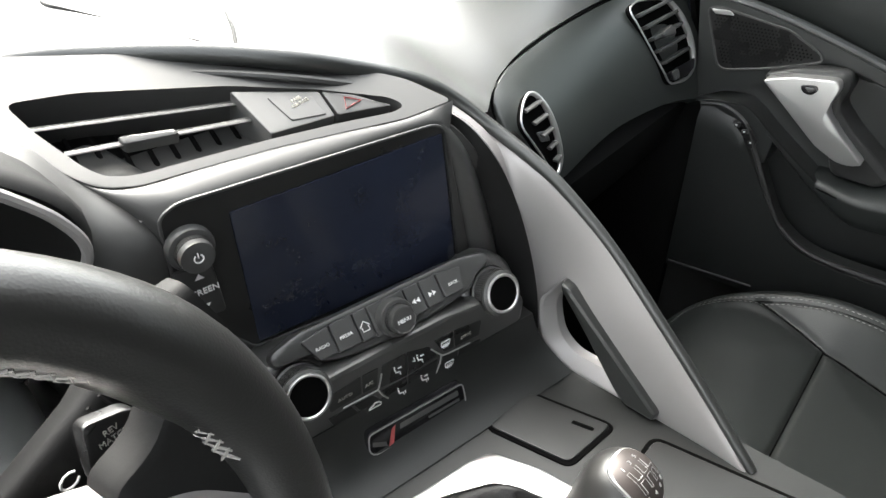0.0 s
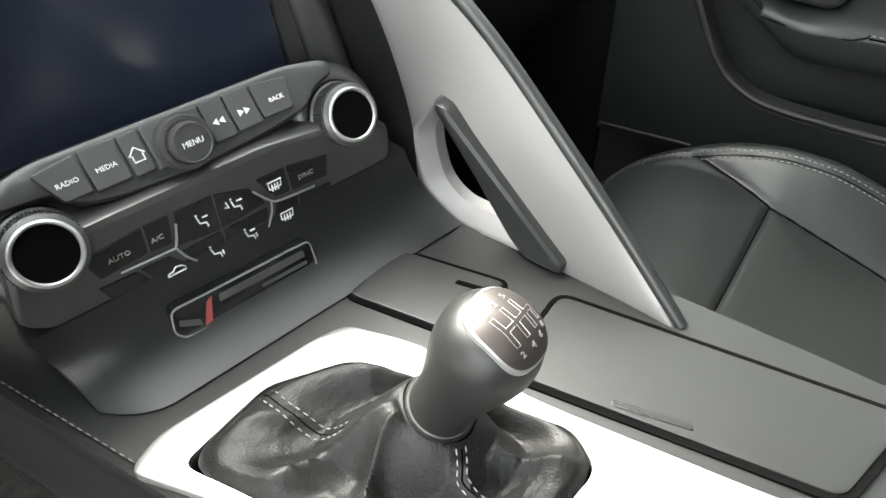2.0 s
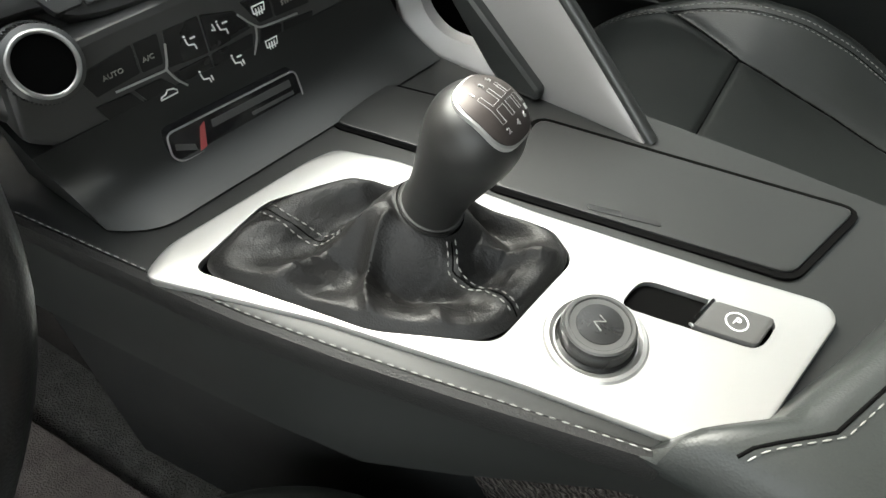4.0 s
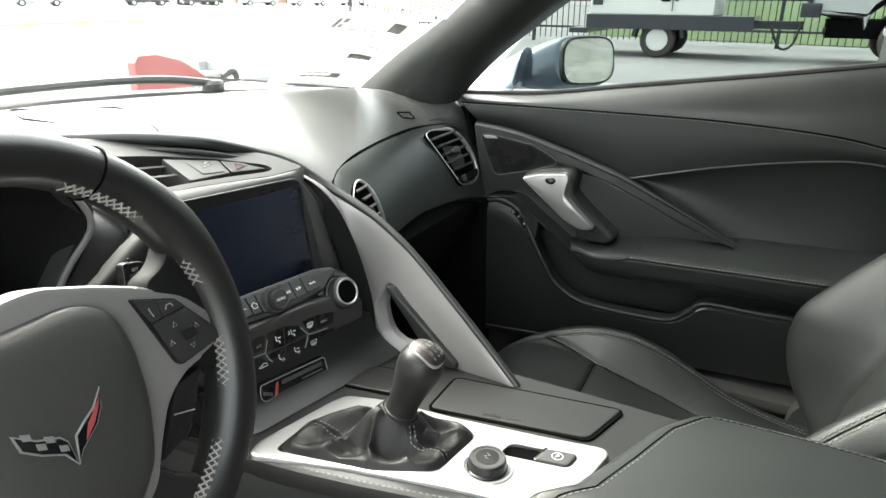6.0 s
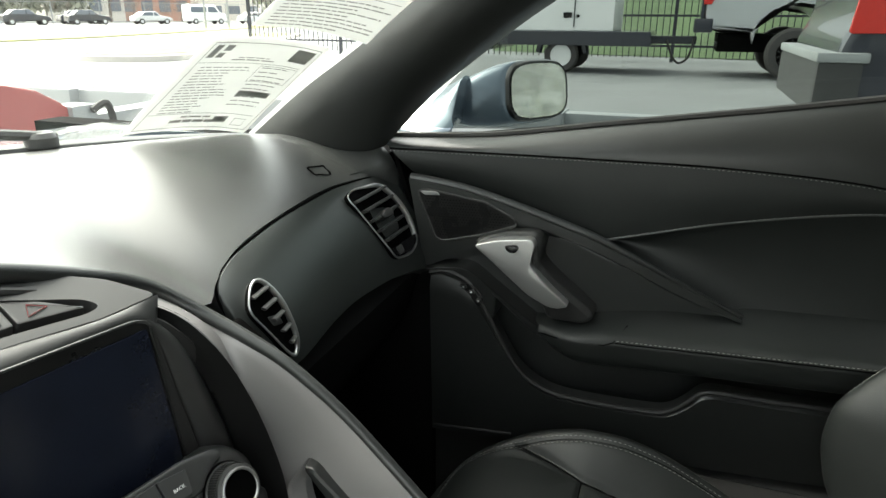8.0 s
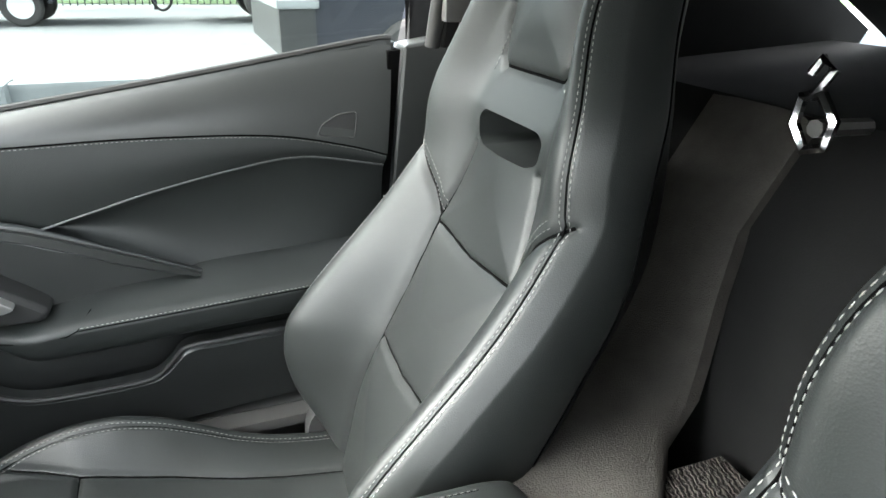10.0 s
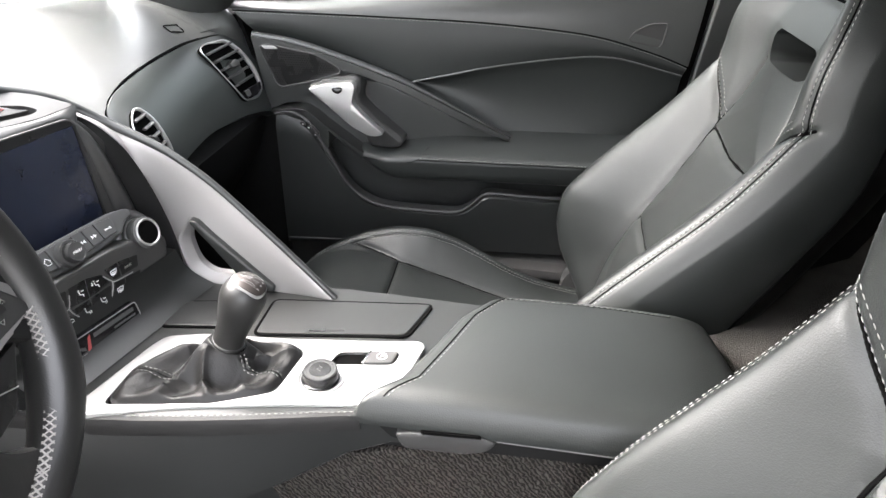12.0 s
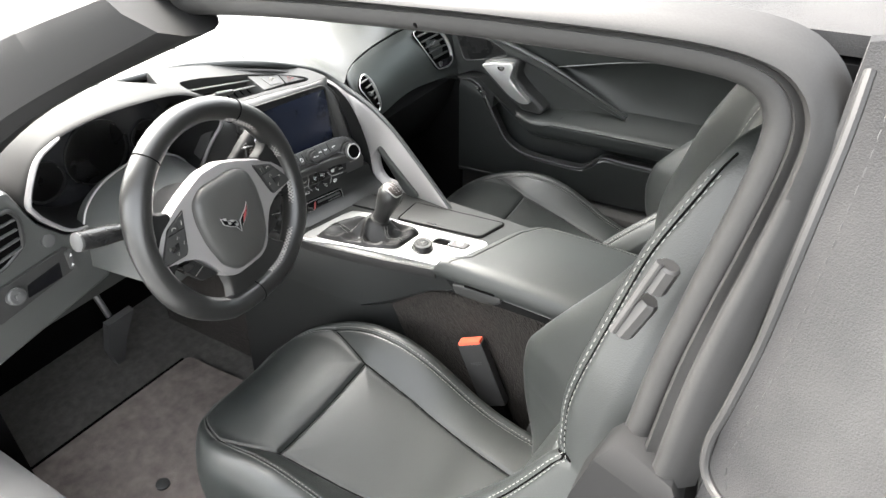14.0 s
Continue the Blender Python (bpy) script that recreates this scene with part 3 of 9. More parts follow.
# body panels outside
rings = []
for y, z, w in ((0.46, 0.862, 0.66), (0.7, 0.846, 0.80), (1.0, 0.800, 0.86), (1.4, 0.725, 0.88), (1.8, 0.62, 0.86), (2.05, 0.52, 0.80)):
    top = [(MID + w * a, y + 0.10 * (1 - a * a), z + 0.03 * (1 - a * a) + 0.012 * math.exp(-((abs(a) - 0.85) / 0.12) ** 2) - 0.02) for a in np.linspace(-1, 1, 29)]
    rings.append(top + [(p[0], p[1], p[2] - 0.03) for p in top[::-1]])
whole("hood", loft(rings), PAINT, "pale blue-grey painted car hood seen through the windshield", "hood", "structure")
bm = tube(even([(p[0], p[1] + 0.03, p[2] - 0.002) for p in WS_BASE], 20), 0.018, 8, flat=0.5)
whole("cowl", bm, PLASTIC, "black plastic cowl strip at the windshield base", "cowl", "structure")
bm = loft([[(0.80, 0.35, 0.20), (0.86, 0.35, 0.5), (0.80, 0.35, 0.84), (0.77, 0.35, 0.84), (0.77, 0.35, 0.2)], [(0.83, -0.2, 0.20), (0.93, -0.2, 0.5), (0.85, -0.2, 0.865), (0.79, -0.2, 0.87), (0.79, -0.2, 0.2)], [(0.86, -0.8, 0.20), (0.95, -0.8, 0.5), (0.87, -0.8, 0.95), (0.80, -0.8, 0.95), (0.80, -0.8, 0.2)], [(0.88, -1.9, 0.25), (0.93, -1.9, 0.55), (0.80, -1.9, 0.95), (0.76, -1.9, 0.95), (0.76, -1.9, 0.25)]])
whole("body_side", bm, PAINT, "blue-grey painted outer door skin and quarter panel", "body panel", "structure")
bm = loft([[(-0.76, -0.86, 0.20), (-0.83, -0.86, 0.5), (-0.70, -0.86, 0.93), (-0.62, -0.86, 0.93), (-0.62, -0.86, 0.2)], [(-0.78, -1.9, 0.25), (-0.83, -1.9, 0.55), (-0.70, -1.9, 0.95), (-0.62, -1.9, 0.95), (-0.62, -1.9, 0.25)]])
whole("quarter_panel", bm, GREY, "dark grey body edge at the driver's door opening", "body panel", "structure")
bm = loft([[(-0.70, 0.30, 0.14), (-0.72, 0.30, 0.86), (-0.60, 0.30, 0.86), (-0.60, 0.30, 0.14)], [(-0.72, 0.9, 0.14), (-0.80, 0.9, 0.84), (-0.60, 0.9, 0.84), (-0.60, 0.9, 0.14)]])
whole("hinge_pillar", bm, VOID, "black hinge pillar at the front of the door opening", "pillar", "structure")
bm = loft([[(0.735, 0.30, 0.14), (0.735, 0.30, 0.84), (0.80, 0.30, 0.84), (0.80, 0.30, 0.14)], [(0.735, 0.9, 0.14), (0.735, 0.9, 0.84), (0.80, 0.9, 0.84), (0.80, 0.9, 0.14)]])
whole("hinge_pillar", bm, VOID, "black hinge pillar ahead of the passenger door", "pillar", "structure")
bm = loft([[(-0.600, -0.745, 0.86), (-0.565, -0.745, 0.86), (-0.555, -0.83, 0.86), (-0.615, -0.84, 0.86)], [(-0.598, -0.752, 0.92), (-0.562, -0.752, 0.92), (-0.552, -0.825, 0.92), (-0.612, -0.835, 0.92)], [(-0.588, -0.762, 0.955), (-0.556, -0.765, 0.958), (-0.550, -0.82, 0.962), (-0.606, -0.828, 0.955)], [(-0.578, -0.775, 0.972), (-0.555, -0.776, 0.974), (-0.552, -0.812, 0.976), (-0.596, -0.816, 0.972)]])
whole("pillar_foot", bm, VISOR, "scuffed grey plastic foot of the door pillar", "pillar", "structure", sharp=70)
bm = slab([(-0.725, 0.40), (-0.735, 0.72), (-0.752, 0.945), (-0.80, 0.948), (-0.79, 0.40)], FD, -0.048, -0.014, 0.002)
whole("door_jamb", bm, VOID, "black gap behind the rear edge of the passenger door", "gap", "structure")
# side window glass
wg = [(0.80, 0.13, 0.86), (0.80, -0.2, 0.88), (0.82, -0.78, 0.955)]
wt = [(0.70, -0.02, 0.985), (0.66, -0.25, 1.14), (0.61, -0.78, 1.235)]
bm = loft([[tuple(p) for p in even(crom(wg, 6), 12)], [tuple(p) for p in even(crom(wt, 6), 12)]], closed=False)
sg = whole("window_right", bm, SIDE_GLASS, "faintly green side window glass, closed", "window", "structure")
sg.visible_shadow = False
# quarter trim behind the passenger door
bm = slab(rounded([(-0.775, 0.955), (-1.05, 0.99), (-1.05, 0.40), (-0.735, 0.40), (-0.750, 0.72)], 0.01), FD, -0.05, 0.0, 0.006)
whole("quarter_trim", bm, VINYL, "black vinyl quarter trim behind the passenger door", "trim", "structure")

bm = slab([(-0.800, 0.945), (-0.812, 1.06), (-0.800, 1.235), (-1.06, 1.22), (-1.06, 0.945)], FD, -0.066, -0.052, 0.003)
whole("quarter_lining", bm, LINER, "black lining above the quarter trim behind the passenger window", "lining", "structure")

# ---- dashboard ----
dash = thing("dashboard", (MID, 0.3, 0.5), "black soft-touch dashboard with silver trim and white reflections", "dashboard")
BROW = crom([(-0.215, 0.258, 0.894), (-0.11, 0.228, 0.894), (-0.065, 0.198, 0.893), (-0.02, 0.159, 0.890), (0.03, 0.119, 0.880), (0.085, 0.096, 0.860), (0.130, 0.078, 0.838), (0.152, 0.045, 0.811), (0.158, 0.0, 0.789), (0.159, -0.032, 0.772), (0.157, -0.081, 0.738), (0.152, -0.14, 0.686), (0.147, -0.19, 0.640), (0.142, -0.232, 0.600)], 6)
rear = crom([(-0.60, 0.13, 0.845), (-0.56, 0.17, 0.868), (-0.45, 0.25, 0.884), (-0.30, 0.275, 0.890), (-0.20, 0.262, 0.889), (-0.11, 0.236, 0.888), (-0.02, 0.168, 0.884), (0.03, 0.128, 0.875), (0.085, 0.105, 0.857), (0.135, 0.092, 0.832), (0.185, 0.09, 0.800), (0.228, 0.098, 0.778), (0.262, 0.117, 0.784), (0.311, 0.128, 0.801), (0.391, 0.134, 0.811), (0.525, 0.137, 0.817), (0.648, 0.132, 0.808), (0.705, 0.125, 0.80)], 5)
front = crom([(-0.60, 0.33, 0.846), (-0.50, 0.42, 0.864), (-0.30, 0.49, 0.877), (0.05, 0.525, 0.882), (0.25, 0.50, 0.879), (0.40, 0.455, 0.872), (0.56, 0.40, 0.860), (0.69, 0.33, 0.846)], 8)
ra, fa = even(rear, 90), even(front, 90)
rows = []
for t in np.linspace(0, 1, 22):
    rows.append([a * (1 - t) + b * t + np.array((0, 0, 0.020 * math.sin(math.pi * t) ** 0.8 * (1 + 0.5 * step(0.15, 0.45, a[0])))) for a, b in zip(ra, fa)])
top = [p for row in rows for p in row]
me = grid_mesh("upper_pad", top, 22, 90)
part_mesh("upper_pad", me, PAD, dash, "grey-black padded dashboard top in soft light")
# dashboard speaker cover and sun sensor
TOPS = np.array(top)


def on_pad(x, y, lift=0.0):
    """A place on the dashboard top."""
    d = np.hypot(TOPS[:, 0] - x, TOPS[:, 1] - y)
    k = np.argsort(d)[:5]
    w = 1 / (d[k] + 1e-4)
    return np.array((x, y, float((TOPS[k, 2] * w).sum() / w.sum()) + lift))


# raised end of the pad under the pillar, and the dark gap to the door
rings = []
for k, y in enumerate(np.linspace(0.104, 0.340, 26)):
    xs_ = np.linspace(0.600, 0.708, 16)
    zr = float(np.interp(y, [0.104, 0.118, 0.131, 0.16, 0.25, 0.34], [0.800, 0.828, 0.842, 0.848, 0.852, 0.848]))
    row = []
    for x in xs_:
        f = float(step(0.630, 0.705, x))
        yy_ = max(y, 0.142 - 0.034 * f)
        row.append((x, yy_, float(on_pad(x, yy_, 0.0006)[2]) * (1 - f) + zr * f - 0.004 * (1 - float(step(0.600, 0.612, x)))))
    rings.append(row + [(0.708, y, 0.70), (0.60, max(y, 0.142), 0.70)])
part("pad_corner", loft(rings), PAD, dash, "raised padded corner beside the pillar", sharp=60)
bm = loft([[(0.7115, y, 0.55), (0.7115, y, z), (0.79, y, z - 0.004), (0.79, y, 0.55)] for y, z in ((0.128, 0.832), (0.16, 0.838), (0.31, 0.838))])
whole("hinge_gap", bm, VOID, "black gap between dashboard and passenger door", "gap", "structure")

spo = rounded([(-0.056, 0.312), (0.006, 0.158), (0.030, 0.195), (0.12, 0.37), (-0.02, 0.40)], 0.012, 8)
part("speaker_outline", tube([on_pad(x, y, 0.0006) for x, y in spo], 0.0016, 6, closed=True), VISOR, dash, "fine groove round the dashboard speaker")
part("sensor_cap", tube([on_pad(x, y, 0.0006) for x, y in rounded([(0.545, 0.176), (0.580, 0.169), (0.572, 0.152), (0.54, 0.158)], 0.005)], 0.0012, 6, closed=True), VOID, dash)
# brow over the centre stack, running down as the leather edge of the grab blade
part("brow", tube(BROW, [0.0075 - 0.0030 * min(1.0, max(0.0, (i - 30) / 30)) for i in range(len(BROW))], 12), VINYL, dash, "black stitched leather edge curving down to the console")

part("brow_lip", tube([np.array(p) + np.array((-0.004, -0.0105, -0.0105)) for p in BROW[:34]], [0.0022 + 0.0018 * max(0, (i - 14) / 20) for i in range(34)], 8), PLASTIC, dash, "thin satin black lip under the brow")
# shelf with the centre vents
SHELF_EDGE = [(0.098, 0.006), (0.052, 0.003), (0.005, 0.008), (-0.044, 0.0125), (-0.0926, 0.0145), (-0.132, 0.0155), (-0.152, 0.023), (-0.163, 0.037)]
shelf = [(-0.21, 0.150), (-0.166, 0.141), (-0.105, 0.124), (-0.037, 0.101), (0.035, 0.068), (0.076, 0.037)] + SHELF_EDGE + [(-0.178, 0.068), (-0.21, 0.085)]
bm = slab(rounded(shelf, 0.008), VENT, -0.05, 0.0, 0.0008)
stack = part("vent_shelf", bm, HOODSKIN, dash, "satin black shelf round the centre air vents")
vent = [(-0.1765, 0.1019), (-0.138, 0.098), (-0.050, 0.0737), (0.006, 0.0504), (0.0528, 0.0254), (0.0589, 0.0148), (0.0487, 0.0115), (0.0048, 0.0167), (-0.044, 0.0205), (-0.0926, 0.0226), (-0.130, 0.0238), (-0.1442, 0.0285), (-0.153, 0.0394), (-0.1684, 0.0749)]
bm = bmesh.new()
lo, hi = [bm.verts.new(VENT(u, w, -0.045)) for u, w in rounded(vent, 0.008)], [bm.verts.new(VENT(u, w, 0.02)) for u, w in rounded(vent, 0.008)]
m = len(lo)
for i in range(m):
    bm.faces.new((lo[i], lo[(i + 1) % m], hi[(i + 1) % m], hi[i]))
bm.faces.new(lo[::-1])
bm.faces.new(hi)
cut(stack, bm)
part("vent_floor", slab([(u, w) for u, w in rounded(vent, 0.008)], VENT, -0.048, -0.040, 0.001), VOID, dash)
for k, (a, b) in enumerate((((-0.174, 0.0855), (-0.038, 0.0625)), ((-0.158, 0.0600), (-0.042, 0.0470)))):
    line = [VENT(a[0] + (b[0] - a[0]) * t, a[1] + (b[1] - a[1]) * t, -0.008) for t in np.linspace(0, 1, 6)]
    part("vane", tube(line, 0.0035, 8, flat=0.35), PLASTIC, dash)
for k in range(8):
    u = -0.152 + 0.0145 * k
    w = 0.066 - 0.0036 * k
    line = [VENT(u, w + q, -0.030) for q in (-0.024, 0.0, 0.024)]
    part("deflector", tube(line, 0.0018, 6), VOID, dash)
bm = slab(rounded([(-0.128, 0.0590), (-0.094, 0.0535), (-0.093, 0.0480), (-0.126, 0.0515)], 0.0025), VENT, -0.012, -0.003, 0.002)
part("vane_tab", bm, GREY, dash, "grey thumb tab on the vent vane")
panel = slab(rounded([(-0.050, 0.0690), (0.0072, 0.0490), (0.0066, 0.0240), (-0.0420, 0.0245)], 0.002), VENT, -0.03, -0.0005, 0.0015)
airbag = part("airbag_lamp", panel, GREY, dash, "dark grey passenger airbag lamp panel")
part("button", slab(rounded([(-0.030, 0.055), (0.000, 0.045), (0.001, 0.027), (-0.024, 0.030)], 0.002), VENT, -0.004, 0.0005, 0.0006), GREY, airbag)
vp = Matrix.Translation(VENT(-0.012, 0.044, 0.0008)) @ face_pose(None, VENT(0, 0, 1) - VENT(0, 0, 0), up=VENT(-0.25, 1, 0) - VENT(0, 0, 0))
part("lettering", letters("PASS\nAIR BAG", 0.0040, vp), PALE_INK, airbag)
bm = slab(rounded([(0.0086, 0.0484), (0.0291, 0.0381), (0.0505, 0.0185), (0.0086, 0.0240)], 0.002), VENT, -0.03, -0.0005, 0.0015)
hz = part("hazard_button", bm, PLASTIC, dash)
vp = Matrix.Translation(VENT(0.022, 0.032, 0.0002)) @ face_pose(None, VENT(0, 0, 1) - VENT(0, 0, 0), up=VENT(-0.25, 1, 0) - VENT(0, 0, 0))
part("red_triangle", tube([vp @ Vector((u * 1.3, v, 0.0)) for u, v in ((-0.005, -0.004), (0.006, -0.004), (0.0, 0.005))], 0.0005, 5, closed=True), RED, hz)

# screen housing
P5 = K(0.055)
house = [(-0.150, 0.836), (-0.06, 0.838), (0.075, 0.836), (0.094, 0.829), (0.124, 0.792), (0.146, 0.74), (0.155, 0.68), (0.150, 0.60), (-0.085, 0.60), (-0.10, 0.66), (-0.135, 0.71), (-0.150, 0.77)]
part("stack_housing", slab(rounded(house, 0.02), P5, -0.12, -0.004, 0.003), PLASTIC, dash, "satin black centre stack housing")
surround = [(-0.131, 0.836), (-0.119, 0.842), (0.070, 0.837), (0.080, 0.831), (0.105, 0.707), (0.09, 0.700), (-0.092, 0.712), (-0.133, 0.765)]
part("screen_surround", slab(rounded(surround, 0.006), P5, -0.02, 0.002, 0.0015), SMOOTH, dash, "thin black surround of the dash screen")
part("surround_edge", tube([P5(u, v, 0.0018) for u, v in rounded(surround, 0.006)], 0.0011, 6, closed=True), GREY, dash)
screen = [(-0.089, 0.716), (0.090, 0.709), (0.0765, 0.8285), (-0.090, 0.825)]
part("screen", slab(rounded(screen, 0.002), P5, -0.01, 0.0032, 0.0006), SCREEN, dash, "dark switched-off touch screen with faint dust")
part("side_bezel", slab(rounded([(0.079, 0.829), (0.105, 0.707), (0.092, 0.709), (0.0785, 0.826)], 0.001), P5, 0, 0.0045, 0.001), PLASTIC, dash)


# rolled lip from the vent shelf over the screen, and the cheeks beside it
FWD, UPZ = np.array((-SK, -CK, 0.0)), np.array((0.0, 0.0, 1.0))
lip_top = even([VENT(u, w, -0.0004) for u, w in crom(SHELF_EDGE, 6)], 70)
lip_low = even([P5(u, v, 0.0006) for u, v in rounded([(0.0835, 0.812), (0.0805, 0.8315), (0.070, 0.8372), (-0.119, 0.8422), (-0.1312, 0.8362), (-0.1332, 0.815)], 0.005, 6)][3:-3], 70)
rings = []
for a, b in zip(lip_top, lip_low):
    c1, c2 = a + (b - a) * 0.33 + (FWD * 0.5 + UPZ) * 0.0032, b + (a - b) * 0.25 + (FWD * 0.6 + UPZ * 0.5) * 0.0040
    row = [a * (1 - t) ** 3 + 3 * c1 * t * (1 - t) ** 2 + 3 * c2 * t * t * (1 - t) + b * t**3 for t in np.linspace(0, 1, 14)]
    rings.append(row + [b - FWD * 0.012, a - FWD * 0.004 + np.array((0, 0, -0.012))])
part("screen_lip", loft(rings), HOODSKIN, dash, "rounded satin lip between vents and screen", sharp=70)
edge_r = even(crom([VENT(-0.21, 0.085), VENT(-0.178, 0.068), VENT(-0.163, 0.037), P5(-0.1345, 0.826), P5(-0.1345, 0.77), P5(-0.120, 0.69)], 6), 40)
edge_l = even(crom([(-0.195, 0.070, 0.900), (-0.173, 0.070, 0.872), (-0.1645, 0.073, 0.845), (-0.179, 0.089, 0.81), (-0.195, 0.104, 0.766), (-0.19, 0.115, 0.70)], 6), 40)
rings = []
for a, b in zip(edge_r, edge_l):
    row = [np.array(a) * (1 - t) + b * t + np.array((-0.03, -0.10, 0.05)) * 0.08 * math.sin(math.pi * t) for t in np.linspace(0, 1, 10)]
    rings.append(row + [np.array(b) + np.array((0, 0.02, 0)), np.array(a) + np.array((0, 0.02, 0))])
part("left_cheek", loft(rings), HOODSKIN, dash, "satin black panel between screen and instruments", sharp=70)


def knob(name, yk, u, v, r, depth, parent, hollow=False, cap=SMOOTH, lean=0.0):
    ob = part(name, lathe([(r * 1.02, 0), (r * 1.02, depth * 0.15), (r * 0.98, depth * 0.2), (r * 0.98, depth * 0.75), (r * 0.93, depth)] + ([(r * 0.80, depth), (r * 0.74, depth * 0.9), (r * 0.70, depth * 0.2), (0.0002, depth * 0.18)] if hollow else [(r * 0.75, depth * 1.02), (0.0002, depth * 1.03)]), kpose(yk, u, v, lean), 40), cap, parent)
    bm = bmesh.new()
    for k in range(44):
        a = 2 * math.pi * k / 44
        q = kpose(yk, u, v, lean)
        tube([q @ Vector((r * 1.0 * math.cos(a), r * 1.0 * math.sin(a), h)) for h in (depth * 0.22, depth * 0.72)], r * 0.035, 5, bm)
    part("grip_ribs", bm, SMOOTH, ob)
    return ob


pw = knob("power_knob", 0.052, -0.1185, 0.8125, 0.0112, 0.016, dash, cap=GREY)
part("ring", lathe([(0.0150, 0.0), (0.0150, 0.004), (0.0140, 0.006), (0.0112, 0.007)], kpose(0.052, -0.1185, 0.8125), 36), GREY, pw)
bm = tube([kpose(0.0353, -0.1185, 0.8125) @ Vector((0.0028 * math.sin(a), 0.0028 * math.cos(a), 0.0)) for a in np.linspace(0.6, 2 * math.pi - 0.6, 16)], 0.0005, 5)
tube([kpose(0.0353, -0.1185, 0.8125) @ Vector((0, h, 0)) for h in (0.0005, 0.0038)], 0.0004, 5, bm)
part("power_mark", bm, WHITE, pw)
sb = part("screen_button", slab(rounded([(-0.133, 0.798), (-0.108, 0.796), (-0.106, 0.756), (-0.126, 0.758)], 0.003), P5, 0, 0.005, 0.0012), PLASTIC, dash)
part("lettering", letters("SCREEN", 0.0062, kpose(0.0497, -0.118, 0.778)), WHITE, sb)
for v, dz in ((0.788, 1), (0.768, -1)):
    part("arrow", slab([(-0.003, 0), (0.003, 0), (0, 0.004 * dz)], lambda u, w, d, v=v: kpose(0.0497, -0.118, v) @ Vector((u, w, d)), 0, 0.0004, 0.0001), WHITE, sb)

# button bar and climate panel
def BAR(u, w, d=0.0):
    """The sloping button bar: u across, w up the slope, d along its normal."""
    yk, z = 0.020 + 0.66 * w - 0.75 * d, 0.7165 + 0.75 * w + 0.66 * d
    return Vector((CK * u + SK * yk, -SK * u + CK * yk, z))


BN = BAR(0, 0, 1) - BAR(0, 0, 0)
BU = BAR(0, 1, 0) - BAR(0, 0, 0)
bpose = lambda u, w, d: Matrix.Translation(BAR(u, w, d)) @ face_pose(None, BN, BU)
bar = [(-0.094, 0.010), (-0.070, 0.0160), (0.075, 0.0160), (0.102, 0.011), (0.104, 0.001), (0.086, -0.003), (0.078, -0.012), (0.045, -0.0165), (0.0, -0.0190), (-0.040, -0.0165), (-0.058, -0.012), (-0.064, -0.003), (-0.094, -0.001)]
part("button_bar", slab(rounded(bar, 0.008), BAR, -0.03, 0.0, 0.004), STACK, dash, "satin black bar carrying radio buttons")
edges = [-0.071, -0.0480, -0.0285, -0.0165, 0.0165, 0.031, 0.0475, 0.072]
names = ["RADIO", "MEDIA", "HOME", "", "PREV", "NEXT", "BACK"]
for k, (a, b) in enumerate(zip(edges, edges[1:])):
    lo = -0.0125 + 0.0035 * abs((a + b) / 2) / 0.06
    pts = [(a + 0.0006, 0.0115 - (0.003 if k == 0 else 0)), (b - 0.0006, 0.0115 - (0.003 if k == 6 else 0)), (b - 0.0006 - (0.004 if k == 6 else 0), lo), (a + 0.0006 + (0.008 if k == 0 else 0), lo)]
    bt = part("radio_button", slab(rounded(pts, 0.0015), BAR, -0.004, 0.0028, 0.0009), GREY, dash)
    c = (a + b) / 2
    if names[k] in ("RADIO", "MEDIA", "BACK"):
        part("lettering", letters(names[k], 0.0036, bpose(c + (0.002 if k == 0 else 0), -0.001, 0.0030)), WHITE, bt)
    elif names[k] == "HOME":
        part("house_mark", tube([bpose(c, -0.001, 0.003) @ Vector(q) for q in ((-0.004, 0.0, 0), (0, 0.004, 0), (0.004, 0, 0), (0.0027, 0, 0), (0.0027, -0.0035, 0), (-0.0027, -0.0035, 0), (-0.0027, 0, 0))], 0.0005, 5), WHITE, bt)
    elif names[k]:
        s = -1 if names[k] == "PREV" else 1
        bm = bmesh.new()
        for o in (-0.0022, 0.0016):
            slab([(o - 0.0015 * s, -0.002), (o - 0.0015 * s, 0.002), (o + 0.0018 * s, 0)][::s], lambda u, w, d: bpose(c, -0.001, 0.003) @ Vector((u, w, d)), 0, 0.0004, 0.0001, bm)
        part("skip_mark", bm, WHITE, bt)
mk = knob("menu_knob", 0.016, 0.001, 0.7155, 0.0112, 0.017, dash, cap=STACK, lean=-24)
part("base_ring", lathe([(0.0150, 0.0), (0.0148, 0.0065), (0.0138, 0.0080), (0.0114, 0.0082)], kpose(0.016, 0.001, 0.7155, -24), 40), GREY, mk)
part("face_ring", tube([kpose(0.016, 0.001, 0.7155, -24) @ Vector((0.0098 * math.cos(a), 0.0098 * math.sin(a), 0.0172)) for a in np.linspace(0, 2 * math.pi, 36, endpoint=False)], 0.0005, 5, closed=True), GREY, mk)
part("lettering", letters("MENU", 0.0042, kpose(0.016, 0.001, 0.7155, -24) @ Matrix.Translation((0, 0, 0.0176))), WHITE, mk)

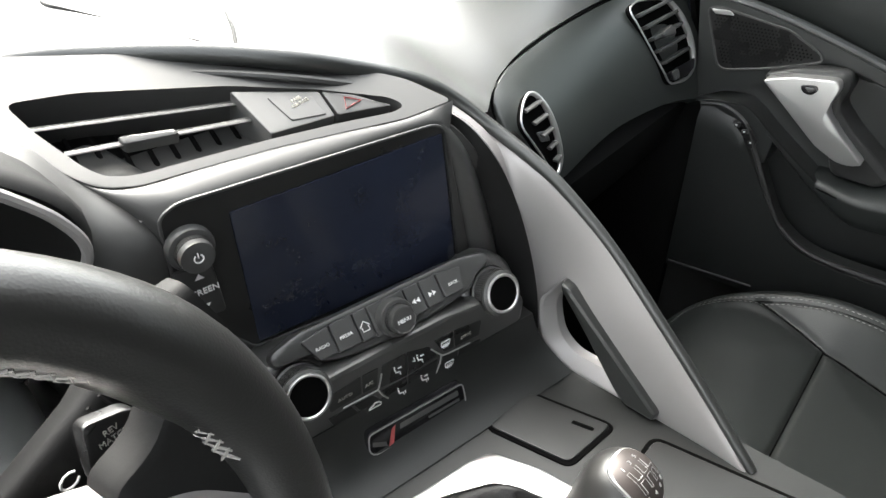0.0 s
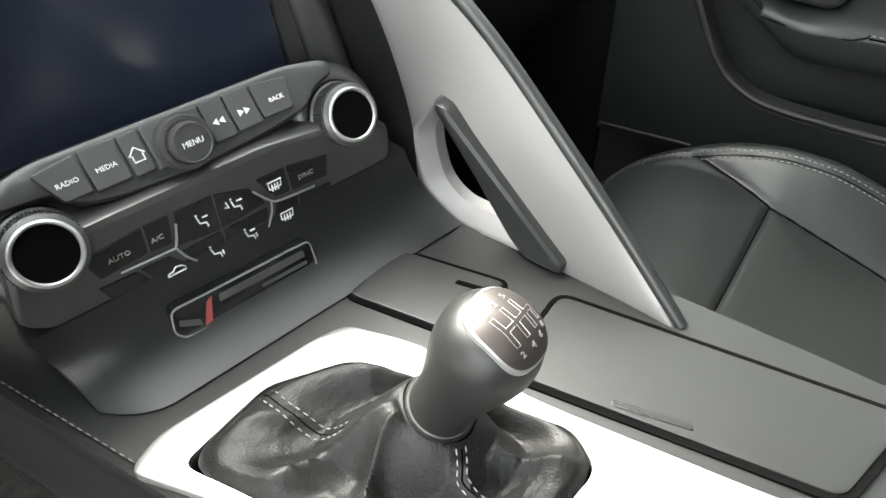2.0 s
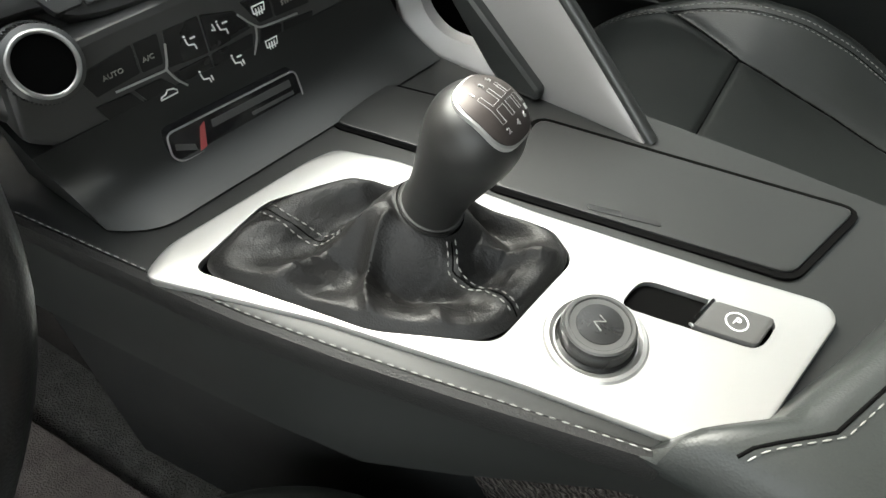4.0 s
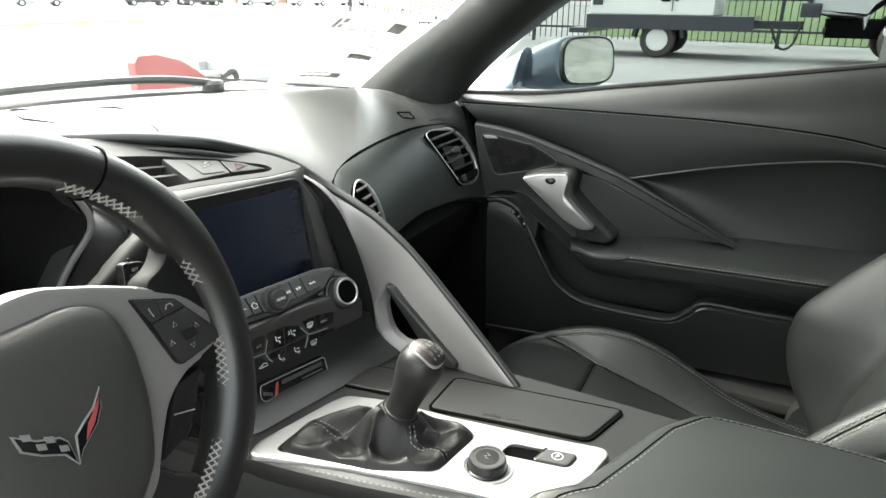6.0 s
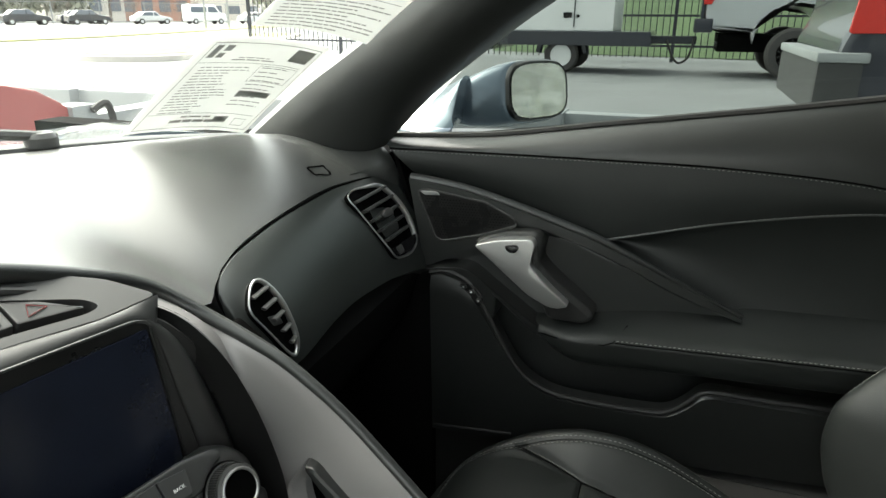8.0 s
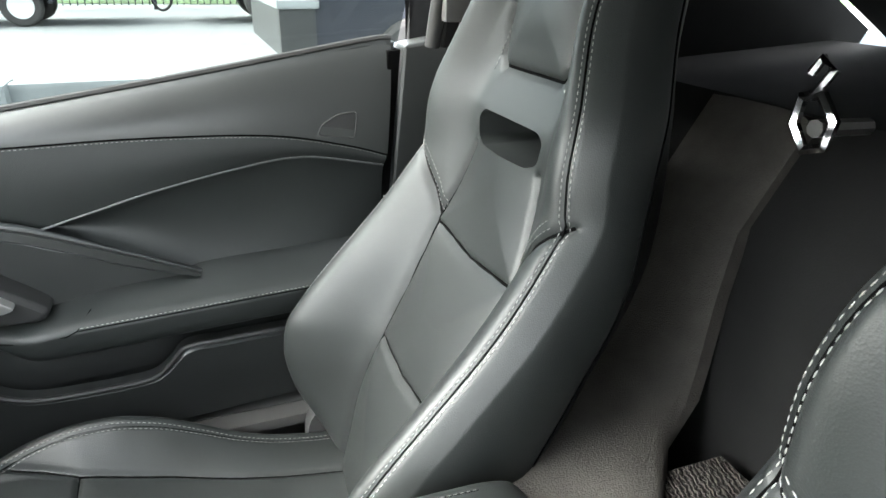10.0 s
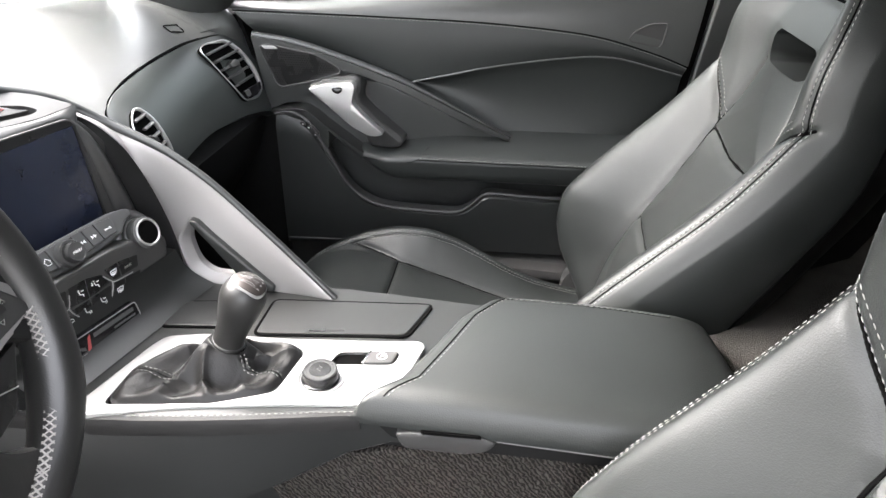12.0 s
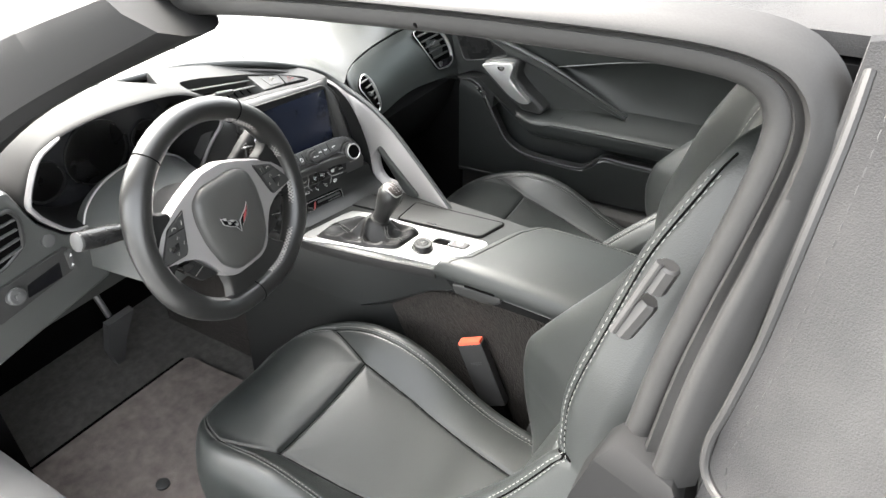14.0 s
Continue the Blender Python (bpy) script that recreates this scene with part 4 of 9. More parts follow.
climate = [(-0.100, 0.699), (-0.05, 0.7005), (0.04, 0.7005), (0.10, 0.692), (0.130, 0.676), (0.128, 0.650), (0.10, 0.634), (0.022, 0.635), (-0.052, 0.641), (-0.085, 0.643), (-0.108, 0.66)]
part("climate_panel", slab(rounded(climate, 0.008), K(0.004), -0.06, 0.0, 0.004), STACK, dash, "satin black climate control panel")
PC = lambda u, v, d=0.0: K(0.004)(u, v, d + 0.0012)
pads = [[(-0.070, 0.683), (-0.0375, 0.6865), (-0.0385, 0.669), (-0.065, 0.667)], [(-0.0365, 0.6865), (-0.0222, 0.686), (-0.0245, 0.668), (-0.0375, 0.6685)], [(-0.0190, 0.686), (0.0028, 0.6855), (0.0028, 0.6615), (-0.0225, 0.6640)], [(0.0040, 0.6855), (0.0250, 0.679), (0.0335, 0.664), (0.0040, 0.6615)], [(-0.0215, 0.6600), (0.0028, 0.6600), (0.0028, 0.6400), (-0.0140, 0.6410)], [(0.0040, 0.6600), (0.0335, 0.6605), (0.0295, 0.6400), (0.0040, 0.6400)], [(-0.0455, 0.6610), (-0.0285, 0.6605), (-0.0185, 0.6470), (-0.0185, 0.6415), (-0.0365, 0.6425)], [(-0.068, 0.662), (-0.0475, 0.661), (-0.0385, 0.6430), (-0.062, 0.6445)], [(0.0300, 0.6820), (0.0490, 0.6820), (0.0500, 0.6640), (0.0395, 0.6645)], [(0.0502, 0.6820), (0.0790, 0.6770), (0.0770, 0.6620), (0.0512, 0.6635)], [(0.0395, 0.6605), (0.0545, 0.6580), (0.0515, 0.6380), (0.0330, 0.6390)], [(0.0560, 0.6580), (0.0790, 0.6560), (0.0750, 0.6370), (0.0530, 0.6380)]]
for pad in pads:
    part("climate_button", slab(rounded(pad[::-1], 0.0012), K(0.004), -0.002, 0.0008, 0.0005), SMOOTH, dash)
for u in (-0.0808, 0.0985):
    q = kpose(0.018, u, 0.690, -24)
    kb = part("temperature_knob", lathe([(0.0205, 0.0), (0.0205, 0.005), (0.0190, 0.006), (0.0190, 0.016), (0.0190, 0.0185), (0.0166, 0.0200), (0.0150, 0.0198), (0.0143, 0.0180), (0.0138, 0.0040), (0.0002, 0.0035)], q, 44), STACK, dash)
    bm = bmesh.new()
    for k in range(64):
        a = 2 * math.pi * k / 64
        tube([q @ Vector((0.0192 * math.cos(a), 0.0192 * math.sin(a), h)) for h in (0.0065, 0.0160)], 0.0007, 5, bm)
    part("grip_ribs", bm, PLASTIC, kb)
    part("chrome_ring", tube([q @ Vector((0.0154 * math.cos(a), 0.0154 * math.sin(a), 0.0204)) for a in np.linspace(0, 2 * math.pi, 44, endpoint=False)], 0.0013, 8, closed=True), PLATE, kb)
    part("knob_well", lathe([(0.0141, 0.0200), (0.0136, 0.016), (0.0130, 0.005), (0.0002, 0.0045)], q, 40), VOID, kb)
    part("collar", lathe([(0.0345, -0.030), (0.0340, -0.014), (0.0318, -0.005), (0.0285, 0.0000), (0.0245, 0.0025), (0.0216, 0.0030), (0.0204, 0.0010)], q, 44), STACK, kb, "satin rounded mount behind the knob")


def mark(lines, u, v, r=0.0007, scale=1.3):
    bm = bmesh.new()
    for line in lines:
        tube([kpose(0.0024, u, v) @ Vector((x * scale, y * scale, 0)) for x, y in line], r, 5, bm)
    return bm


seat_mark = [[(-0.002, 0.003), (-0.001, -0.001), (0.0025, -0.002), (0.003, -0.005)], [(-0.0025, 0.0045), (-0.0015, 0.0045)]]
arrows = {"face": [[(0.001, 0.002), (0.004, 0.002)]], "both": [[(0.001, 0.002), (0.004, 0.002)], [(-0.005, 0.004), (-0.004, 0.0), (-0.006, 0.001)]], "feet": [[(0.004, -0.001), (0.0045, -0.004)], [(0.001, 0.002), (0.004, 0.002)]], "floor": [[(0.004, -0.001), (0.0045, -0.004)]]}
for u, v, nm in ((-0.0069, 0.6735, "face"), (0.0144, 0.6735, "both"), (0.0177, 0.6490, "feet"), (-0.0047, 0.6490, "floor")):
    part("air_flow_mark", mark(seat_mark + arrows[nm], u, v, 0.00055, 1.05), WHITE, dash)
part("car_mark", mark([[(-0.006, -0.002), (-0.005, 0.0), (-0.002, 0.0005), (0.0, 0.003), (0.004, 0.002), (0.006, 0.0), (0.006, -0.002), (-0.006, -0.002)]], -0.0285, 0.6500, 0.0005, 0.9), WHITE, dash)
for u, v in ((0.0405, 0.6740), (0.0442, 0.6490)):
    part("defrost_mark", mark([[(-0.004, -0.002), (-0.0045, 0.003), (0.0045, 0.003), (0.004, -0.002), (-0.004, -0.002)], [(-0.002, -0.004), (-0.002, 0.001)], [(0.0, -0.004), (0.0, 0.001)], [(0.002, -0.004), (0.002, 0.001)]], u, v, 0.0005, 0.95), WHITE, dash)
for text, u, v in (("AUTO", -0.0525, 0.6760), ("A/C", -0.0318, 0.6760), ("SYNC", 0.0615, 0.6710)):
    part("lettering", letters(text, 0.0043, kpose(0.0022, u, v)), PALE_INK, dash)
for line in (((-0.0203, 0.679), (-0.0240, 0.6655), (-0.0300, 0.6645), (-0.0549, 0.6655)), ((-0.0248, 0.6650), (-0.0210, 0.6560), (-0.0160, 0.6492)), ((0.0263, 0.6762), (0.0360, 0.6645), (0.0430, 0.6615), (0.0666, 0.6595)), ((0.0362, 0.6640), (0.0350, 0.6560), (0.0308, 0.6469))):
    part("chrome_line", tube([PC(u, v) for u, v in crom([(u, v) for u, v in line], 3)], 0.0007, 6), PLATE, dash, "thin bright divider between the climate buttons")
NP = lambda e: (lambda u, v, d=0.0: K(-0.0075 - 0.30 * (0.630 - v))(u, v, d + e))
badge = part("name_plate", slab(rounded([(-0.042, 0.6335), (0.050, 0.6310), (0.050, 0.6130), (-0.040, 0.6145), (-0.045, 0.620)], 0.004), NP(0.0), -0.02, 0.0, 0.001), GLOSS, dash, "black name plate with chrome border and red flag mark")
part("border", tube([NP(0.0008)(u, v) for u, v in rounded([(-0.042, 0.6335), (0.050, 0.6310), (0.050, 0.6130), (-0.040, 0.6145), (-0.045, 0.620)], 0.004)], 0.0006, 6, closed=True), SILVER, badge)
part("red_flag", slab([(-0.028, 0.615), (-0.023, 0.616), (-0.018, 0.630), (-0.022, 0.628)], NP(0.0003), 0, 0.0004, 0.0001), RED, badge)
part("flag", slab([(-0.041, 0.6225), (-0.029, 0.6165), (-0.029, 0.6205), (-0.040, 0.626)], NP(0.0003), 0, 0.0004, 0.0001), GREY, badge)
part("script_bar", slab(rounded([(-0.014, 0.6285), (0.044, 0.6272), (0.044, 0.6227), (-0.015, 0.6240)], 0.001), NP(0.0003), 0, 0.0004, 0.0001), GREY, badge)
part("script_bar", slab([(0.012, 0.6205), (0.044, 0.6197), (0.044, 0.6175), (0.012, 0.6183)], NP(0.0003), 0, 0.0004, 0.0001), GREY, badge)
# ramp under the climate panel down to the console
rings = []
for t in np.linspace(0, 1, 20):
    z, yk = 0.652 - 0.0495 * t**0.85, 0.003 - 0.008 * t - 0.034 * t**3.5
    rings.append([K(yk + 0.022 * t * max(0.0, (-u - 0.070) / 0.038) ** 2)(u * (1 + (0.1 if u > 0 else -0.10) * t), z) for u in np.linspace(-0.108, 0.140, 28)] + [K(0.06)(u, z) for u in np.linspace(0.140, -0.108, 4)])
part("stack_foot", loft(rings), CONSOLE, dash)

# silver blade with the grab hole
FB = lambda u, v, d=0.0: Vector((0.150 - d + 0.06 * (u + 0.03), u, v))
bl = thing("grab_blade", (0.15, -0.1, 0.6), "satin silver grab blade between console and passenger footwell", "trim")
inner = [Vector((0.096, 0.085, 0.848)), K(0.068)(0.112, 0.822), K(0.045)(0.127, 0.794), K(0.036)(0.143, 0.752), K(0.028)(0.155, 0.705), K(0.018)(0.160, 0.656), Vector((0.149, -0.030, 0.605)), Vector((0.147, -0.045, 0.590)), Vector((0.146, -0.075, 0.586)), Vector((0.145, -0.13, 0.588)), Vector((0.142, -0.226, 0.596))]
inner = even(crom(inner, 6), 60)
outer = even([np.array(p) + np.array((-0.004, -0.002, -0.004)) for p in BROW[31:]], 60)
rings = []
for a, b in zip(inner, outer):
    n = np.array((-0.93, -0.25, 0.25))
    row = [a * (1 - t) + b * t + n * 0.004 * math.sin(math.pi * t) ** 0.5 for t in np.linspace(0, 1, 12)]
    rings.append(row + [p - n * 0.016 for p in row[::-1]])
plate = part("blade_plate", loft(rings), SILVER, bl)
hole = [(-0.026, 0.660), (-0.046, 0.694), (-0.054, 0.694), (-0.152, 0.612), (-0.152, 0.600), (-0.110, 0.602), (-0.060, 0.600), (-0.038, 0.612)]
bm = bmesh.new()
lo, hi = [bm.verts.new(FB(u, w, -0.05)) for u, w in rounded(hole, 0.008)], [bm.verts.new(FB(u, w, 0.05)) for u, w in rounded(hole, 0.008)]
m = len(lo)
for i in range(m):
    bm.faces.new((lo[i], lo[(i + 1) % m], hi[(i + 1) % m], hi[i]))
bm.faces.new(lo[::-1])
bm.faces.new(hi)
cut(plate, bm)
part("grip", slab(rounded([(-0.046, 0.693), (-0.057, 0.6935), (-0.154, 0.612), (-0.152, 0.602), (-0.124, 0.602), (-0.112, 0.612)], 0.004), FB, -0.018, 0.0080, 0.004), VINYL, bl, "black padded grip inside the grab hole")
wall_a = crom([(-0.047, 0.694), (-0.036, 0.678), (-0.0265, 0.660), (-0.031, 0.630), (-0.040, 0.611), (-0.062, 0.6005), (-0.090, 0.6010), (-0.122, 0.6020)], 5)
wall_b = crom([(-0.049, 0.690), (-0.043, 0.676), (-0.038, 0.660), (-0.042, 0.637), (-0.050, 0.622), (-0.066, 0.613), (-0.090, 0.613), (-0.116, 0.612)], 5)
rings = []
for a, b in zip(wall_a, wall_b):
    rings.append([FB(a[0], a[1], 0.0025), FB(a[0] * 0.7 + b[0] * 0.3, a[1] * 0.7 + b[1] * 0.3, 0.0015), FB(b[0], b[1], -0.008), FB(b[0], b[1], -0.018), FB(a[0], a[1], -0.018)])
part("hole_wall", loft(rings), SILVER, bl, "rounded silver inner wall of the grab hole")
# added black sheet behind the hole, standing in for the footwell's darkness
part("shadow_backing", slab(rounded([(0.06, 0.78), (-0.05, 0.70), (-0.115, 0.64), (-0.115, 0.56), (0.06, 0.56)], 0.01), lambda u, v, d=0.0: Vector((0.205 - d, u, v)), -0.01, 0.0, 0.002), VOID, bl)

cheek, shade = [], []
for a in inner[3:47]:
    uk = CK * a[0] - SK * a[1]
    far = P5(float(np.interp(a[2], [0.64, 0.707, 0.831, 0.85], [0.112, 0.1052, 0.0812, 0.072])), a[2] - 0.004 * float(step(0.80, 0.84, a[2])), 0.0008)
    a = Vector(a) + Vector((0.002, 0.001, 0))
    mid = far * 0.42 + a * 0.58
    mid = mid + Vector((SK, CK, 0.0)) * 0.012
    bow = Vector((-SK, -CK, 0.1))
    row = [mid * (1 - t) + far * t + bow * 0.008 * math.sin(math.pi * t) ** 0.8 for t in np.linspace(0, 1, 10)]
    cheek.append(row + [far + Vector((0.0, 0.03, 0)), mid + Vector((0.0, 0.02, 0))])
    row = [a * (1 - t) + mid * t + Vector((SK, CK, 0)) * 0.004 * math.sin(math.pi * t) for t in np.linspace(0, 1, 6)]
    shade.append(row + [mid + Vector((0.004, 0.02, 0)), a + Vector((0.006, 0.03, 0))])
part("stack_cheek", loft(cheek), STACK, dash, "satin black cheek between screen and blade", sharp=70)
# wall in the blade's shadow; that shadow is put into its matt black colour
part("blade_return", loft(shade), VISOR, dash, "return behind the silver blade, its shadow painted matt black", sharp=70)

# passenger fascia with two vents
fascia = [(0.252, 0.758), (0.256, 0.772), (0.272, 0.787), (0.311, 0.799), (0.391, 0.808), (0.473, 0.812), (0.55, 0.813), (0.65, 0.806), (0.700, 0.796), (0.692, 0.72), (0.672, 0.664), (0.56, 0.685), (0.45, 0.694), (0.36, 0.690), (0.30, 0.682), (0.275, 0.695), (0.258, 0.725)]
f_top = crom([(0.252, 0.748), (0.254, 0.766), (0.262, 0.781), (0.280, 0.791), (0.311, 0.799), (0.391, 0.808), (0.473, 0.812), (0.55, 0.813), (0.65, 0.806), (0.702, 0.796)], 6)
f_bot = crom([(0.253, 0.735), (0.258, 0.715), (0.270, 0.698), (0.290, 0.686), (0.32, 0.684), (0.39, 0.691), (0.46, 0.693), (0.56, 0.685), (0.62, 0.675), (0.690, 0.658)], 6)


def bulge(u, v):
    a, b = np.interp(u, [p[0] for p in f_top], [p[1] for p in f_top]), np.interp(u, [p[0] for p in f_bot], [p[1] for p in f_bot])
    t = min(max((a - v) / max(a - b, 1e-4), 0), 1)
    return 0.016 * math.sin(math.pi * (0.06 + 0.88 * t)) ** 0.75 * min(1, max(0, (u - 0.248) / 0.04)) ** 0.5


def FFB(u, v, d=0.0):
    return FF(u, v, d + bulge(u, v))


rings = []
for a, b in zip(even(f_top, 70), even(f_bot, 70)):
    row = [FFB(*(a * (1 - t) + b * t), -0.006 * (1 - math.sin(math.pi * (0.02 + 0.96 * t)) ** 0.3)) for t in np.linspace(0, 1, 22)]
    rings.append(row + [FF(*(a * (1 - t) + b * t), -0.05) for t in (1.0, 0.5, 0.0)])
part("passenger_fascia", loft(rings), FASCIA, dash, "dark green-grey padded fascia with a flush airbag")
vl = [(0.262, 0.750), (0.278, 0.766), (0.290, 0.771), (0.300, 0.766), (0.306, 0.745), (0.303, 0.706), (0.292, 0.692), (0.282, 0.700), (0.270, 0.728)]
vr = [(0.532, 0.797), (0.560, 0.8025), (0.633, 0.794), (0.650, 0.770), (0.653, 0.738), (0.641, 0.706), (0.613, 0.698), (0.567, 0.704)]
for poly, nm in ((vl, "left"), (vr, "right")):
    pr = rounded(poly, 0.014, 6)
    part("vent_well", slab(pr, FFB, -0.012, 0.0050, 0.0004), VOID, dash)
    lo_u, hi_u = min(p[0] for p in pr), max(p[0] for p in pr)
    part("vent_rim", tube([FFB(u, w, 0.0060) for u, w in pr], [0.0010 + (0.0042 if nm == "right" else 0.0026) * ((u - lo_u) / (hi_u - lo_u)) ** 2 for u, w in pr], 10, closed=True), RIM, dash, "satin silver vent surround")
for k in range(5):
    z = 0.787 - 0.0145 * k
    a, b = 0.537 + (0.797 - z) * 0.376, 0.644 - 0.002 * k
    part("vane", slab(rounded([(a, z + 0.0022), (b, z + 0.0022), (b, z - 0.0016), (a + 0.002, z - 0.0016)], 0.0008), FFB, -0.004, 0.0110, 0.0010), GREY, dash, "satin black vent slat")
part("vane_tab", slab(rounded([(0.572, 0.760), (0.600, 0.764), (0.608, 0.758), (0.602, 0.751), (0.574, 0.754)], 0.003), FFB, -0.006, 0.0150, 0.002), STACK, dash)
part("vent_panel", slab(rounded([(0.5625, 0.7185), (0.643, 0.716), (0.636, 0.7065), (0.612, 0.7010), (0.569, 0.7065)], 0.003), FFB, -0.02, 0.0105, 0.001), GLOSS, dash)
part("vent_wheel", slab(rounded([(0.571, 0.7165), (0.588, 0.7160), (0.589, 0.7055), (0.574, 0.7065)], 0.002), FFB, -0.02, 0.0125, 0.0015), GREY, dash)
for k in range(5):
    z = 0.758 - 0.013 * k
    part("vane", tube([FFB(0.274 + 0.004 * k, z, 0.0065), FFB(0.2995, z + 0.002, 0.0065)], 0.0034, 8, flat=0.5), GREY, dash)
part("vane_tab", slab(rounded([(0.280, 0.737), (0.294, 0.734), (0.295, 0.724), (0.281, 0.727)], 0.002), FFB, -0.008, 0.004, 0.0015), GREY, dash)
part("fascia_seam", tube([FF(u, v, -0.004) for u, v in crom([(0.254, 0.74), (0.256, 0.772), (0.272, 0.788), (0.311, 0.800), (0.391, 0.809), (0.473, 0.813), (0.55, 0.814), (0.65, 0.807), (0.698, 0.797)], 5)], 0.0018, 6), VOID, dash)
# dash end by the door, kick panels
bm = loft([[(0.685, 0.11, 0.66), (0.685, 0.125, 0.80), (0.70, 0.30, 0.845), (0.70, 0.36, 0.70), (0.70, 0.36, 0.60)], [(0.76, 0.11, 0.66), (0.76, 0.125, 0.80), (0.76, 0.30, 0.845), (0.76, 0.36, 0.70), (0.76, 0.36, 0.60)]])
part("dash_end", bm, VINYL, dash)
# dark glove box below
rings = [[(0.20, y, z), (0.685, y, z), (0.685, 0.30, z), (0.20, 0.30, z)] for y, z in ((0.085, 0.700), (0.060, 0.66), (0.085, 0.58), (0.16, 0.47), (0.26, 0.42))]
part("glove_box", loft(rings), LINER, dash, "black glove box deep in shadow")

# instrument hood and cluster
lip = even(crom([(-0.196, 0.100, 0.768), (-0.163, 0.064, 0.847), (-0.180, 0.060, 0.890), (-0.235, 0.065, 0.922), (-0.33, 0.070, 0.934), (-0.40, 0.074, 0.933), (-0.453, 0.078, 0.921), (-0.489, 0.075, 0.893), (-0.511, 0.070, 0.860), (-0.492, 0.085, 0.818), (-0.454, 0.100, 0.775), (-0.39, 0.116, 0.752), (-0.26, 0.116, 0.750)], 6, closed=True), 96)
CC = np.array((-0.333, 0.0, 0.845))


def grow(k, dy, dz=0.0):
    return [np.array((CC[0] + (p[0] - CC[0]) * k, p[1] + dy, CC[2] + (p[2] - CC[2]) * k + dz * (1 if p[2] > 0.87 else 0))) for p in lip]


rings = [grow(0.86, 0.125, -0.02), grow(0.90, 0.10), grow(0.96, 0.04), grow(0.985, 0.004), grow(1.0, 0.0), grow(1.03, 0.003), grow(1.045, 0.012), grow(1.055, 0.05, 0.0), grow(1.055, 0.105, -0.008), grow(1.05, 0.17, -0.018), grow(1.02, 0.23, -0.035)]
part("cluster_hood", loft(rings, caps=False), VISOR, dash, "black hooded visor over the instruments", sharp=60)
FCL = lambda u, v, d=0.0: Vector((u, 0.185 - 0.10 * (v - 0.8) - d, v))
cl = [(CC[0] + (p[0] - CC[0]) * 0.93, CC[2] + (p[2] - CC[2]) * 0.93) for p in lip]
part("cluster_face", slab(cl, FCL, -0.03, 0.0, 0.003), DIALS, dash, "dark unlit instrument cluster behind glass")
part("cluster_trim", tube([p + np.array((0, -0.002, 0)) for p in crom([(-0.198, 0.098, 0.766), (-0.180, 0.081, 0.810), (-0.164, 0.064, 0.845), (-0.172, 0.061, 0.872), (-0.195, 0.060, 0.900)], 8)], 0.0030, 8), SILVER, dash, "silver edge round the instrument cluster")
rim = crom([(-0.435, 0.074, 0.928), (-0.470, 0.076, 0.912), (-0.492, 0.074, 0.888), (-0.510, 0.069, 0.860), (-0.505, 0.074, 0.842), (-0.490, 0.085, 0.816), (-0.454, 0.099, 0.774), (-0.41, 0.110, 0.758), (-0.35, 0.115, 0.751)], 6)
part("cluster_trim", tube([p + np.array((-0.003, 0.001, 0)) for p in rim], [0.0025 + 0.0035 * math.sin(math.pi * min(1, 1.25 * i / (len(rim) - 1))) ** 0.6 if i < 0.8 * len(rim) else 0.0025 for i in range(len(rim))], 10, flat=0.7), SILVER, dash, "silver edge round the instrument cluster")
for u, r in ((-0.333, 0.058), (-0.43, 0.035), (-0.235, 0.030)):
    q = face_pose(FCL(u, 0.83 if r > 0.05 else 0.82, 0.002), (0, -1, -0.1))
    part("dial_ring", lathe([(r, 0), (r, 0.004), (r - 0.003, 0.004), (r - 0.003, 0)], q, 40), SMOOTH, dash)
rings = [[(-0.318 + w * math.cos(a), y, z + h * math.sin(a) ** 0.85) for a in np.linspace(0, math.pi, 24)] + [(-0.318 - w, y, z - 0.06), (-0.318 + w, y, z - 0.06)] for y, w, z, h in ((0.135, 0.112, 0.735, 0.078), (0.115, 0.112, 0.738, 0.084), (0.05, 0.100, 0.735, 0.080), (-0.02, 0.084, 0.730, 0.074))]
part("column_cover", loft(rings), PAD, dash, "grey-black padded cover over the steering column", sharp=60)
part("cover_lip", tube([(-0.318 + 0.112 * math.cos(a), 0.114, 0.738 + 0.086 * math.sin(a) ** 0.85) for a in np.linspace(0.1, math.pi - 0.1, 24)], 0.002, 6), SILVER, dash)
# wall between cluster and stack, left side panel with vent and light controls
part("cluster_end_panel", slab(rounded([(-0.165, 0.845), (-0.095, 0.845), (-0.085, 0.70), (-0.10, 0.62), (-0.20, 0.62), (-0.20, 0.72), (-0.165, 0.75)], 0.01), lambda u, v, d=0.0: Vector((u, 0.105 - d, v)), -0.08, 0.0, 0.006), PLASTIC, dash)
LP = lambda u, v, d=0.0: Vector((u, 0.105 - d + 0.10 * (u + 0.5) - 0.25 * (v - 0.74), v))
part("driver_panel", slab(rounded([(-0.63, 0.875), (-0.535, 0.895), (-0.522, 0.862), (-0.502, 0.812), (-0.460, 0.765), (-0.40, 0.742), (-0.395, 0.63), (-0.63, 0.60)], 0.012), LP, -0.10, 0.0, 0.008), PAD, dash, "dark padded panel beside the instrument cluster")
vpoly = rounded([(-0.610, 0.872), (-0.540, 0.866), (-0.530, 0.842), (-0.533, 0.797), (-0.565, 0.778), (-0.612, 0.772)], 0.008)
part("vent_well", slab(vpoly, LP, -0.01, 0.002, 0.001), VOID, dash)
part("vent_rim", tube([LP(u, v, 0.002) for u, v in vpoly], 0.0035, 8, closed=True), PLASTIC, dash)
for k in range(4):
    part("vane", tube([LP(-0.606, 0.850 - 0.02 * k, 0.003), LP(-0.538, 0.848 - 0.017 * k, 0.003)], 0.0045, 8, flat=0.4), GREY, dash)
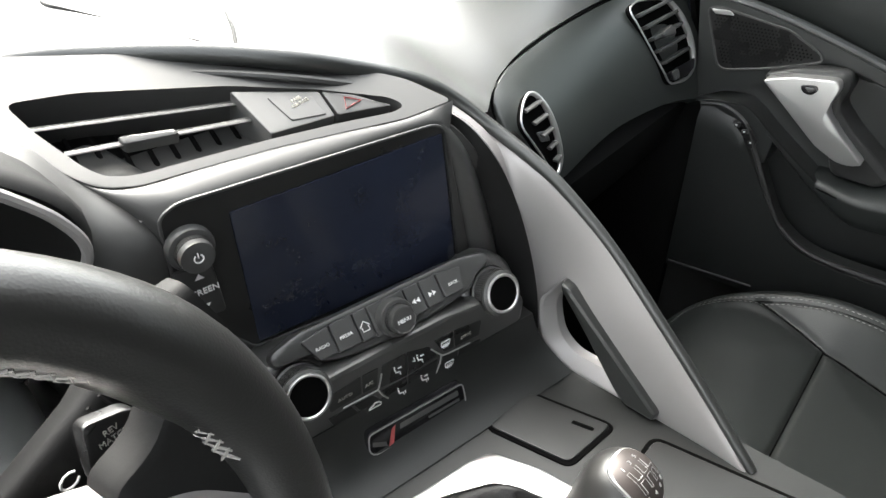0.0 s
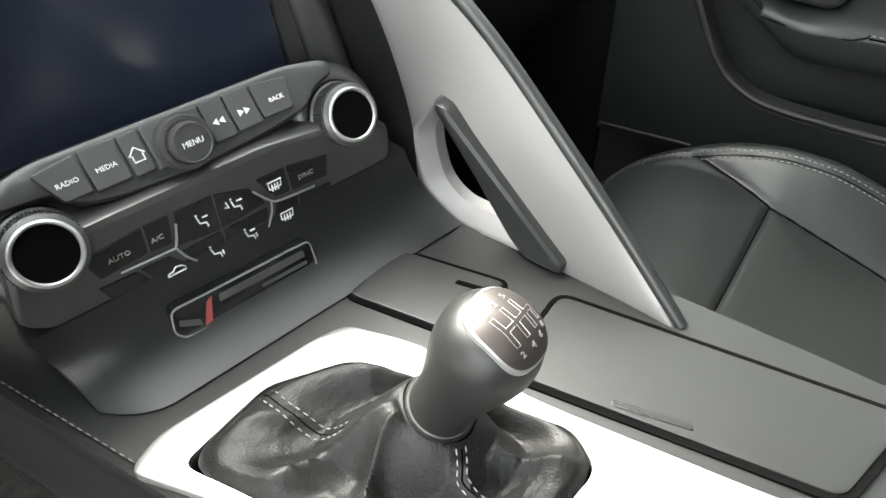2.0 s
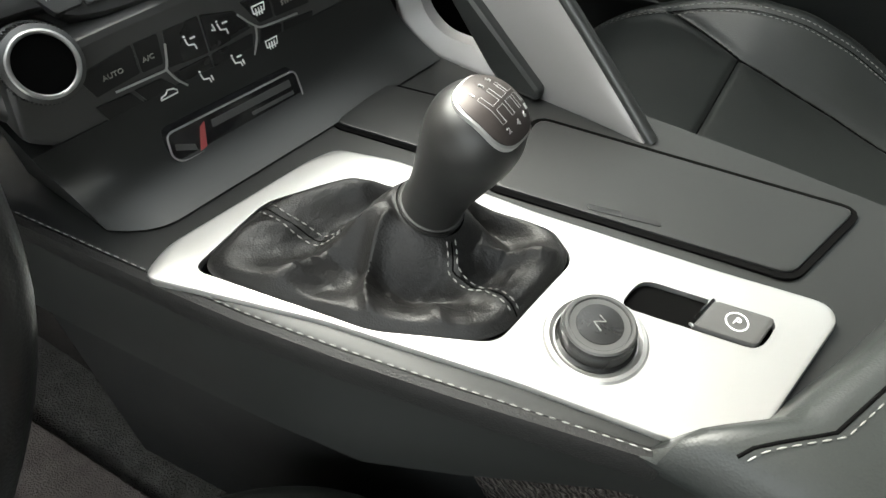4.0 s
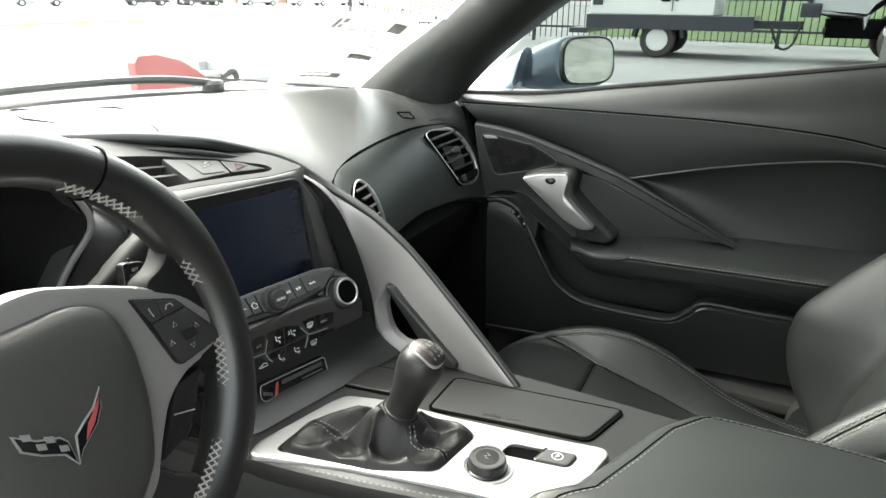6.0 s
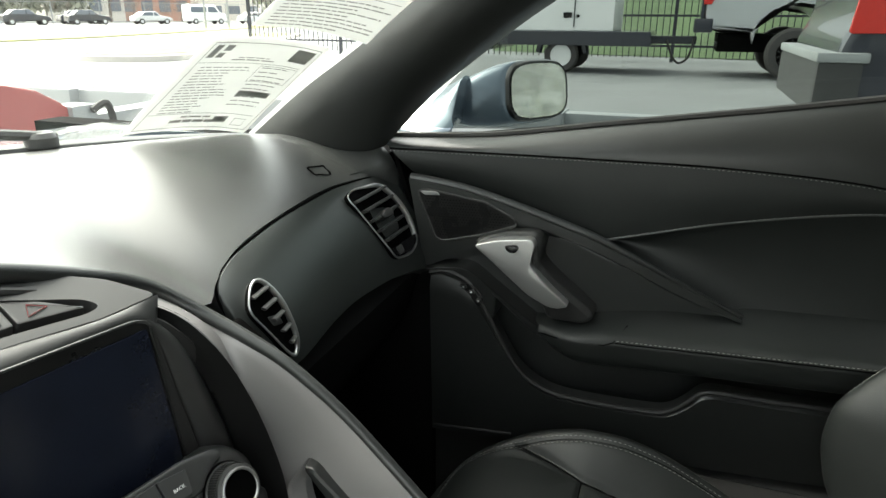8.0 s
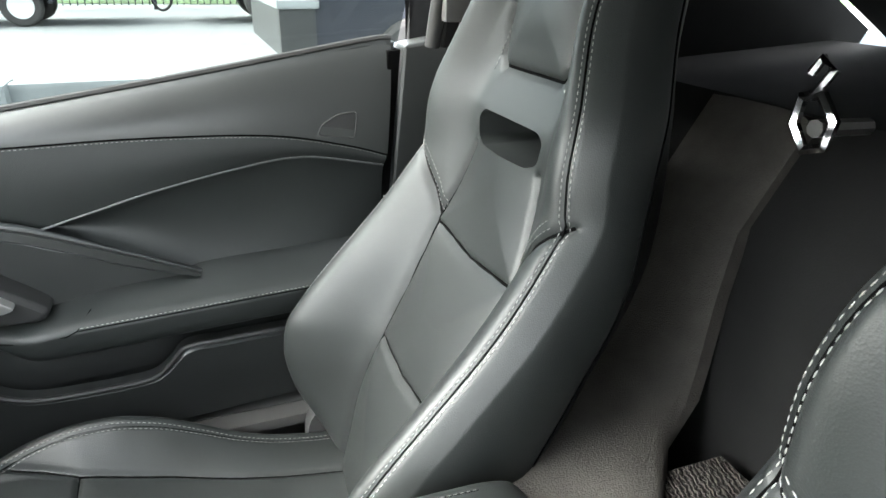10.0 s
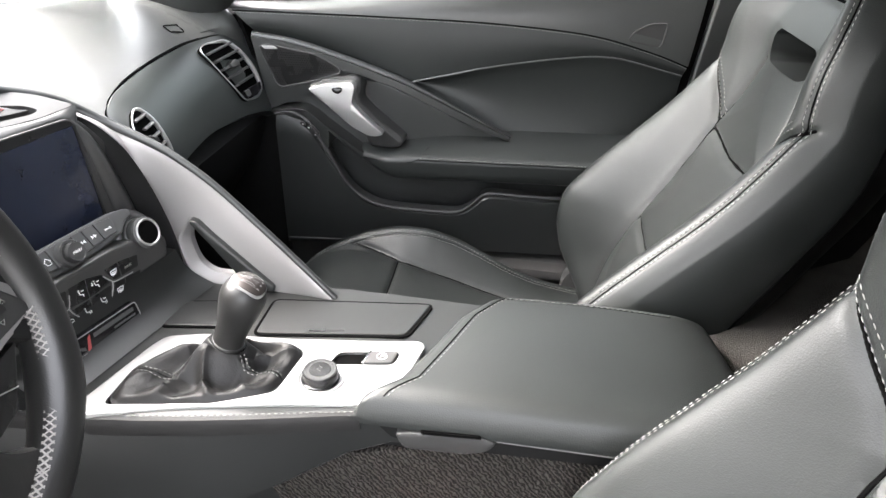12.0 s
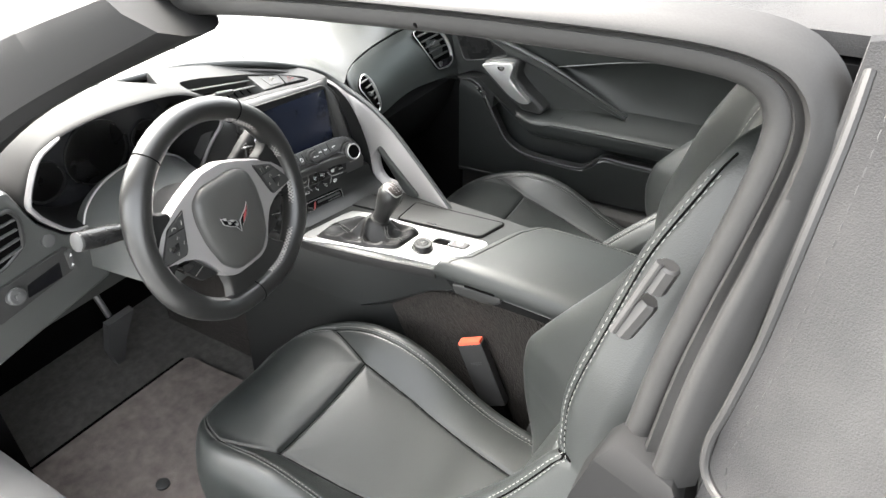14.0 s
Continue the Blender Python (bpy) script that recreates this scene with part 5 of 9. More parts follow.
sw = part("light_panel", slab(rounded([(-0.600, 0.748), (-0.471, 0.753), (-0.460, 0.700), (-0.600, 0.684)], 0.006), LP, -0.01, 0.006, 0.002), PLASTIC, dash, "black headlamp switch panel")
part("display", slab(rounded([(-0.546, 0.727), (-0.489, 0.733), (-0.489, 0.700), (-0.549, 0.702)], 0.003), LP, 0, 0.0066, 0.0005), GLOSS, sw)
part("rotary", lathe([(0.0135, 0), (0.0135, 0.010), (0.0115, 0.012), (0.006, 0.012), (0.006, 0.017), (0.0002, 0.0175)], face_pose(LP(-0.569, 0.724, 0.006), (0.1, -1, 0.25)), 28), GREY, sw, "small grey rotary switch")
part("wheel_switch", slab(rounded([(-0.479, 0.745), (-0.467, 0.746), (-0.463, 0.706), (-0.474, 0.705)], 0.003), LP, 0, 0.010, 0.002), GREY, sw)
for v in (0.736, 0.716):
    part("switch_mark", slab([(-0.473, v - 0.003), (-0.468, v - 0.003), (-0.4705, v + 0.003)], LP, 0.0095, 0.0104, 0.0002), WHITE, sw)
part("push_button", lathe([(0.010, 0), (0.010, 0.006), (0.008, 0.007), (0.0002, 0.007)], face_pose(LP(-0.497, 0.780, 0.0), (0.1, -1, 0.25)), 28), GREY, dash)
rings = [[(-0.58, y, z), (-0.10, y, z), (-0.10, 0.40, z), (-0.58, 0.40, z)] for y, z in ((0.20, 0.66), (0.165, 0.62), (0.18, 0.58), (0.26, 0.53))]
part("knee_panel", loft(rings), VINYL, dash, "black lower panel under the steering column")

# ---- passenger door ----
door = thing("passenger_door", (0.74, -0.3, 0.37), "closed black leather passenger door with grey stitching and silver pull", "door", kind="")
shell = [(0.125, 0.850), (0.072, 0.805), (0.048, 0.70), (0.036, 0.655), (0.032, 0.375), (-0.70, 0.375), (-0.733, 0.727), (-0.757, 0.866), (-0.768, 0.958), (-0.71, 0.955), (-0.445, 0.918), (-0.208, 0.886), (-0.039, 0.864), (0.06, 0.857)]
part("door_shell", slab(shell, FD, -0.06, -0.026, 0.004), VINYL, door)


def skin(name, upper, lower, prof, material, parent, n=60, m=14, label="", thick=0.01):
    """A padded panel between two lines on the door; prof gives its rise over the door plane."""
    ua, la = even(upper, n), even(lower, n)
    rings = []
    for i, (a, b) in enumerate(zip(ua, la)):
        s = i / (n - 1)
        face = [FD(*(a * (1 - t) + b * t), prof(s, t)) for t in np.linspace(0, 1, m)]
        back = [FD(*(a * (1 - t) + b * t), prof(s, t) - thick - 0.012) for t in (1.0, 0.5, 0.0)]
        rings.append(face + back)
    return part(name, loft(rings), material, parent, label)


belt = crom([(0.122, 0.8585), (-0.039, 0.866), (-0.208, 0.889), (-0.445, 0.920), (-0.71, 0.9585), (-0.762, 0.962)], 8)
st1 = crom([(0.112, 0.846), (-0.047, 0.846), (-0.213, 0.845), (-0.374, 0.842), (-0.55, 0.829), (-0.67, 0.802), (-0.742, 0.778)], 8)
st2 = crom([(-0.220, 0.7245), (-0.301, 0.744), (-0.365, 0.759), (-0.46, 0.776), (-0.541, 0.787), (-0.586, 0.789), (-0.632, 0.784), (-0.735, 0.760)], 8)
rid = crom([(0.070, 0.807), (-0.009, 0.795), (-0.093, 0.771), (-0.177, 0.742), (-0.222, 0.724), (-0.305, 0.684), (-0.421, 0.626)], 8)
rid_a = crom([(0.072, 0.806), (-0.009, 0.795), (-0.093, 0.771), (-0.177, 0.742), (-0.222, 0.724)], 8)
low_edge = [np.array(p) for p in rid_a] + [np.array(p) for p in st2[1:]]
skin("upper_panel", belt, st1, lambda s, t: -0.030 + 0.034 * math.sin(t * math.pi / 2) ** 0.8, VINYL, door, label="black vinyl upper door panel under the window")
skin("middle_panel", st1, low_edge, lambda s, t: 0.002 + 0.004 * math.sin(math.pi * t) - 0.004 * t, LEATHER, door, label="black leather middle door panel")
low2 = crom([(-0.222, 0.722), (-0.305, 0.683), (-0.421, 0.622), (-0.50, 0.612), (-0.65, 0.605), (-0.735, 0.602)], 8)
skin("insert_panel", st2, low2, lambda s, t: 0.0005 - 0.016 * math.sin(math.pi * t) ** 0.7 - 0.003 * t, LEATHER, door, label="hollowed black leather door insert")
part("stitching", stitch([[FD(p[0], p[1] - 0.003, 0.0055) for p in st1], [FD(p[0], p[1] + 0.002, 0.0015) for p in st2]], 0.004, 0.0025, 0.0004), THREAD, door, "light grey thread")
part("piping", tube([FD(p[0], p[1], 0.0008) for p in st2], 0.0016, 6), PAD, door)
part("piping", tube([FD(p[0], p[1], 0.003) for p in st1], 0.0016, 6), VOID, door)
part("belt_seal", tube([FD(p[0], p[1] + 0.001, -0.034) for p in belt], 0.006, 8), RUBBER, door)
# front spear with the speaker
spear_low = crom([(0.046, 0.668), (0.0, 0.690), (-0.05, 0.715), (-0.100, 0.735), (-0.18, 0.715), (-0.26, 0.68), (-0.33, 0.645), (-0.421, 0.618)], 8)
skin("spear_panel", rid, spear_low, lambda s, t: (0.022 + 0.012 * (1 - step(0.3, 1.0, s))) * (1 - 0.9 * step(0.55, 1.0, t) * step(0.25, 0.5, s)), VINYL, door, n=50, label="black spear-shaped door moulding")
part("ridge", tube([FD(p[0], p[1] + 0.001, 0.026 - 0.016 * i / len(rid)) for i, p in enumerate(rid)], [0.0068 - 0.0056 * float(step(0.55, 1.0, i / (len(rid) - 1))) for i in range(len(rid))], 10), VINYL, door)
spk = [(0.055, 0.790), (0.040, 0.794), (-0.050, 0.779), (-0.092, 0.757), (-0.097, 0.747), (-0.045, 0.729), (0.018, 0.714), (0.028, 0.720)]
sp = part("speaker_grille", slab(rounded(spk, 0.006), FD, 0.0, 0.0365, 0.001), SMOOTH, door, "fine black mesh speaker grille")
part("grille_frame", tube([FD(u, v, 0.0365) for u, v in rounded(spk, 0.006)], 0.0016, 6, closed=True), GREY, sp)
bm = bmesh.new()
for a in range(-22, 12):
    for b in range(0, 20):
        u, v = a * 0.0045 + (b % 2) * 0.00225, 0.712 + b * 0.0042
        pl = inset(rounded(spk, 0.006), 0.006)
        ins = False
        for i in range(len(pl)):
            (x1, y1), (x2, y2) = pl[i - 1], pl[i]
            if (y1 > v) != (y2 > v) and u < (x2 - x1) * (v - y1) / (y2 - y1) + x1:
                ins = not ins
        if ins:
            slab([(u + 0.0012 * math.cos(q), v + 0.0012 * math.sin(q)) for q in np.linspace(0, 2 * math.pi, 6, endpoint=False)], FD, 0.036, 0.0372, 0.0003, bm)
part("mesh_dots", bm, VOID, sp, kind="stuff")
part("maker_plate", slab(rounded([(0.050, 0.791), (0.026, 0.7915), (0.020, 0.786), (0.044, 0.785)], 0.002), FD, 0.03, 0.039, 0.0006), PLATE, sp, "small silver maker's plate")
# recess behind the pull, switch carrier and the lip that runs back to the armrest
CARRY = crom([(0.040, 0.671), (0.010, 0.675), (-0.020, 0.676), (-0.040, 0.666), (-0.063, 0.647), (-0.104, 0.616), (-0.137, 0.592)], 6)
part("recess_wall", slab([(0.046, 0.672), (0.0, 0.700), (-0.05, 0.724), (-0.10, 0.742), (-0.18, 0.720), (-0.26, 0.685), (-0.34, 0.652), (-0.425, 0.628), (-0.42, 0.60), (-0.14, 0.58), (-0.10, 0.612), (-0.06, 0.644), (-0.02, 0.672)], FD, -0.012, 0.010, 0.004), VINYL, door, "smooth black wall of the pull recess")
part("switch_carrier", slab(rounded([(0.036, 0.666), (0.038, 0.671), (0.010, 0.6745), (-0.020, 0.6755), (-0.040, 0.6655), (-0.062, 0.647), (-0.071, 0.637), (-0.069, 0.600), (-0.060, 0.594), (-0.030, 0.646), (0.004, 0.664)], 0.004), FD, -0.02, 0.0455, 0.003), VINYL, door, "black vinyl carrier of the door switches")
rings = []
for i, p in enumerate(CARRY):
    w = 0.004 + 0.010 * float(step(0.55, 1.0, i / (len(CARRY) - 1)))
    rings.append([FD(p[0], p[1] + 0.0015, 0.0), FD(p[0], p[1] + 0.0015, 0.046), FD(p[0], p[1], 0.0495), FD(p[0] + 0.001, p[1] - w * 0.6, 0.0495), FD(p[0] + 0.001, p[1] - w, 0.046), FD(p[0] + 0.001, p[1] - w, 0.0)])
part("carrier_lip", loft(rings), VINYL, door, "thin raised lip flowing into the armrest", sharp=50)
# pull handle
hp = [(-0.041, 0.7235), (-0.0745, 0.7335), (-0.1250, 0.7385), (-0.1310, 0.7290), (-0.1235, 0.7010), (-0.1500, 0.6720), (-0.1835, 0.6405), (-0.1690, 0.6345), (-0.1520, 0.6360), (-0.1240, 0.6520), (-0.0800, 0.6915)]
hd = lambda u, v, d=0.0: FD(u, v, d + 0.006 * math.sin(math.pi * min(max((0.745 - v) / 0.115, 0), 1)))
pull = part("pull_handle", slab(rounded(hp, 0.007, 5), hd, 0.046, 0.0685, 0.0022, dome=0.0018), PLATE, door, "satin silver door pull with lock button", sharp=60)
part("lock_bezel", slab(rounded([(-0.086, 0.7265), (-0.104, 0.7295), (-0.109, 0.7240), (-0.102, 0.7165), (-0.092, 0.7180)], 0.005), hd, 0.066, 0.0712, 0.001), GLOSS, pull)
part("lock_button", slab(rounded([(-0.092, 0.7255), (-0.103, 0.7270), (-0.105, 0.7235), (-0.098, 0.7200)], 0.003), hd, 0.068, 0.0722, 0.001), GREY, pull)
hb = [(-0.034, 0.7230), (-0.070, 0.7400), (-0.1300, 0.7460), (-0.1400, 0.7300), (-0.1330, 0.7000), (-0.1600, 0.6720), (-0.2050, 0.6350), (-0.2200, 0.6200), (-0.2060, 0.6040), (-0.1480, 0.6080), (-0.1400, 0.6330), (-0.1180, 0.6480), (-0.0720, 0.6880)]
part("pull_body", slab(rounded(hb, 0.012, 5), hd, 0.0, 0.0515, 0.008), PLASTIC, door, "black moulded body of the pull", sharp=60)
# armrest
rings = []
for i, t in enumerate(np.linspace(0, 1, 44)):
    y = -0.130 - 0.615 * t**1.15
    g = 0.62 + 0.38 * float(step(0, 0.16, t))
    zt = 0.588 + 0.006 * float(step(0.05, 0.25, t))
    zb = 0.580 - 0.033 * float(step(-0.04, 0.16, t))
    d = 0.076 * g
    rings.append([FD(y, zt + 0.016 + 0.026 * float(step(0.05, 0.4, t)), -0.015), FD(y, zt + 0.012 + 0.020 * float(step(0.05, 0.4, t)), 0.008), FD(y, zt + 0.014, d * 0.50), FD(y, zt + 0.009, d * 0.78), FD(y, zt + 0.004, d * 0.93), FD(y, zt - 0.001, d * 0.99), FD(y, zt - 0.006, d), FD(y, (zt + zb) / 2, d * 0.985), FD(y, zb + 0.008, d * 0.93), FD(y, zb + 0.002, d * 0.80), FD(y, zb, d * 0.60), FD(y, zb + 0.002, 0.0), FD(y, zb + 0.002, -0.02)])
part("armrest", loft(rings), LEATHER, door, "black leather armrest with a stitched edge", sharp=60)
part("armrest_seam", tube([FD(y, 0.5935, 0.0752) for y in np.linspace(-0.252, -0.742, 30)], 0.0011, 6), VOID, door)
part("stitching", stitch([[FD(y, 0.5965, 0.0738) for y in np.linspace(-0.254, -0.742, 40)]], 0.004, 0.0025, 0.0006), THREAD, door, "light grey thread")
part("armrest_seam", tube([FD(-0.138, 0.5845, 0.0475), FD(-0.165, 0.5855, 0.062), FD(-0.20, 0.587, 0.0722), FD(-0.236, 0.5885, 0.0758), FD(-0.250, 0.5940, 0.0750), FD(-0.258, 0.6020, 0.058), FD(-0.266, 0.607, 0.040)], 0.0011, 6), VOID, door)
# lower panel with the map pocket
pk_top = crom([(0.034, 0.664), (0.004, 0.668), (-0.030, 0.650), (-0.053, 0.611), (-0.080, 0.560), (-0.105, 0.518), (-0.135, 0.492), (-0.175, 0.477), (-0.25, 0.471), (-0.315, 0.470), (-0.340, 0.476), (-0.362, 0.494), (-0.386, 0.515), (-0.45, 0.514), (-0.564, 0.511), (-0.745, 0.504)], 6)
pk_bot = [(0.034 - 0.78 * t, 0.376) for t in np.linspace(0, 1, 30)]
skin("lower_panel", pk_top, pk_bot, lambda s, t: 0.046 * (1 - 0.25 * t) - 0.010 * (1 - step(0, 0.03, t)), VINYL, door, n=110, label="black lower door panel with a map pocket")
part("pocket_lip", tube([FD(p[0], p[1], 0.043) for p in pk_top], 0.0045, 8), PLASTIC, door)
part("pocket_floor", slab([(0.02, 0.65), (-0.40, 0.60), (-0.745, 0.60), (-0.745, 0.46), (-0.10, 0.46)], FD, -0.03, -0.018, 0.002), VINYL, door)
part("door_reflector", tube([FD(0.03, 0.386, 0.037), FD(-0.10, 0.389, 0.037)], 0.0018, 6), GREY, door)
swp = part("switch_plate", slab(rounded([(-0.012, 0.6490), (-0.033, 0.6525), (-0.0530, 0.6290), (-0.0465, 0.6150), (-0.0400, 0.6180), (-0.0290, 0.6345)], 0.004), FD, 0.02, 0.0470, 0.001), SMOOTH, door, "glossy black switch plate")
for u, v in ((-0.0205, 0.6465), (-0.0325, 0.6390), (-0.0440, 0.6255)):
    part("switch", slab(rounded([(u + 0.0045, v + 0.002), (u - 0.004, v + 0.0045), (u - 0.0055, v - 0.002), (u + 0.003, v - 0.0045)], 0.002), FD, 0.045, 0.0485, 0.001), PLASTIC, swp)
    part("switch_mark", slab([(u + 0.0012, v + 0.0008), (u - 0.0012, v + 0.0008), (u - 0.0012, v - 0.0008), (u + 0.0012, v - 0.0008)], FD, 0.048, 0.0489, 0.0002), WHITE, swp)
em = part("escape_cover", slab(rounded([(-0.625, 0.822), (-0.632, 0.838), (-0.660, 0.853), (-0.692, 0.855), (-0.686, 0.812)], 0.008), FD, -0.01, 0.003, 0.002), PLASTIC, door)
part("cover_edge", tube([FD(u, v, 0.003) for u, v in rounded([(-0.625, 0.822), (-0.632, 0.838), (-0.660, 0.853), (-0.692, 0.855), (-0.686, 0.812)], 0.008)], 0.0015, 6, closed=True), PLASTIC, em)
bm = loft([[FD(0.125, 0.86, -0.02 - k) for k in (0.0, 0.05)] + [FD(0.118, 0.858, -0.02 - k) for k in (0.05, 0.0)], [FD(0.045, 0.655, 0.02 - k) for k in (0.0, 0.08)] + [FD(0.036, 0.655, 0.02 - k) for k in (0.08, 0.0)]])
part("door_gap", bm, VOID, door)

# ---- centre console ----
con = thing("center_console", (0.05, -0.35, 0.14), "black centre console with a silver shifter plate", "console")
# body
def con_ring(y, xl, xr, z, zl, flare):
    return [(xl, y, z - 0.004), (xl + 0.006, y, z), (xr - 0.004, y, z), (xr, y, z - 0.006), (xr + 0.004, y, 0.40), (xr + 0.01, y, 0.15), (xl - 0.0, y, 0.15), (xl + 0.02, y, zl - 0.02), (xl - flare, y, zl), (xl - flare * 1.1, y, (z + zl) / 2)]


rings = [con_ring(y, xl, xr, z, zl, fl) for y, xl, xr, z, zl, fl in ((0.16, -0.132, 0.16, 0.60, 0.52, 0.014), (0.0, -0.1135, 0.165, 0.601, 0.50, 0.012), (-0.06, -0.1065, 0.166, 0.601, 0.492, 0.010), (-0.10, -0.1012, 0.168, 0.601, 0.485, 0.008), (-0.16, -0.0905, 0.168, 0.601, 0.475, 0.006), (-0.22, -0.0775, 0.168, 0.601, 0.500, 0.002), (-0.30, -0.058, 0.168, 0.601, 0.545, 0.0), (-0.345, -0.050, 0.168, 0.600, 0.560, 0.0), (-0.43, -0.045, 0.166, 0.599, 0.560, 0.0))]
con_body = part("console_body", loft(rings), CONSOLE, con, "black moulded console body", sharp=50)
rings = [[(xl + 0.002, y, 0.6005), (xl - 0.002, y, 0.5990), (xl - 0.0045, y, 0.592), (xl - 0.004, y, 0.580), (xl + 0.004, y, 0.580), (xl + 0.006, y, 0.5975)] for y, xl in ((0.10, -0.125), (0.0, -0.1135), (-0.06, -0.1065), (-0.10, -0.1012), (-0.16, -0.0905), (-0.22, -0.0775), (-0.315, -0.055))]
part("edge_roll", loft(rings), BOOT, con, "stitched black leather console edge")
edge = crom([(-0.121, 0.10, 0.601), (-0.1095, 0.0, 0.601), (-0.1025, -0.06, 0.601), (-0.0975, -0.10, 0.601), (-0.0868, -0.16, 0.601), (-0.0738, -0.22, 0.601), (-0.054, -0.312, 0.601)], 6)
part("stitching", stitch([[p + np.array((-0.0005, 0, 0.0)) for p in edge]], 0.0036, 0.0027, 0.0005), THREAD, con, "light grey thread")
# carpeted tunnel below
rings = [[(xl, y, 0.14), (xl, y, zt), (0.15, y, zt), (0.15, y, 0.14)] for y, xl, zt in ((0.5, -0.10, 0.50), (0.0, -0.092, 0.50), (-0.2, -0.060, 0.52), (-0.45, -0.045, 0.57), (-0.95, -0.030, 0.57))]
part("tunnel_carpet", loft(rings), RIBBED, con, "ribbed brown-black tunnel carpet")
# silver plate
sil = [(-0.112, -0.040), (-0.090, -0.035), (0.006, -0.058), (0.024, -0.066), (0.036, -0.105), (0.044, -0.20), (0.058, -0.30), (0.068, -0.356), (0.060, -0.364), (-0.030, -0.346), (-0.044, -0.338), (-0.060, -0.24), (-0.082, -0.14)]
FC = FZ(0.6015)
pl = part("shifter_plate", slab(rounded(sil, 0.008), FC, -0.004, 0.004, 0.0025), PLATE, con, "bright satin silver shifter plate")
boot_o = [(-0.094, -0.060), (-0.036, -0.060), (0.004, -0.086), (0.018, -0.130), (0.036, -0.212), (0.022, -0.232), (-0.046, -0.222), (-0.074, -0.165)]
slot = [(0.030, -0.268), (0.042, -0.338), (0.019, -0.334), (0.007, -0.264)]
for poly in (boot_o, slot):
    bm = bmesh.new()
    pr = rounded(poly, 0.008)
    lo, hi = [bm.verts.new(FC(u, w, -0.03)) for u, w in pr], [bm.verts.new(FC(u, w, 0.03)) for u, w in pr]
    m = len(lo)
    for i in range(m):
        bm.faces.new((lo[i], lo[(i + 1) % m], hi[(i + 1) % m], hi[i]))
    bm.faces.new(lo[::-1])
    bm.faces.new(hi)
    twin = bm.copy() if poly is boot_o else None
    cut(pl, bm)
    if twin:
        cut(con_body, twin)
part("slot_floor", slab(rounded(slot, 0.008), FC, -0.01, 0.0005, 0.0005), VOID, con)
pb = part("parking_brake_switch", slab(rounded([(0.0355, -0.305), (0.0410, -0.336), (0.0195, -0.332), (0.0140, -0.300)], 0.004), FC, 0, 0.007, 0.002), GREY, con, "grey parking brake switch")
part("front_edge", tube([FC(0.0145, -0.300, 0.006), FC(0.0350, -0.305, 0.006)], 0.0016, 6), CHROME, pb)
part("lettering", letters("P", 0.0066, Matrix.Translation((0.0275, -0.319, 0.6089)) @ pose(0, 0, 0, 0, 0, -105)), WHITE, pb)
part("mark_ring", tube([(0.0275 + 0.0055 * math.cos(a), -0.319 + 0.0055 * math.sin(a), 0.6088) for a in np.linspace(0, 2 * math.pi, 20, endpoint=False)], 0.0004, 5, closed=True), WHITE, pb)
DP = pose(-0.017, -0.262, 0.6050)
dm = part("drive_mode_knob", lathe([(0.0205, 0), (0.0205, 0.002), (0.0190, 0.003), (0.0188, 0.0105), (0.0178, 0.0125), (0.0150, 0.0130), (0.0142, 0.0120), (0.0120, 0.0120), (0.0115, 0.0133), (0.0002, 0.0138)], DP, 44), SMOOTH, con, "black rotary drive mode knob")
part("knob_ring", lathe([(0.0180, 0.0126), (0.0172, 0.0137), (0.0155, 0.0137), (0.0150, 0.0128)], DP, 44), GREY, dm)
part("base_ring", lathe([(0.027, 0.0), (0.0255, 0.002), (0.0235, 0.0022), (0.0205, 0.0)], DP, 44), PLATE, dm)
part("knob_mark", tube([(-0.017 + x, -0.262 + y, 0.6191) for x, y in ((-0.004, -0.002), (-0.001, 0.003), (0.002, -0.002), (0.004, 0.002))], 0.0004, 5), THREAD, dm)
# lids
l1 = [(0.045, -0.049), (0.096, -0.053), (0.110, -0.127), (0.056, -0.119)]
part("coin_lid", slab(rounded(l1, 0.006), FC, -0.004, 0.0024, 0.0012), CONSOLE, con, "flat black lid of a small bin")
part("lid_gap", slab(inset(rounded(l1, 0.006), -0.0035), FC, -0.004, 0.0008, 0.0005), VOID, con)
part("lid_notch", slab(rounded([(0.090, -0.100), (0.094, -0.100), (0.098, -0.118), (0.094, -0.118)], 0.0015), FC, 0.001, 0.0029, 0.0003), VOID, con)
l2 = [(0.120, -0.161), (0.146, -0.356), (0.078, -0.336), (0.050, -0.162)]
part("bin_lid", slab(rounded(l2, 0.008), FC, -0.004, 0.0024, 0.0012), CONSOLE, con, "flat black lid of the cup holder bin")
part("lid_gap", slab(inset(rounded(l2, 0.008), -0.0040), FC, -0.004, 0.0010, 0.0005), VOID, con)
part("finger_notch", slab(rounded([(0.062, -0.222), (0.066, -0.220), (0.076, -0.262), (0.072, -0.264)], 0.002), FC, 0.001, 0.0029, 0.0003), SMOOTH, con)
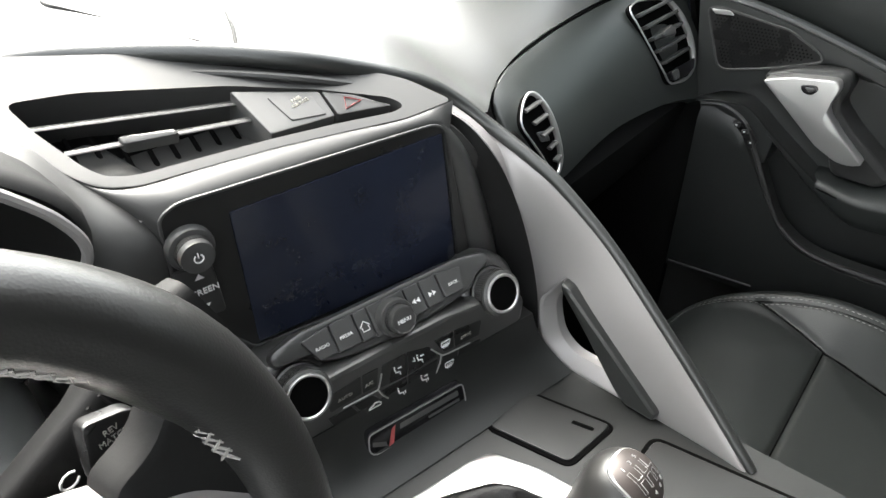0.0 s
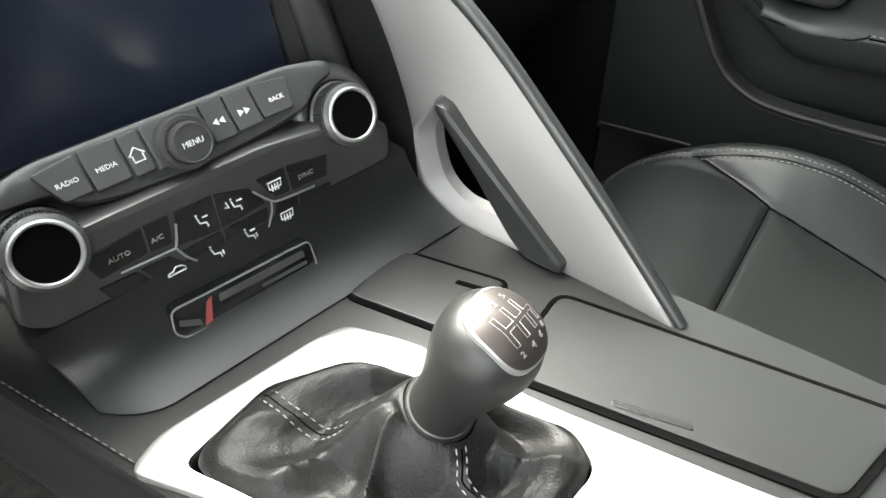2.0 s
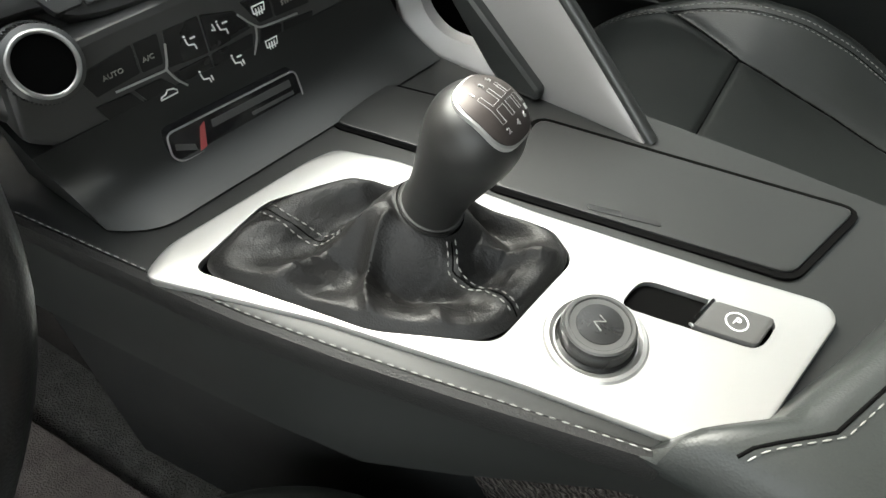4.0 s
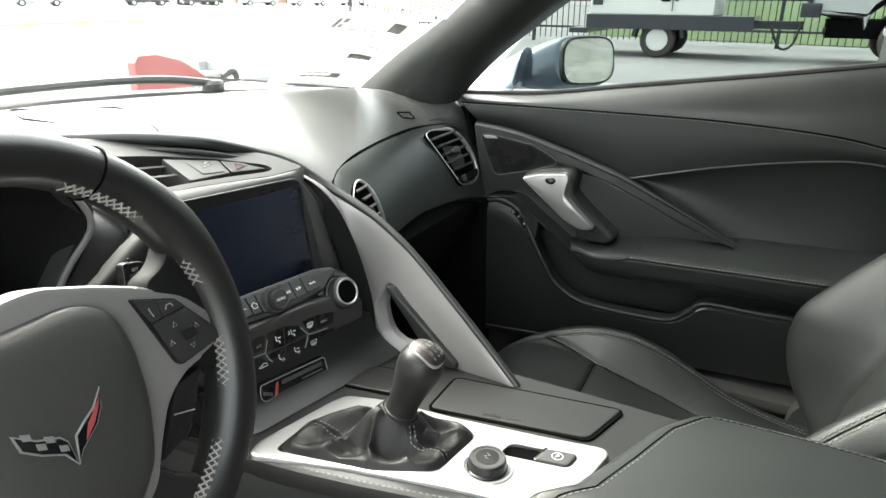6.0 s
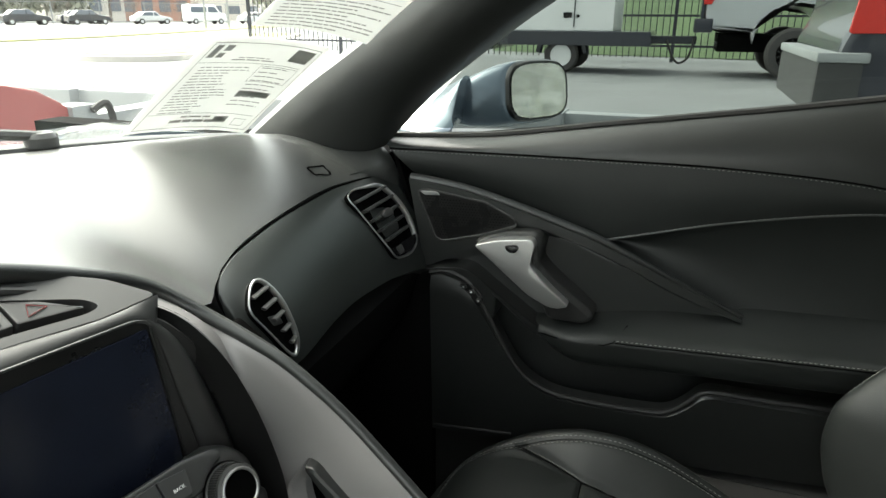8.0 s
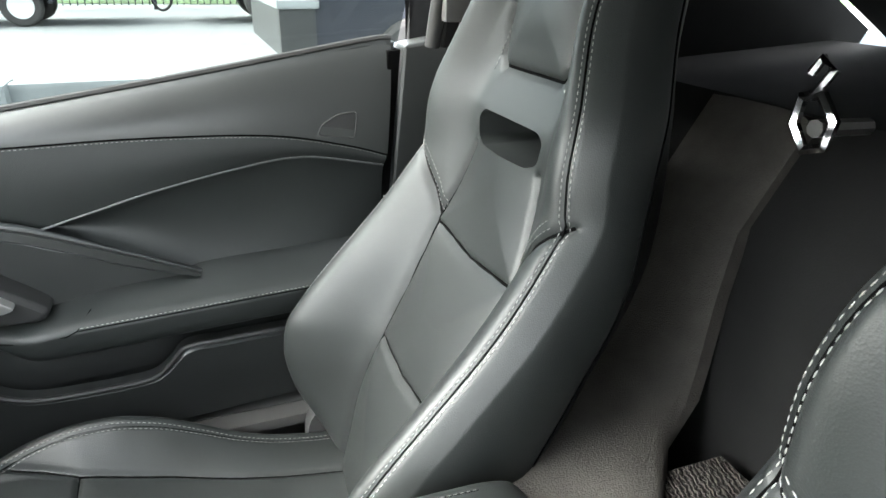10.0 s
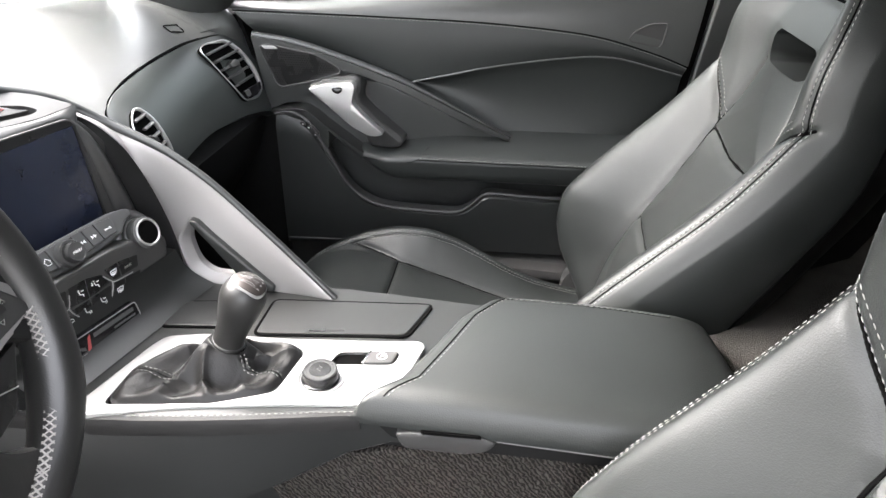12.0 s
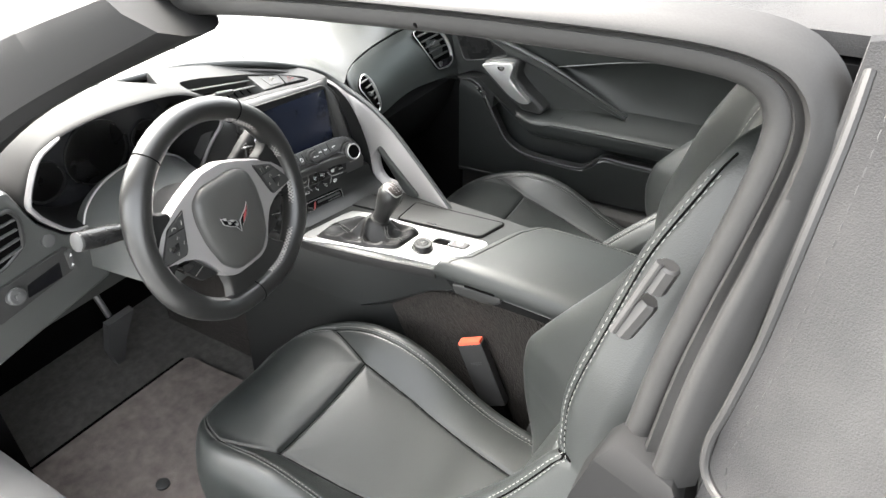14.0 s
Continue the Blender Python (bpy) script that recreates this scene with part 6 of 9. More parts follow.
# armrest
arm_rows = []
for t in np.linspace(0, 1, 56):
    xl, xr, yb = -0.060 - 0.003 * t, 0.166, -0.722
    row = []
    for q in np.linspace(0, 1, 40):
        x = xl + (xr - xl) * q
        yf = float(np.interp(x, [-0.062, -0.045, -0.020, 0.037, 0.100, 0.140, 0.166], [-0.303, -0.311, -0.343, -0.369, -0.394, -0.424, -0.475]))
        y = yf + (yb + 0.030 * q * q - yf) * t
        ez, et, er = (math.sqrt(max(0.0, 1 - (1 - min(1.0, e)) ** 2)) for e in (min(q / 0.13, (1 - q) / 0.11), t / 0.045, (1 - t) / 0.20))
        row.append((x, y, 0.599 + 0.024 * ez * et * er + 0.010 * math.sin(math.pi * (0.08 + 0.84 * q)) * math.sin(math.pi * min(1, 0.12 + t)) * er * et))
    row += [(xr, row[-1][1], 0.575), (xl + 0.006, row[0][1], 0.588), (xl + 0.001, row[0][1], 0.590)]
    arm_rows.append(row)
arm = thing("console_armrest", (0.05, -0.5, 0.56), "black leather centre armrest lid with stitched front", "armrest")
part("cushion", loft(arm_rows), LEATHER, arm, sharp=60)
sline = [np.array(arm_rows[4][k]) for k in range(2, 36)] + [np.array(arm_rows[k][35]) for k in range(5, 46)]
part("seam", tube([p + np.array((0, 0.0015, -0.0001)) for p in sline], 0.0009, 6), VOID, arm)
part("stitching", stitch([[p + np.array((0, -0.0025, 0.0008)) for p in sline]], 0.004, 0.0025, 0.0005), THREAD, arm, "light grey thread")
part("lid_base", loft([[(-0.048, y, 0.556 + dz), (-0.052, y, 0.586 + dz), (0.15, y, 0.590), (0.15, y, 0.55)] for y, dz in ((-0.325, -0.004), (-0.45, 0.004), (-0.70, 0.010))]), VISOR, arm, "matt black base under the lid")
part("lid_trim", tube([(-0.0585, -0.455, 0.5885), (-0.060, -0.55, 0.5890), (-0.061, -0.69, 0.5895)], 0.0014, 6), GREY, arm, "thin grey trim along the lid")
FL = lambda u, v, d=0.0: Vector((-0.055 - d, u, v))
part("latch", slab(rounded([(-0.350, 0.584), (-0.360, 0.564), (-0.425, 0.566), (-0.448, 0.574), (-0.456, 0.588), (-0.440, 0.5935), (-0.380, 0.590)], 0.008), FL, -0.01, 0.007, 0.004), PLASTIC, arm, "dark grey armrest release latch")
part("latch_shadow", slab(rounded([(-0.378, 0.5925), (-0.438, 0.5955), (-0.440, 0.5920), (-0.380, 0.5890)], 0.001), FL, -0.01, 0.0078, 0.0003), VOID, arm)

# ---- gear lever ----
lev = thing("gear_lever", (-0.025, -0.145, 0.605), "black leather gear knob on a stitched leather boot", "gear lever")
AX = Vector((0.064, -0.354, 0.933)).normalized()
KB = Vector((-0.006, -0.157, 0.632))
NB, NR = 216, 84
rim_b = np.array([p[:2] for p in even([(*p, 0) for p in rounded(boot_o, 0.02, 6) + rounded(boot_o, 0.02, 6)[:1]], 400)]) - np.array(KB[:2])
ang_b, far_b = np.arctan2(rim_b[:, 1], rim_b[:, 0]), np.linalg.norm(rim_b, axis=1)
order = np.argsort(ang_b)
ang_b, far_b = ang_b[order], far_b[order]
# folds: degrees round the neck along the way out, height, width, where they begin and end
FOLDS = (((132, 139, 143, 147), 0.0135, 0.014, 0.02, 1.0), ((146, 160, 174, 188), 0.0150, 0.011, 0.02, 0.92), ((246, 238, 249, 252), 0.0085, 0.012, 0.12, 1.0),
         ((272, 280, 286, 288), 0.0105, 0.013, 0.18, 1.0), ((100, 92, 84, 80), 0.0050, 0.016, 0.35, 1.0), ((205, 212, 216, 218), 0.0060, 0.012, 0.45, 1.0),
         ((20, 30, 38, 44), 0.0100, 0.014, 0.1, 1.0), ((330, 336, 342, 346), 0.0100, 0.013, 0.1, 1.0), ((112, 116, 119, 121), 0.0035, 0.012, 0.5, 1.0))
DENTS = ((155, 0.76, 0.0050, 0.010), (203, 0.42, 0.0055, 0.013), (264, 0.22, 0.0050, 0.010), (98, 0.42, 0.0040, 0.014), (228, 0.30, 0.0040, 0.010), (60, 0.5, 0.004, 0.014), (310, 0.45, 0.004, 0.014))


def boot_point(deg, u, lift=0.0):
    """A place on the leather: degrees round the neck, u from neck (0) to plate (1)."""
    a = (radians(deg) + math.pi) % (2 * math.pi) - math.pi
    r1 = float(np.interp(a, ang_b, far_b, period=2 * math.pi))
    r0 = 0.0182
    r = r0 + (r1 - r0) * u
    x, y = KB.x + r * math.cos(a), KB.y + r * math.sin(a)
    top = KB.z - (AX.x * r0 * math.cos(a) + AX.y * r0 * math.sin(a)) / AX.z
    sleeve = float(step(0.0, 0.46, u)) * 0.55 + 0.45 * min(1.0, u / 0.46)
    z = top * (1 - sleeve) + 0.6015 * sleeve + 0.0095 * float(step(0.44, 0.84, u)) - 0.0065 * float(step(0.84, 1.0, u)) ** 2
    for degs, h, w, u0, u1 in FOLDS:
        c = radians(float(np.interp(u, (0, 0.33, 0.66, 1), degs)))
        d = abs((a - c + math.pi) % (2 * math.pi) - math.pi) * r
        if d < 3 * w and u0 < u < u1:
            k = math.sin(math.pi * min(1.0, (u - u0) / (u1 - u0)) ** 0.8) ** 0.8
            z += h * k * (0.8 * max(0.0, 1 - d / w) ** 2.0 + 0.2 * math.exp(-((d / w) ** 2)))
    for c, uc, h, w in DENTS:
        rc = r0 + (r1 - r0) * uc
        d2 = (r - rc) ** 2 + (((a - radians(c) + math.pi) % (2 * math.pi) - math.pi) * r) ** 2
        z -= h * math.exp(-d2 / (w * w))
    env = math.sin(math.pi * min(1.0, max(0.0, u))) ** 0.7
    crease = 1 - abs(noise.noise(Vector((x * 60, y * 60, 3.0 + u * 1.5))))
    fine_c = 1 - abs(noise.noise(Vector((x * 190, y * 190, 9.0 + u * 3))))
    z += env * (0.0011 * (crease**7 - 0.3) + 0.00050 * (fine_c**6 - 0.35))
    return np.array((x, y, max(z, 0.592) + lift))


rings = [[boot_point(360 * j / NB, 1 - (1 - i / (NR - 1)) ** 1.0) for j in range(NB)] for i in range(NR)]
part("boot", loft(rings[::-1], caps=False), BOOT, lev, "creased black leather gear boot with double seams", sharp=80)
for degs, u0, u1 in (((136, 128, 119, 110), 0.30, 0.97), ((246, 234, 249, 252), 0.05, 0.97)):
    for off in (-0.0026, 0.0026):
        line = []
        for u in np.linspace(u0, u1, 60):
            c = float(np.interp(u, (0, 0.25, 0.60, 1), degs))
            line.append(boot_point(c + math.degrees(off / (0.018 + 0.06 * u)), u, 0.0013))
        part("stitching", stitch([line], 0.0031, 0.0021, 0.00048), THREAD, lev, "light grey thread")
    part("seam", tube([boot_point(float(np.interp(u, (0, 0.25, 0.60, 1), degs)), u, 0.0) for u in np.linspace(u0, u1, 60)], 0.0005, 5), VOID, lev)
KP = Matrix.Translation(KB) @ face_pose(None, AX, (0, 1, 0))
prof = [(0.0165, -0.010), (0.0168, 0.0), (0.0167, 0.006), (0.0168, 0.014), (0.0178, 0.024), (0.0198, 0.035), (0.0219, 0.046), (0.0233, 0.055), (0.0238, 0.062), (0.0230, 0.069), (0.0203, 0.0755), (0.0158, 0.0805), (0.0088, 0.0838), (0.0002, 0.0848)]
pr = crom([(r, h) for r, h in prof], 3)
kn = part("knob", lathe([(max(0.0002, p[0]), p[1]) for p in pr], KP, 64), KNOB, lev, "smooth black leather gear knob")
part("collar", lathe([(0.0172, -0.004), (0.0186, -0.002), (0.0190, 0.0), (0.0186, 0.0012), (0.0170, 0.0012)], KP, 40), BOOT, kn, "rolled leather edge under the knob")
part("collar_ring", lathe([(0.0171, 0.0010), (0.0177, 0.0016), (0.0171, 0.0022)], KP, 40), GREY, kn)
back = [(r, h) for r, h in ((max(0.0002, p[0]), p[1]) for p in pr) if 0.003 < h < 0.058]
part("stitching", stitch([[np.array(KP @ Vector((0.55 * (r + 0.0003), -0.835 * (r + 0.0003), h))) for r, h in back]], 0.0031, 0.0021, 0.00045), DIM_THREAD, kn)
CP = Matrix.Translation(KP @ Vector((0, 0, 0.0610))) @ face_pose(None, (0.04, -0.46, 0.885), (0, 1, 0))
cap = lambda u, v, d=0.0: CP @ Vector((u, v, math.sqrt(max(0.0, 0.0258**2 - u * u - v * v)) + d))


def dome_plate(w, hgt, d0, d1, material, parent, name, label=""):
    rows = []
    for q in (0.0001, 0.3, 0.6, 0.85, 1.0):
        rows.append([cap(q * w * math.copysign(abs(math.cos(a)) ** 0.75, math.cos(a)), q * hgt * math.copysign(abs(math.sin(a)) ** 0.75, math.sin(a)), d1) for a in np.linspace(0, 2 * math.pi, 36, endpoint=False)])
    rows.append([cap(w * math.copysign(abs(math.cos(a)) ** 0.75, math.cos(a)), hgt * math.copysign(abs(math.sin(a)) ** 0.75, math.sin(a)), d0) for a in np.linspace(0, 2 * math.pi, 36, endpoint=False)])
    return part(name, loft(rows, caps=False), material, parent, label)


dome_plate(0.0160, 0.0185, -0.007, 0.0012, PLATE, kn, "cap_rim")
gate = dome_plate(0.0151, 0.0176, -0.001, 0.0017, CAP, kn, "shift_cap", "dark brown metal shift pattern cap")
W0 = 0.0010
outline = []
for x in (-0.0075, -0.001, 0.0055):
    outline += [(x - W0, 0.0 + W0), (x - W0, 0.0075), (x + W0, 0.0075), (x + W0, W0)]
outline += [(0.0110 - W0, W0), (0.0110 - W0, W0), (0.0110 + W0, W0), (0.0110 + W0, -0.0060), (0.0110 - W0, -0.0060), (0.0110 - W0, -W0)]
for x in (0.0055, -0.001, -0.0075):
    outline += [(x + W0, -W0), (x + W0, -0.0075), (x - W0, -0.0075), (x - W0, -W0)]
part("shift_pattern", tube([cap(x, y, 0.0019) for x, y in outline], 0.00016, 5, closed=True), PLATE, gate, "fine silver shift pattern outline")
for s, x, y in (("1", -0.0075, 0.0105), ("3", -0.001, 0.0105), ("5", 0.0055, 0.0105), ("2", -0.0075, -0.0110), ("4", -0.001, -0.0115), ("6", 0.0055, -0.0110), ("R", 0.0108, -0.0088)):
    c = cap(x, y, 0.0019)
    nrm = (c - CP @ Vector((0, 0, 0))).normalized()
    part("numeral", letters(s, 0.0040, Matrix.Translation(c) @ face_pose(None, nrm, CP.to_3x3() @ Vector((0, 1, 0)))), PLATE, gate)

# ---- steering wheel ----
wh = thing("steering_wheel", (-0.321, -0.096, 0.802), "black leather steering wheel with silver spokes and cross stitching", "steering wheel")
WN = Vector((0.06, -0.965, 0.255)).normalized()
WP = Matrix.Translation((-0.321, -0.096, 0.802)) @ face_pose(None, WN)  # x to the right, y up the wheel, z to the driver
W = lambda x, y, z=0.0: WP @ Vector((x, y, z))
R0 = 0.1528


def rim_point(a, r=R0):
    x, y = r * math.cos(a), r * math.sin(a)
    if y < -0.140:
        y = -0.140 + (y + 0.140) * 0.55
    return x, y


rings = []
for a in np.linspace(0, 2 * math.pi, 96, endpoint=False):
    x, y = rim_point(a)
    n = Vector((x, y, 0)).normalized()
    thick = 0.0177 + 0.0022 * math.exp(-((abs(math.sin(a - 0.55)) - 0) / 0.25) ** 2) + 0.002 * math.exp(-((abs(math.sin(a + 0.55))) / 0.25) ** 2)
    rings.append([W(*(Vector((x, y, 0)) + n * thick * math.cos(b) + Vector((0, 0, 1)) * thick * 1.12 * math.sin(b))) for b in np.linspace(0, 2 * math.pi, 18, endpoint=False)])
rings.append(rings[0])
part("rim", loft(rings, caps=False), WRAP, wh, "black leather wheel rim")
for deg in (57, 126, -28, 268):
    a = radians(deg)
    x, y = rim_point(a)
    n = Vector((x, y, 0)).normalized()
    part("rim_seam", tube([W(*(Vector((x, y, 0)) + n * 0.0185 * math.cos(b) + Vector((0, 0, 1)) * 0.0203 * math.sin(b))) for b in np.linspace(0, 2 * math.pi, 20, endpoint=False)], 0.0009, 5, closed=True), VOID, wh)
for lo_d, hi_d in ((12, 64), (116, 168), (-60, -8), (188, 240), (282, 300)):
    bm = bmesh.new()
    k = 0
    for deg in np.arange(lo_d, hi_d, 2.4):
        k += 1
        for s in (1, -1):
            a0, a1 = radians(deg), radians(deg + 3.2)
            pts = []
            for a, b in ((a0, math.pi - 0.45 - 0.22 * s), (a1, math.pi - 0.45 + 0.22 * s)):
                x, y = rim_point(a)
                n = Vector((x, y, 0)).normalized()
                pts.append(W(*(Vector((x, y, 0)) + n * 0.0186 * math.cos(b) + Vector((0, 0, 1)) * 0.0208 * math.sin(b))))
            tube([pts[0], (pts[0] + pts[1]) / 2, pts[1]], [0.0005, 0.0009, 0.0005], 5, bm)
    part("cross_stitching", bm, DIM_THREAD, wh, "grey cross stitching inside the rim")
# hub, spokes
hub = [(-0.050, 0.042), (-0.030, 0.055), (0.030, 0.055), (0.050, 0.042), (0.0555, 0.015), (0.0535, -0.022), (0.043, -0.062), (0.023, -0.084), (-0.023, -0.084), (-0.043, -0.062), (-0.0535, -0.022), (-0.0555, 0.015)]
FW = lambda u, v, d=0.0: W(u, v, d)
hub = [(u * 1.15, v * 1.05 - 0.0035) for u, v in hub]
ring = rounded(hub, 0.012)
rows = [[FW(u, v, -0.03) for u, v in ring], [FW(u, v, 0.008) for u, v in ring]]
for k, d in ((0.985, 0.0120), (0.95, 0.0150), (0.88, 0.0185), (0.75, 0.0215), (0.55, 0.0237), (0.30, 0.0250), (0.02, 0.0254)):
    rows.append([FW(u * k, (v + 0.012) * k - 0.012, d) for u, v in ring])
part("hub_pad", loft(rows), HUB_SKIN, wh, "black padded airbag hub")
half_s = [(0.020, 0.071), (0.060, 0.057), (0.084, 0.047), (0.121, 0.028), (0.147, -0.002), (0.149, -0.019), (0.126, -0.026), (0.100, -0.029), (0.079, -0.042), (0.063, -0.066), (0.050, -0.090), (0.030, -0.101)]
spokes = [(-u, v) for u, v in half_s[::-1]] + half_s
part("spoke_trim", slab(rounded(spokes, 0.010), FW, -0.016, 0.006, 0.005), SILVER, wh, "satin silver spoke trim")
part("lower_spoke", slab(rounded([(-0.050, -0.080), (0.056, -0.076), (0.068, -0.094), (0.102, -0.116), (0.060, -0.150), (-0.060, -0.148), (-0.046, -0.110)], 0.012), FW, -0.016, 0.0045, 0.006), WRAP, wh)
for s in (1, -1):
    back = [(0.070 * s, 0.036), (0.112 * s, 0.022), (0.145 * s, -0.002), (0.150 * s, -0.035), (0.080 * s, -0.040)]
    part("spoke_back", slab(rounded(back, 0.02), FW, -0.03, -0.012, 0.004), WRAP, wh)
    fair = [(0.092 * s, 0.046), (0.112 * s, 0.051), (0.124 * s, 0.064), (0.132 * s, 0.084), (0.150 * s, 0.060), (0.156 * s, 0.0), (0.150 * s, -0.060), (0.139 * s, -0.062), (0.130 * s, -0.040), (0.112 * s, -0.027), (0.092 * s, 0.0)]
    part("spoke_fairing", slab(rounded(fair, 0.010), FW, -0.016, 0.0052, 0.006), VISOR, wh, "leather wrap flowing from rim to spoke")
    pod = [(0.0745 * s, 0.0405), (0.111 * s, 0.0265), (0.141 * s, -0.0125), (0.139 * s, -0.0185), (0.098 * s, -0.0215), (0.093 * s, -0.017)]
    bp = part("button_pod", slab(rounded(pod, 0.003), FW, -0.002, 0.0078, 0.0015), SMOOTH, wh, "black thumb button panel")
    for pts in ([(0.0765, 0.0385), (0.0935, 0.0320), (0.0940, 0.0185), (0.0845, 0.0185)], [(0.0945, 0.0315), (0.1105, 0.0250), (0.1150, 0.0185), (0.0950, 0.0185)], [(0.0850, 0.0170), (0.1160, 0.0170), (0.1385, -0.0125), (0.1370, -0.0170), (0.0985, -0.0195), (0.0950, -0.0160)]):
        part("thumb_button", slab(rounded([(u * s, v) for u, v in pts], 0.0015), FW, 0.006, 0.0092, 0.0008), PLASTIC, bp)
    part("centre_rocker", slab(rounded([(0.1035 * s, 0.0035), (0.1165 * s, 0.0020), (0.1195 * s, -0.0060), (0.1065 * s, -0.0065)], 0.002), FW, 0.008, 0.0112, 0.001), SMOOTH, bp)
    for u, v, k in ((0.1015, 0.0095, 1), (0.1195, 0.0010, 1), (0.0945, -0.0020, 1), (0.1110, -0.0115, -1)):
        part("button_mark", tube([FW(u * s - 0.0022, v - 0.0014 * k, 0.0094), FW(u * s + 0.0022, v - 0.0014 * k, 0.0094), FW(u * s, v + 0.0020 * k, 0.0094)], 0.00035, 5, closed=True), PALE_INK, bp)
    part("button_mark", tube([FW(0.0855 * s, 0.029, 0.0094), FW(0.0862 * s, 0.025, 0.0094), FW(0.0875 * s, 0.022, 0.0094)], 0.0005, 5), PALE_INK, bp)
    part("button_mark", tube([FW(u * s, v, 0.0094) for u, v in ((0.0985, 0.0225), (0.1000, 0.0252), (0.1040, 0.0252), (0.1055, 0.0225))], 0.0006, 5), PALE_INK, bp)
    lo_b = [(0.058 * s, -0.078), (0.090 * s, -0.034), (0.118 * s, -0.031), (0.089 * s, -0.072)]
    part("cruise_button", slab(rounded(lo_b, 0.004), FW, -0.012, 0.0035, 0.002), SMOOTH, wh, "black cruise control buttons")
    part("button_split", tube([FW(0.080 * s, -0.052, 0.0036), FW(0.098 * s, -0.058, 0.0036)], 0.0006, 5), PALE_INK, wh)
flag_r = [(-0.0065, -0.033), (-0.0015, -0.026), (0.0125, -0.0165), (0.0180, -0.009), (0.0220, 0.0035), (0.0130, -0.0060), (0.0045, -0.0105), (-0.003, -0.0155)]
flag_l = [(-0.0065, -0.033), (-0.0075, -0.016), (-0.011, -0.011), (-0.023, -0.0055), (-0.0345, 0.004), (-0.033, -0.0075), (-0.024, -0.0155), (-0.0125, -0.0225)]
HUB = lambda u, v, d=0.0: FW(u, v, d - 0.9 * (u * u + (v + 0.012) ** 2))
emb = part("emblem", slab(flag_r, HUB, 0.018, 0.0264, 0.0006), PLATE, wh, "chrome crossed flags emblem with red")
part("red_flag", slab(inset(flag_r[1:7], 0.0026), HUB, 0.026, 0.0269, 0.0002), RED, emb)
part("flag", slab(flag_l, HUB, 0.018, 0.0264, 0.0006), PLATE, emb)
part("dark_field", slab(inset(flag_l, 0.0011), HUB, 0.026, 0.0266, 0.0001), GLOSS, emb)
part("dark_field", slab(inset(flag_r, 0.0010), HUB, 0.026, 0.0266, 0.0001), GLOSS, emb)
for k in range(4):
    for r_ in (0, 1):
        if (k + r_) % 2 == 0:
            u, v = -0.0115 - 0.0055 * k, -0.0185 + 0.0052 * r_ + 0.0040 * k
            part("flag_check", slab([(u - 0.0024, v - 0.0006), (u + 0.0024, v - 0.0030), (u + 0.0024, v + 0.0010), (u - 0.0024, v + 0.0036)], HUB, 0.026, 0.0269, 0.0002), PLATE, emb)
# column, stalks and paddles
col = thing("steering_column", (-0.31, 0.02, 0.70), "black plastic steering column shroud with control stalks", "steering column")
rings = [[W(0.055 * math.cos(a) * k, 0.050 * math.sin(a) * k - 0.015, z) for a in np.linspace(0, 2 * math.pi, 24, endpoint=False)] for z, k in ((-0.03, 1.0), (-0.10, 1.08), (-0.22, 1.2))]
part("shroud", loft(rings), PLASTIC, col)
SX, SY = Vector((0.95, 0.32, 0.0)).normalized(), Vector((-0.32, 0.95, 0.0)).normalized()
rings = []
for f, h, dp in ((0.0, 0.0105, 0.0085), (0.45, 0.0130, 0.0095), (0.62, 0.0150, 0.0105), (0.66, 0.0165, 0.0120), (0.80, 0.0190, 0.0130), (0.96, 0.0195, 0.0130), (1.0, 0.0180, 0.0115)):
    c = Vector((0.012, 0.005, -0.056)) + SX * (0.172 * f)
    rings.append([W(*(c + SY * (h * math.copysign(abs(math.cos(q)) ** 0.6, math.cos(q))) + Vector((0, 0, dp * math.copysign(abs(math.sin(q)) ** 0.6, math.sin(q)))))) for q in np.linspace(0, 2 * math.pi, 28, endpoint=False)])
st = part("wiper_stalk", loft(rings), VISOR, col, "broad grey wiper stalk with white marks", sharp=50)
for f in (0.64, 0.675, 0.71):
    c = Vector((0.012, 0.005, -0.0425)) + SX * (0.172 * f)
    part("stalk_rib", tube([W(*(c - SY * 0.0145)), W(*(c + SY * 0.0145))], 0.0009, 6), SMOOTH, st)
for f, g in ((0.30, 0.4), (0.50, -0.3), (0.83, 0.5)):
    c = Vector((0.012, 0.005, -0.0440 + 0.0022 * f)) + SX * (0.172 * f) + SY * (0.004 * g)
    part("stalk_mark", tube([W(*(c + SX * 0.004 * math.cos(q) + SY * 0.003 * math.sin(q))) for q in np.linspace(0.4, 5.6, 9)], 0.0006, 5), WHITE, st)
part("stalk_marks", letters("INT", 0.006, Matrix.Translation(W(0.158, 0.046, -0.0418)) @ face_pose(None, WN)), WHITE, st)
a, b = W(-0.05, 0.010, -0.055), W(-0.200, 0.058, -0.047)
st2_ = part("turn_stalk", tube([a, a * 0.5 + b * 0.5, b * 0.8 + a * 0.2, b], [0.0105, 0.0115, 0.0140, 0.0140], 20), SMOOTH, col, "black turn signal stalk")
part("stalk_cap", lathe([(0.0130, 0), (0.0130, 0.003), (0.010, 0.005), (0.0002, 0.005)], face_pose(b, (b - a).normalized(), (0, 0, 1)), 24), GREY, st2_)
FP = lambda u, v, d=0.0: W(u, v, -0.026 + d)
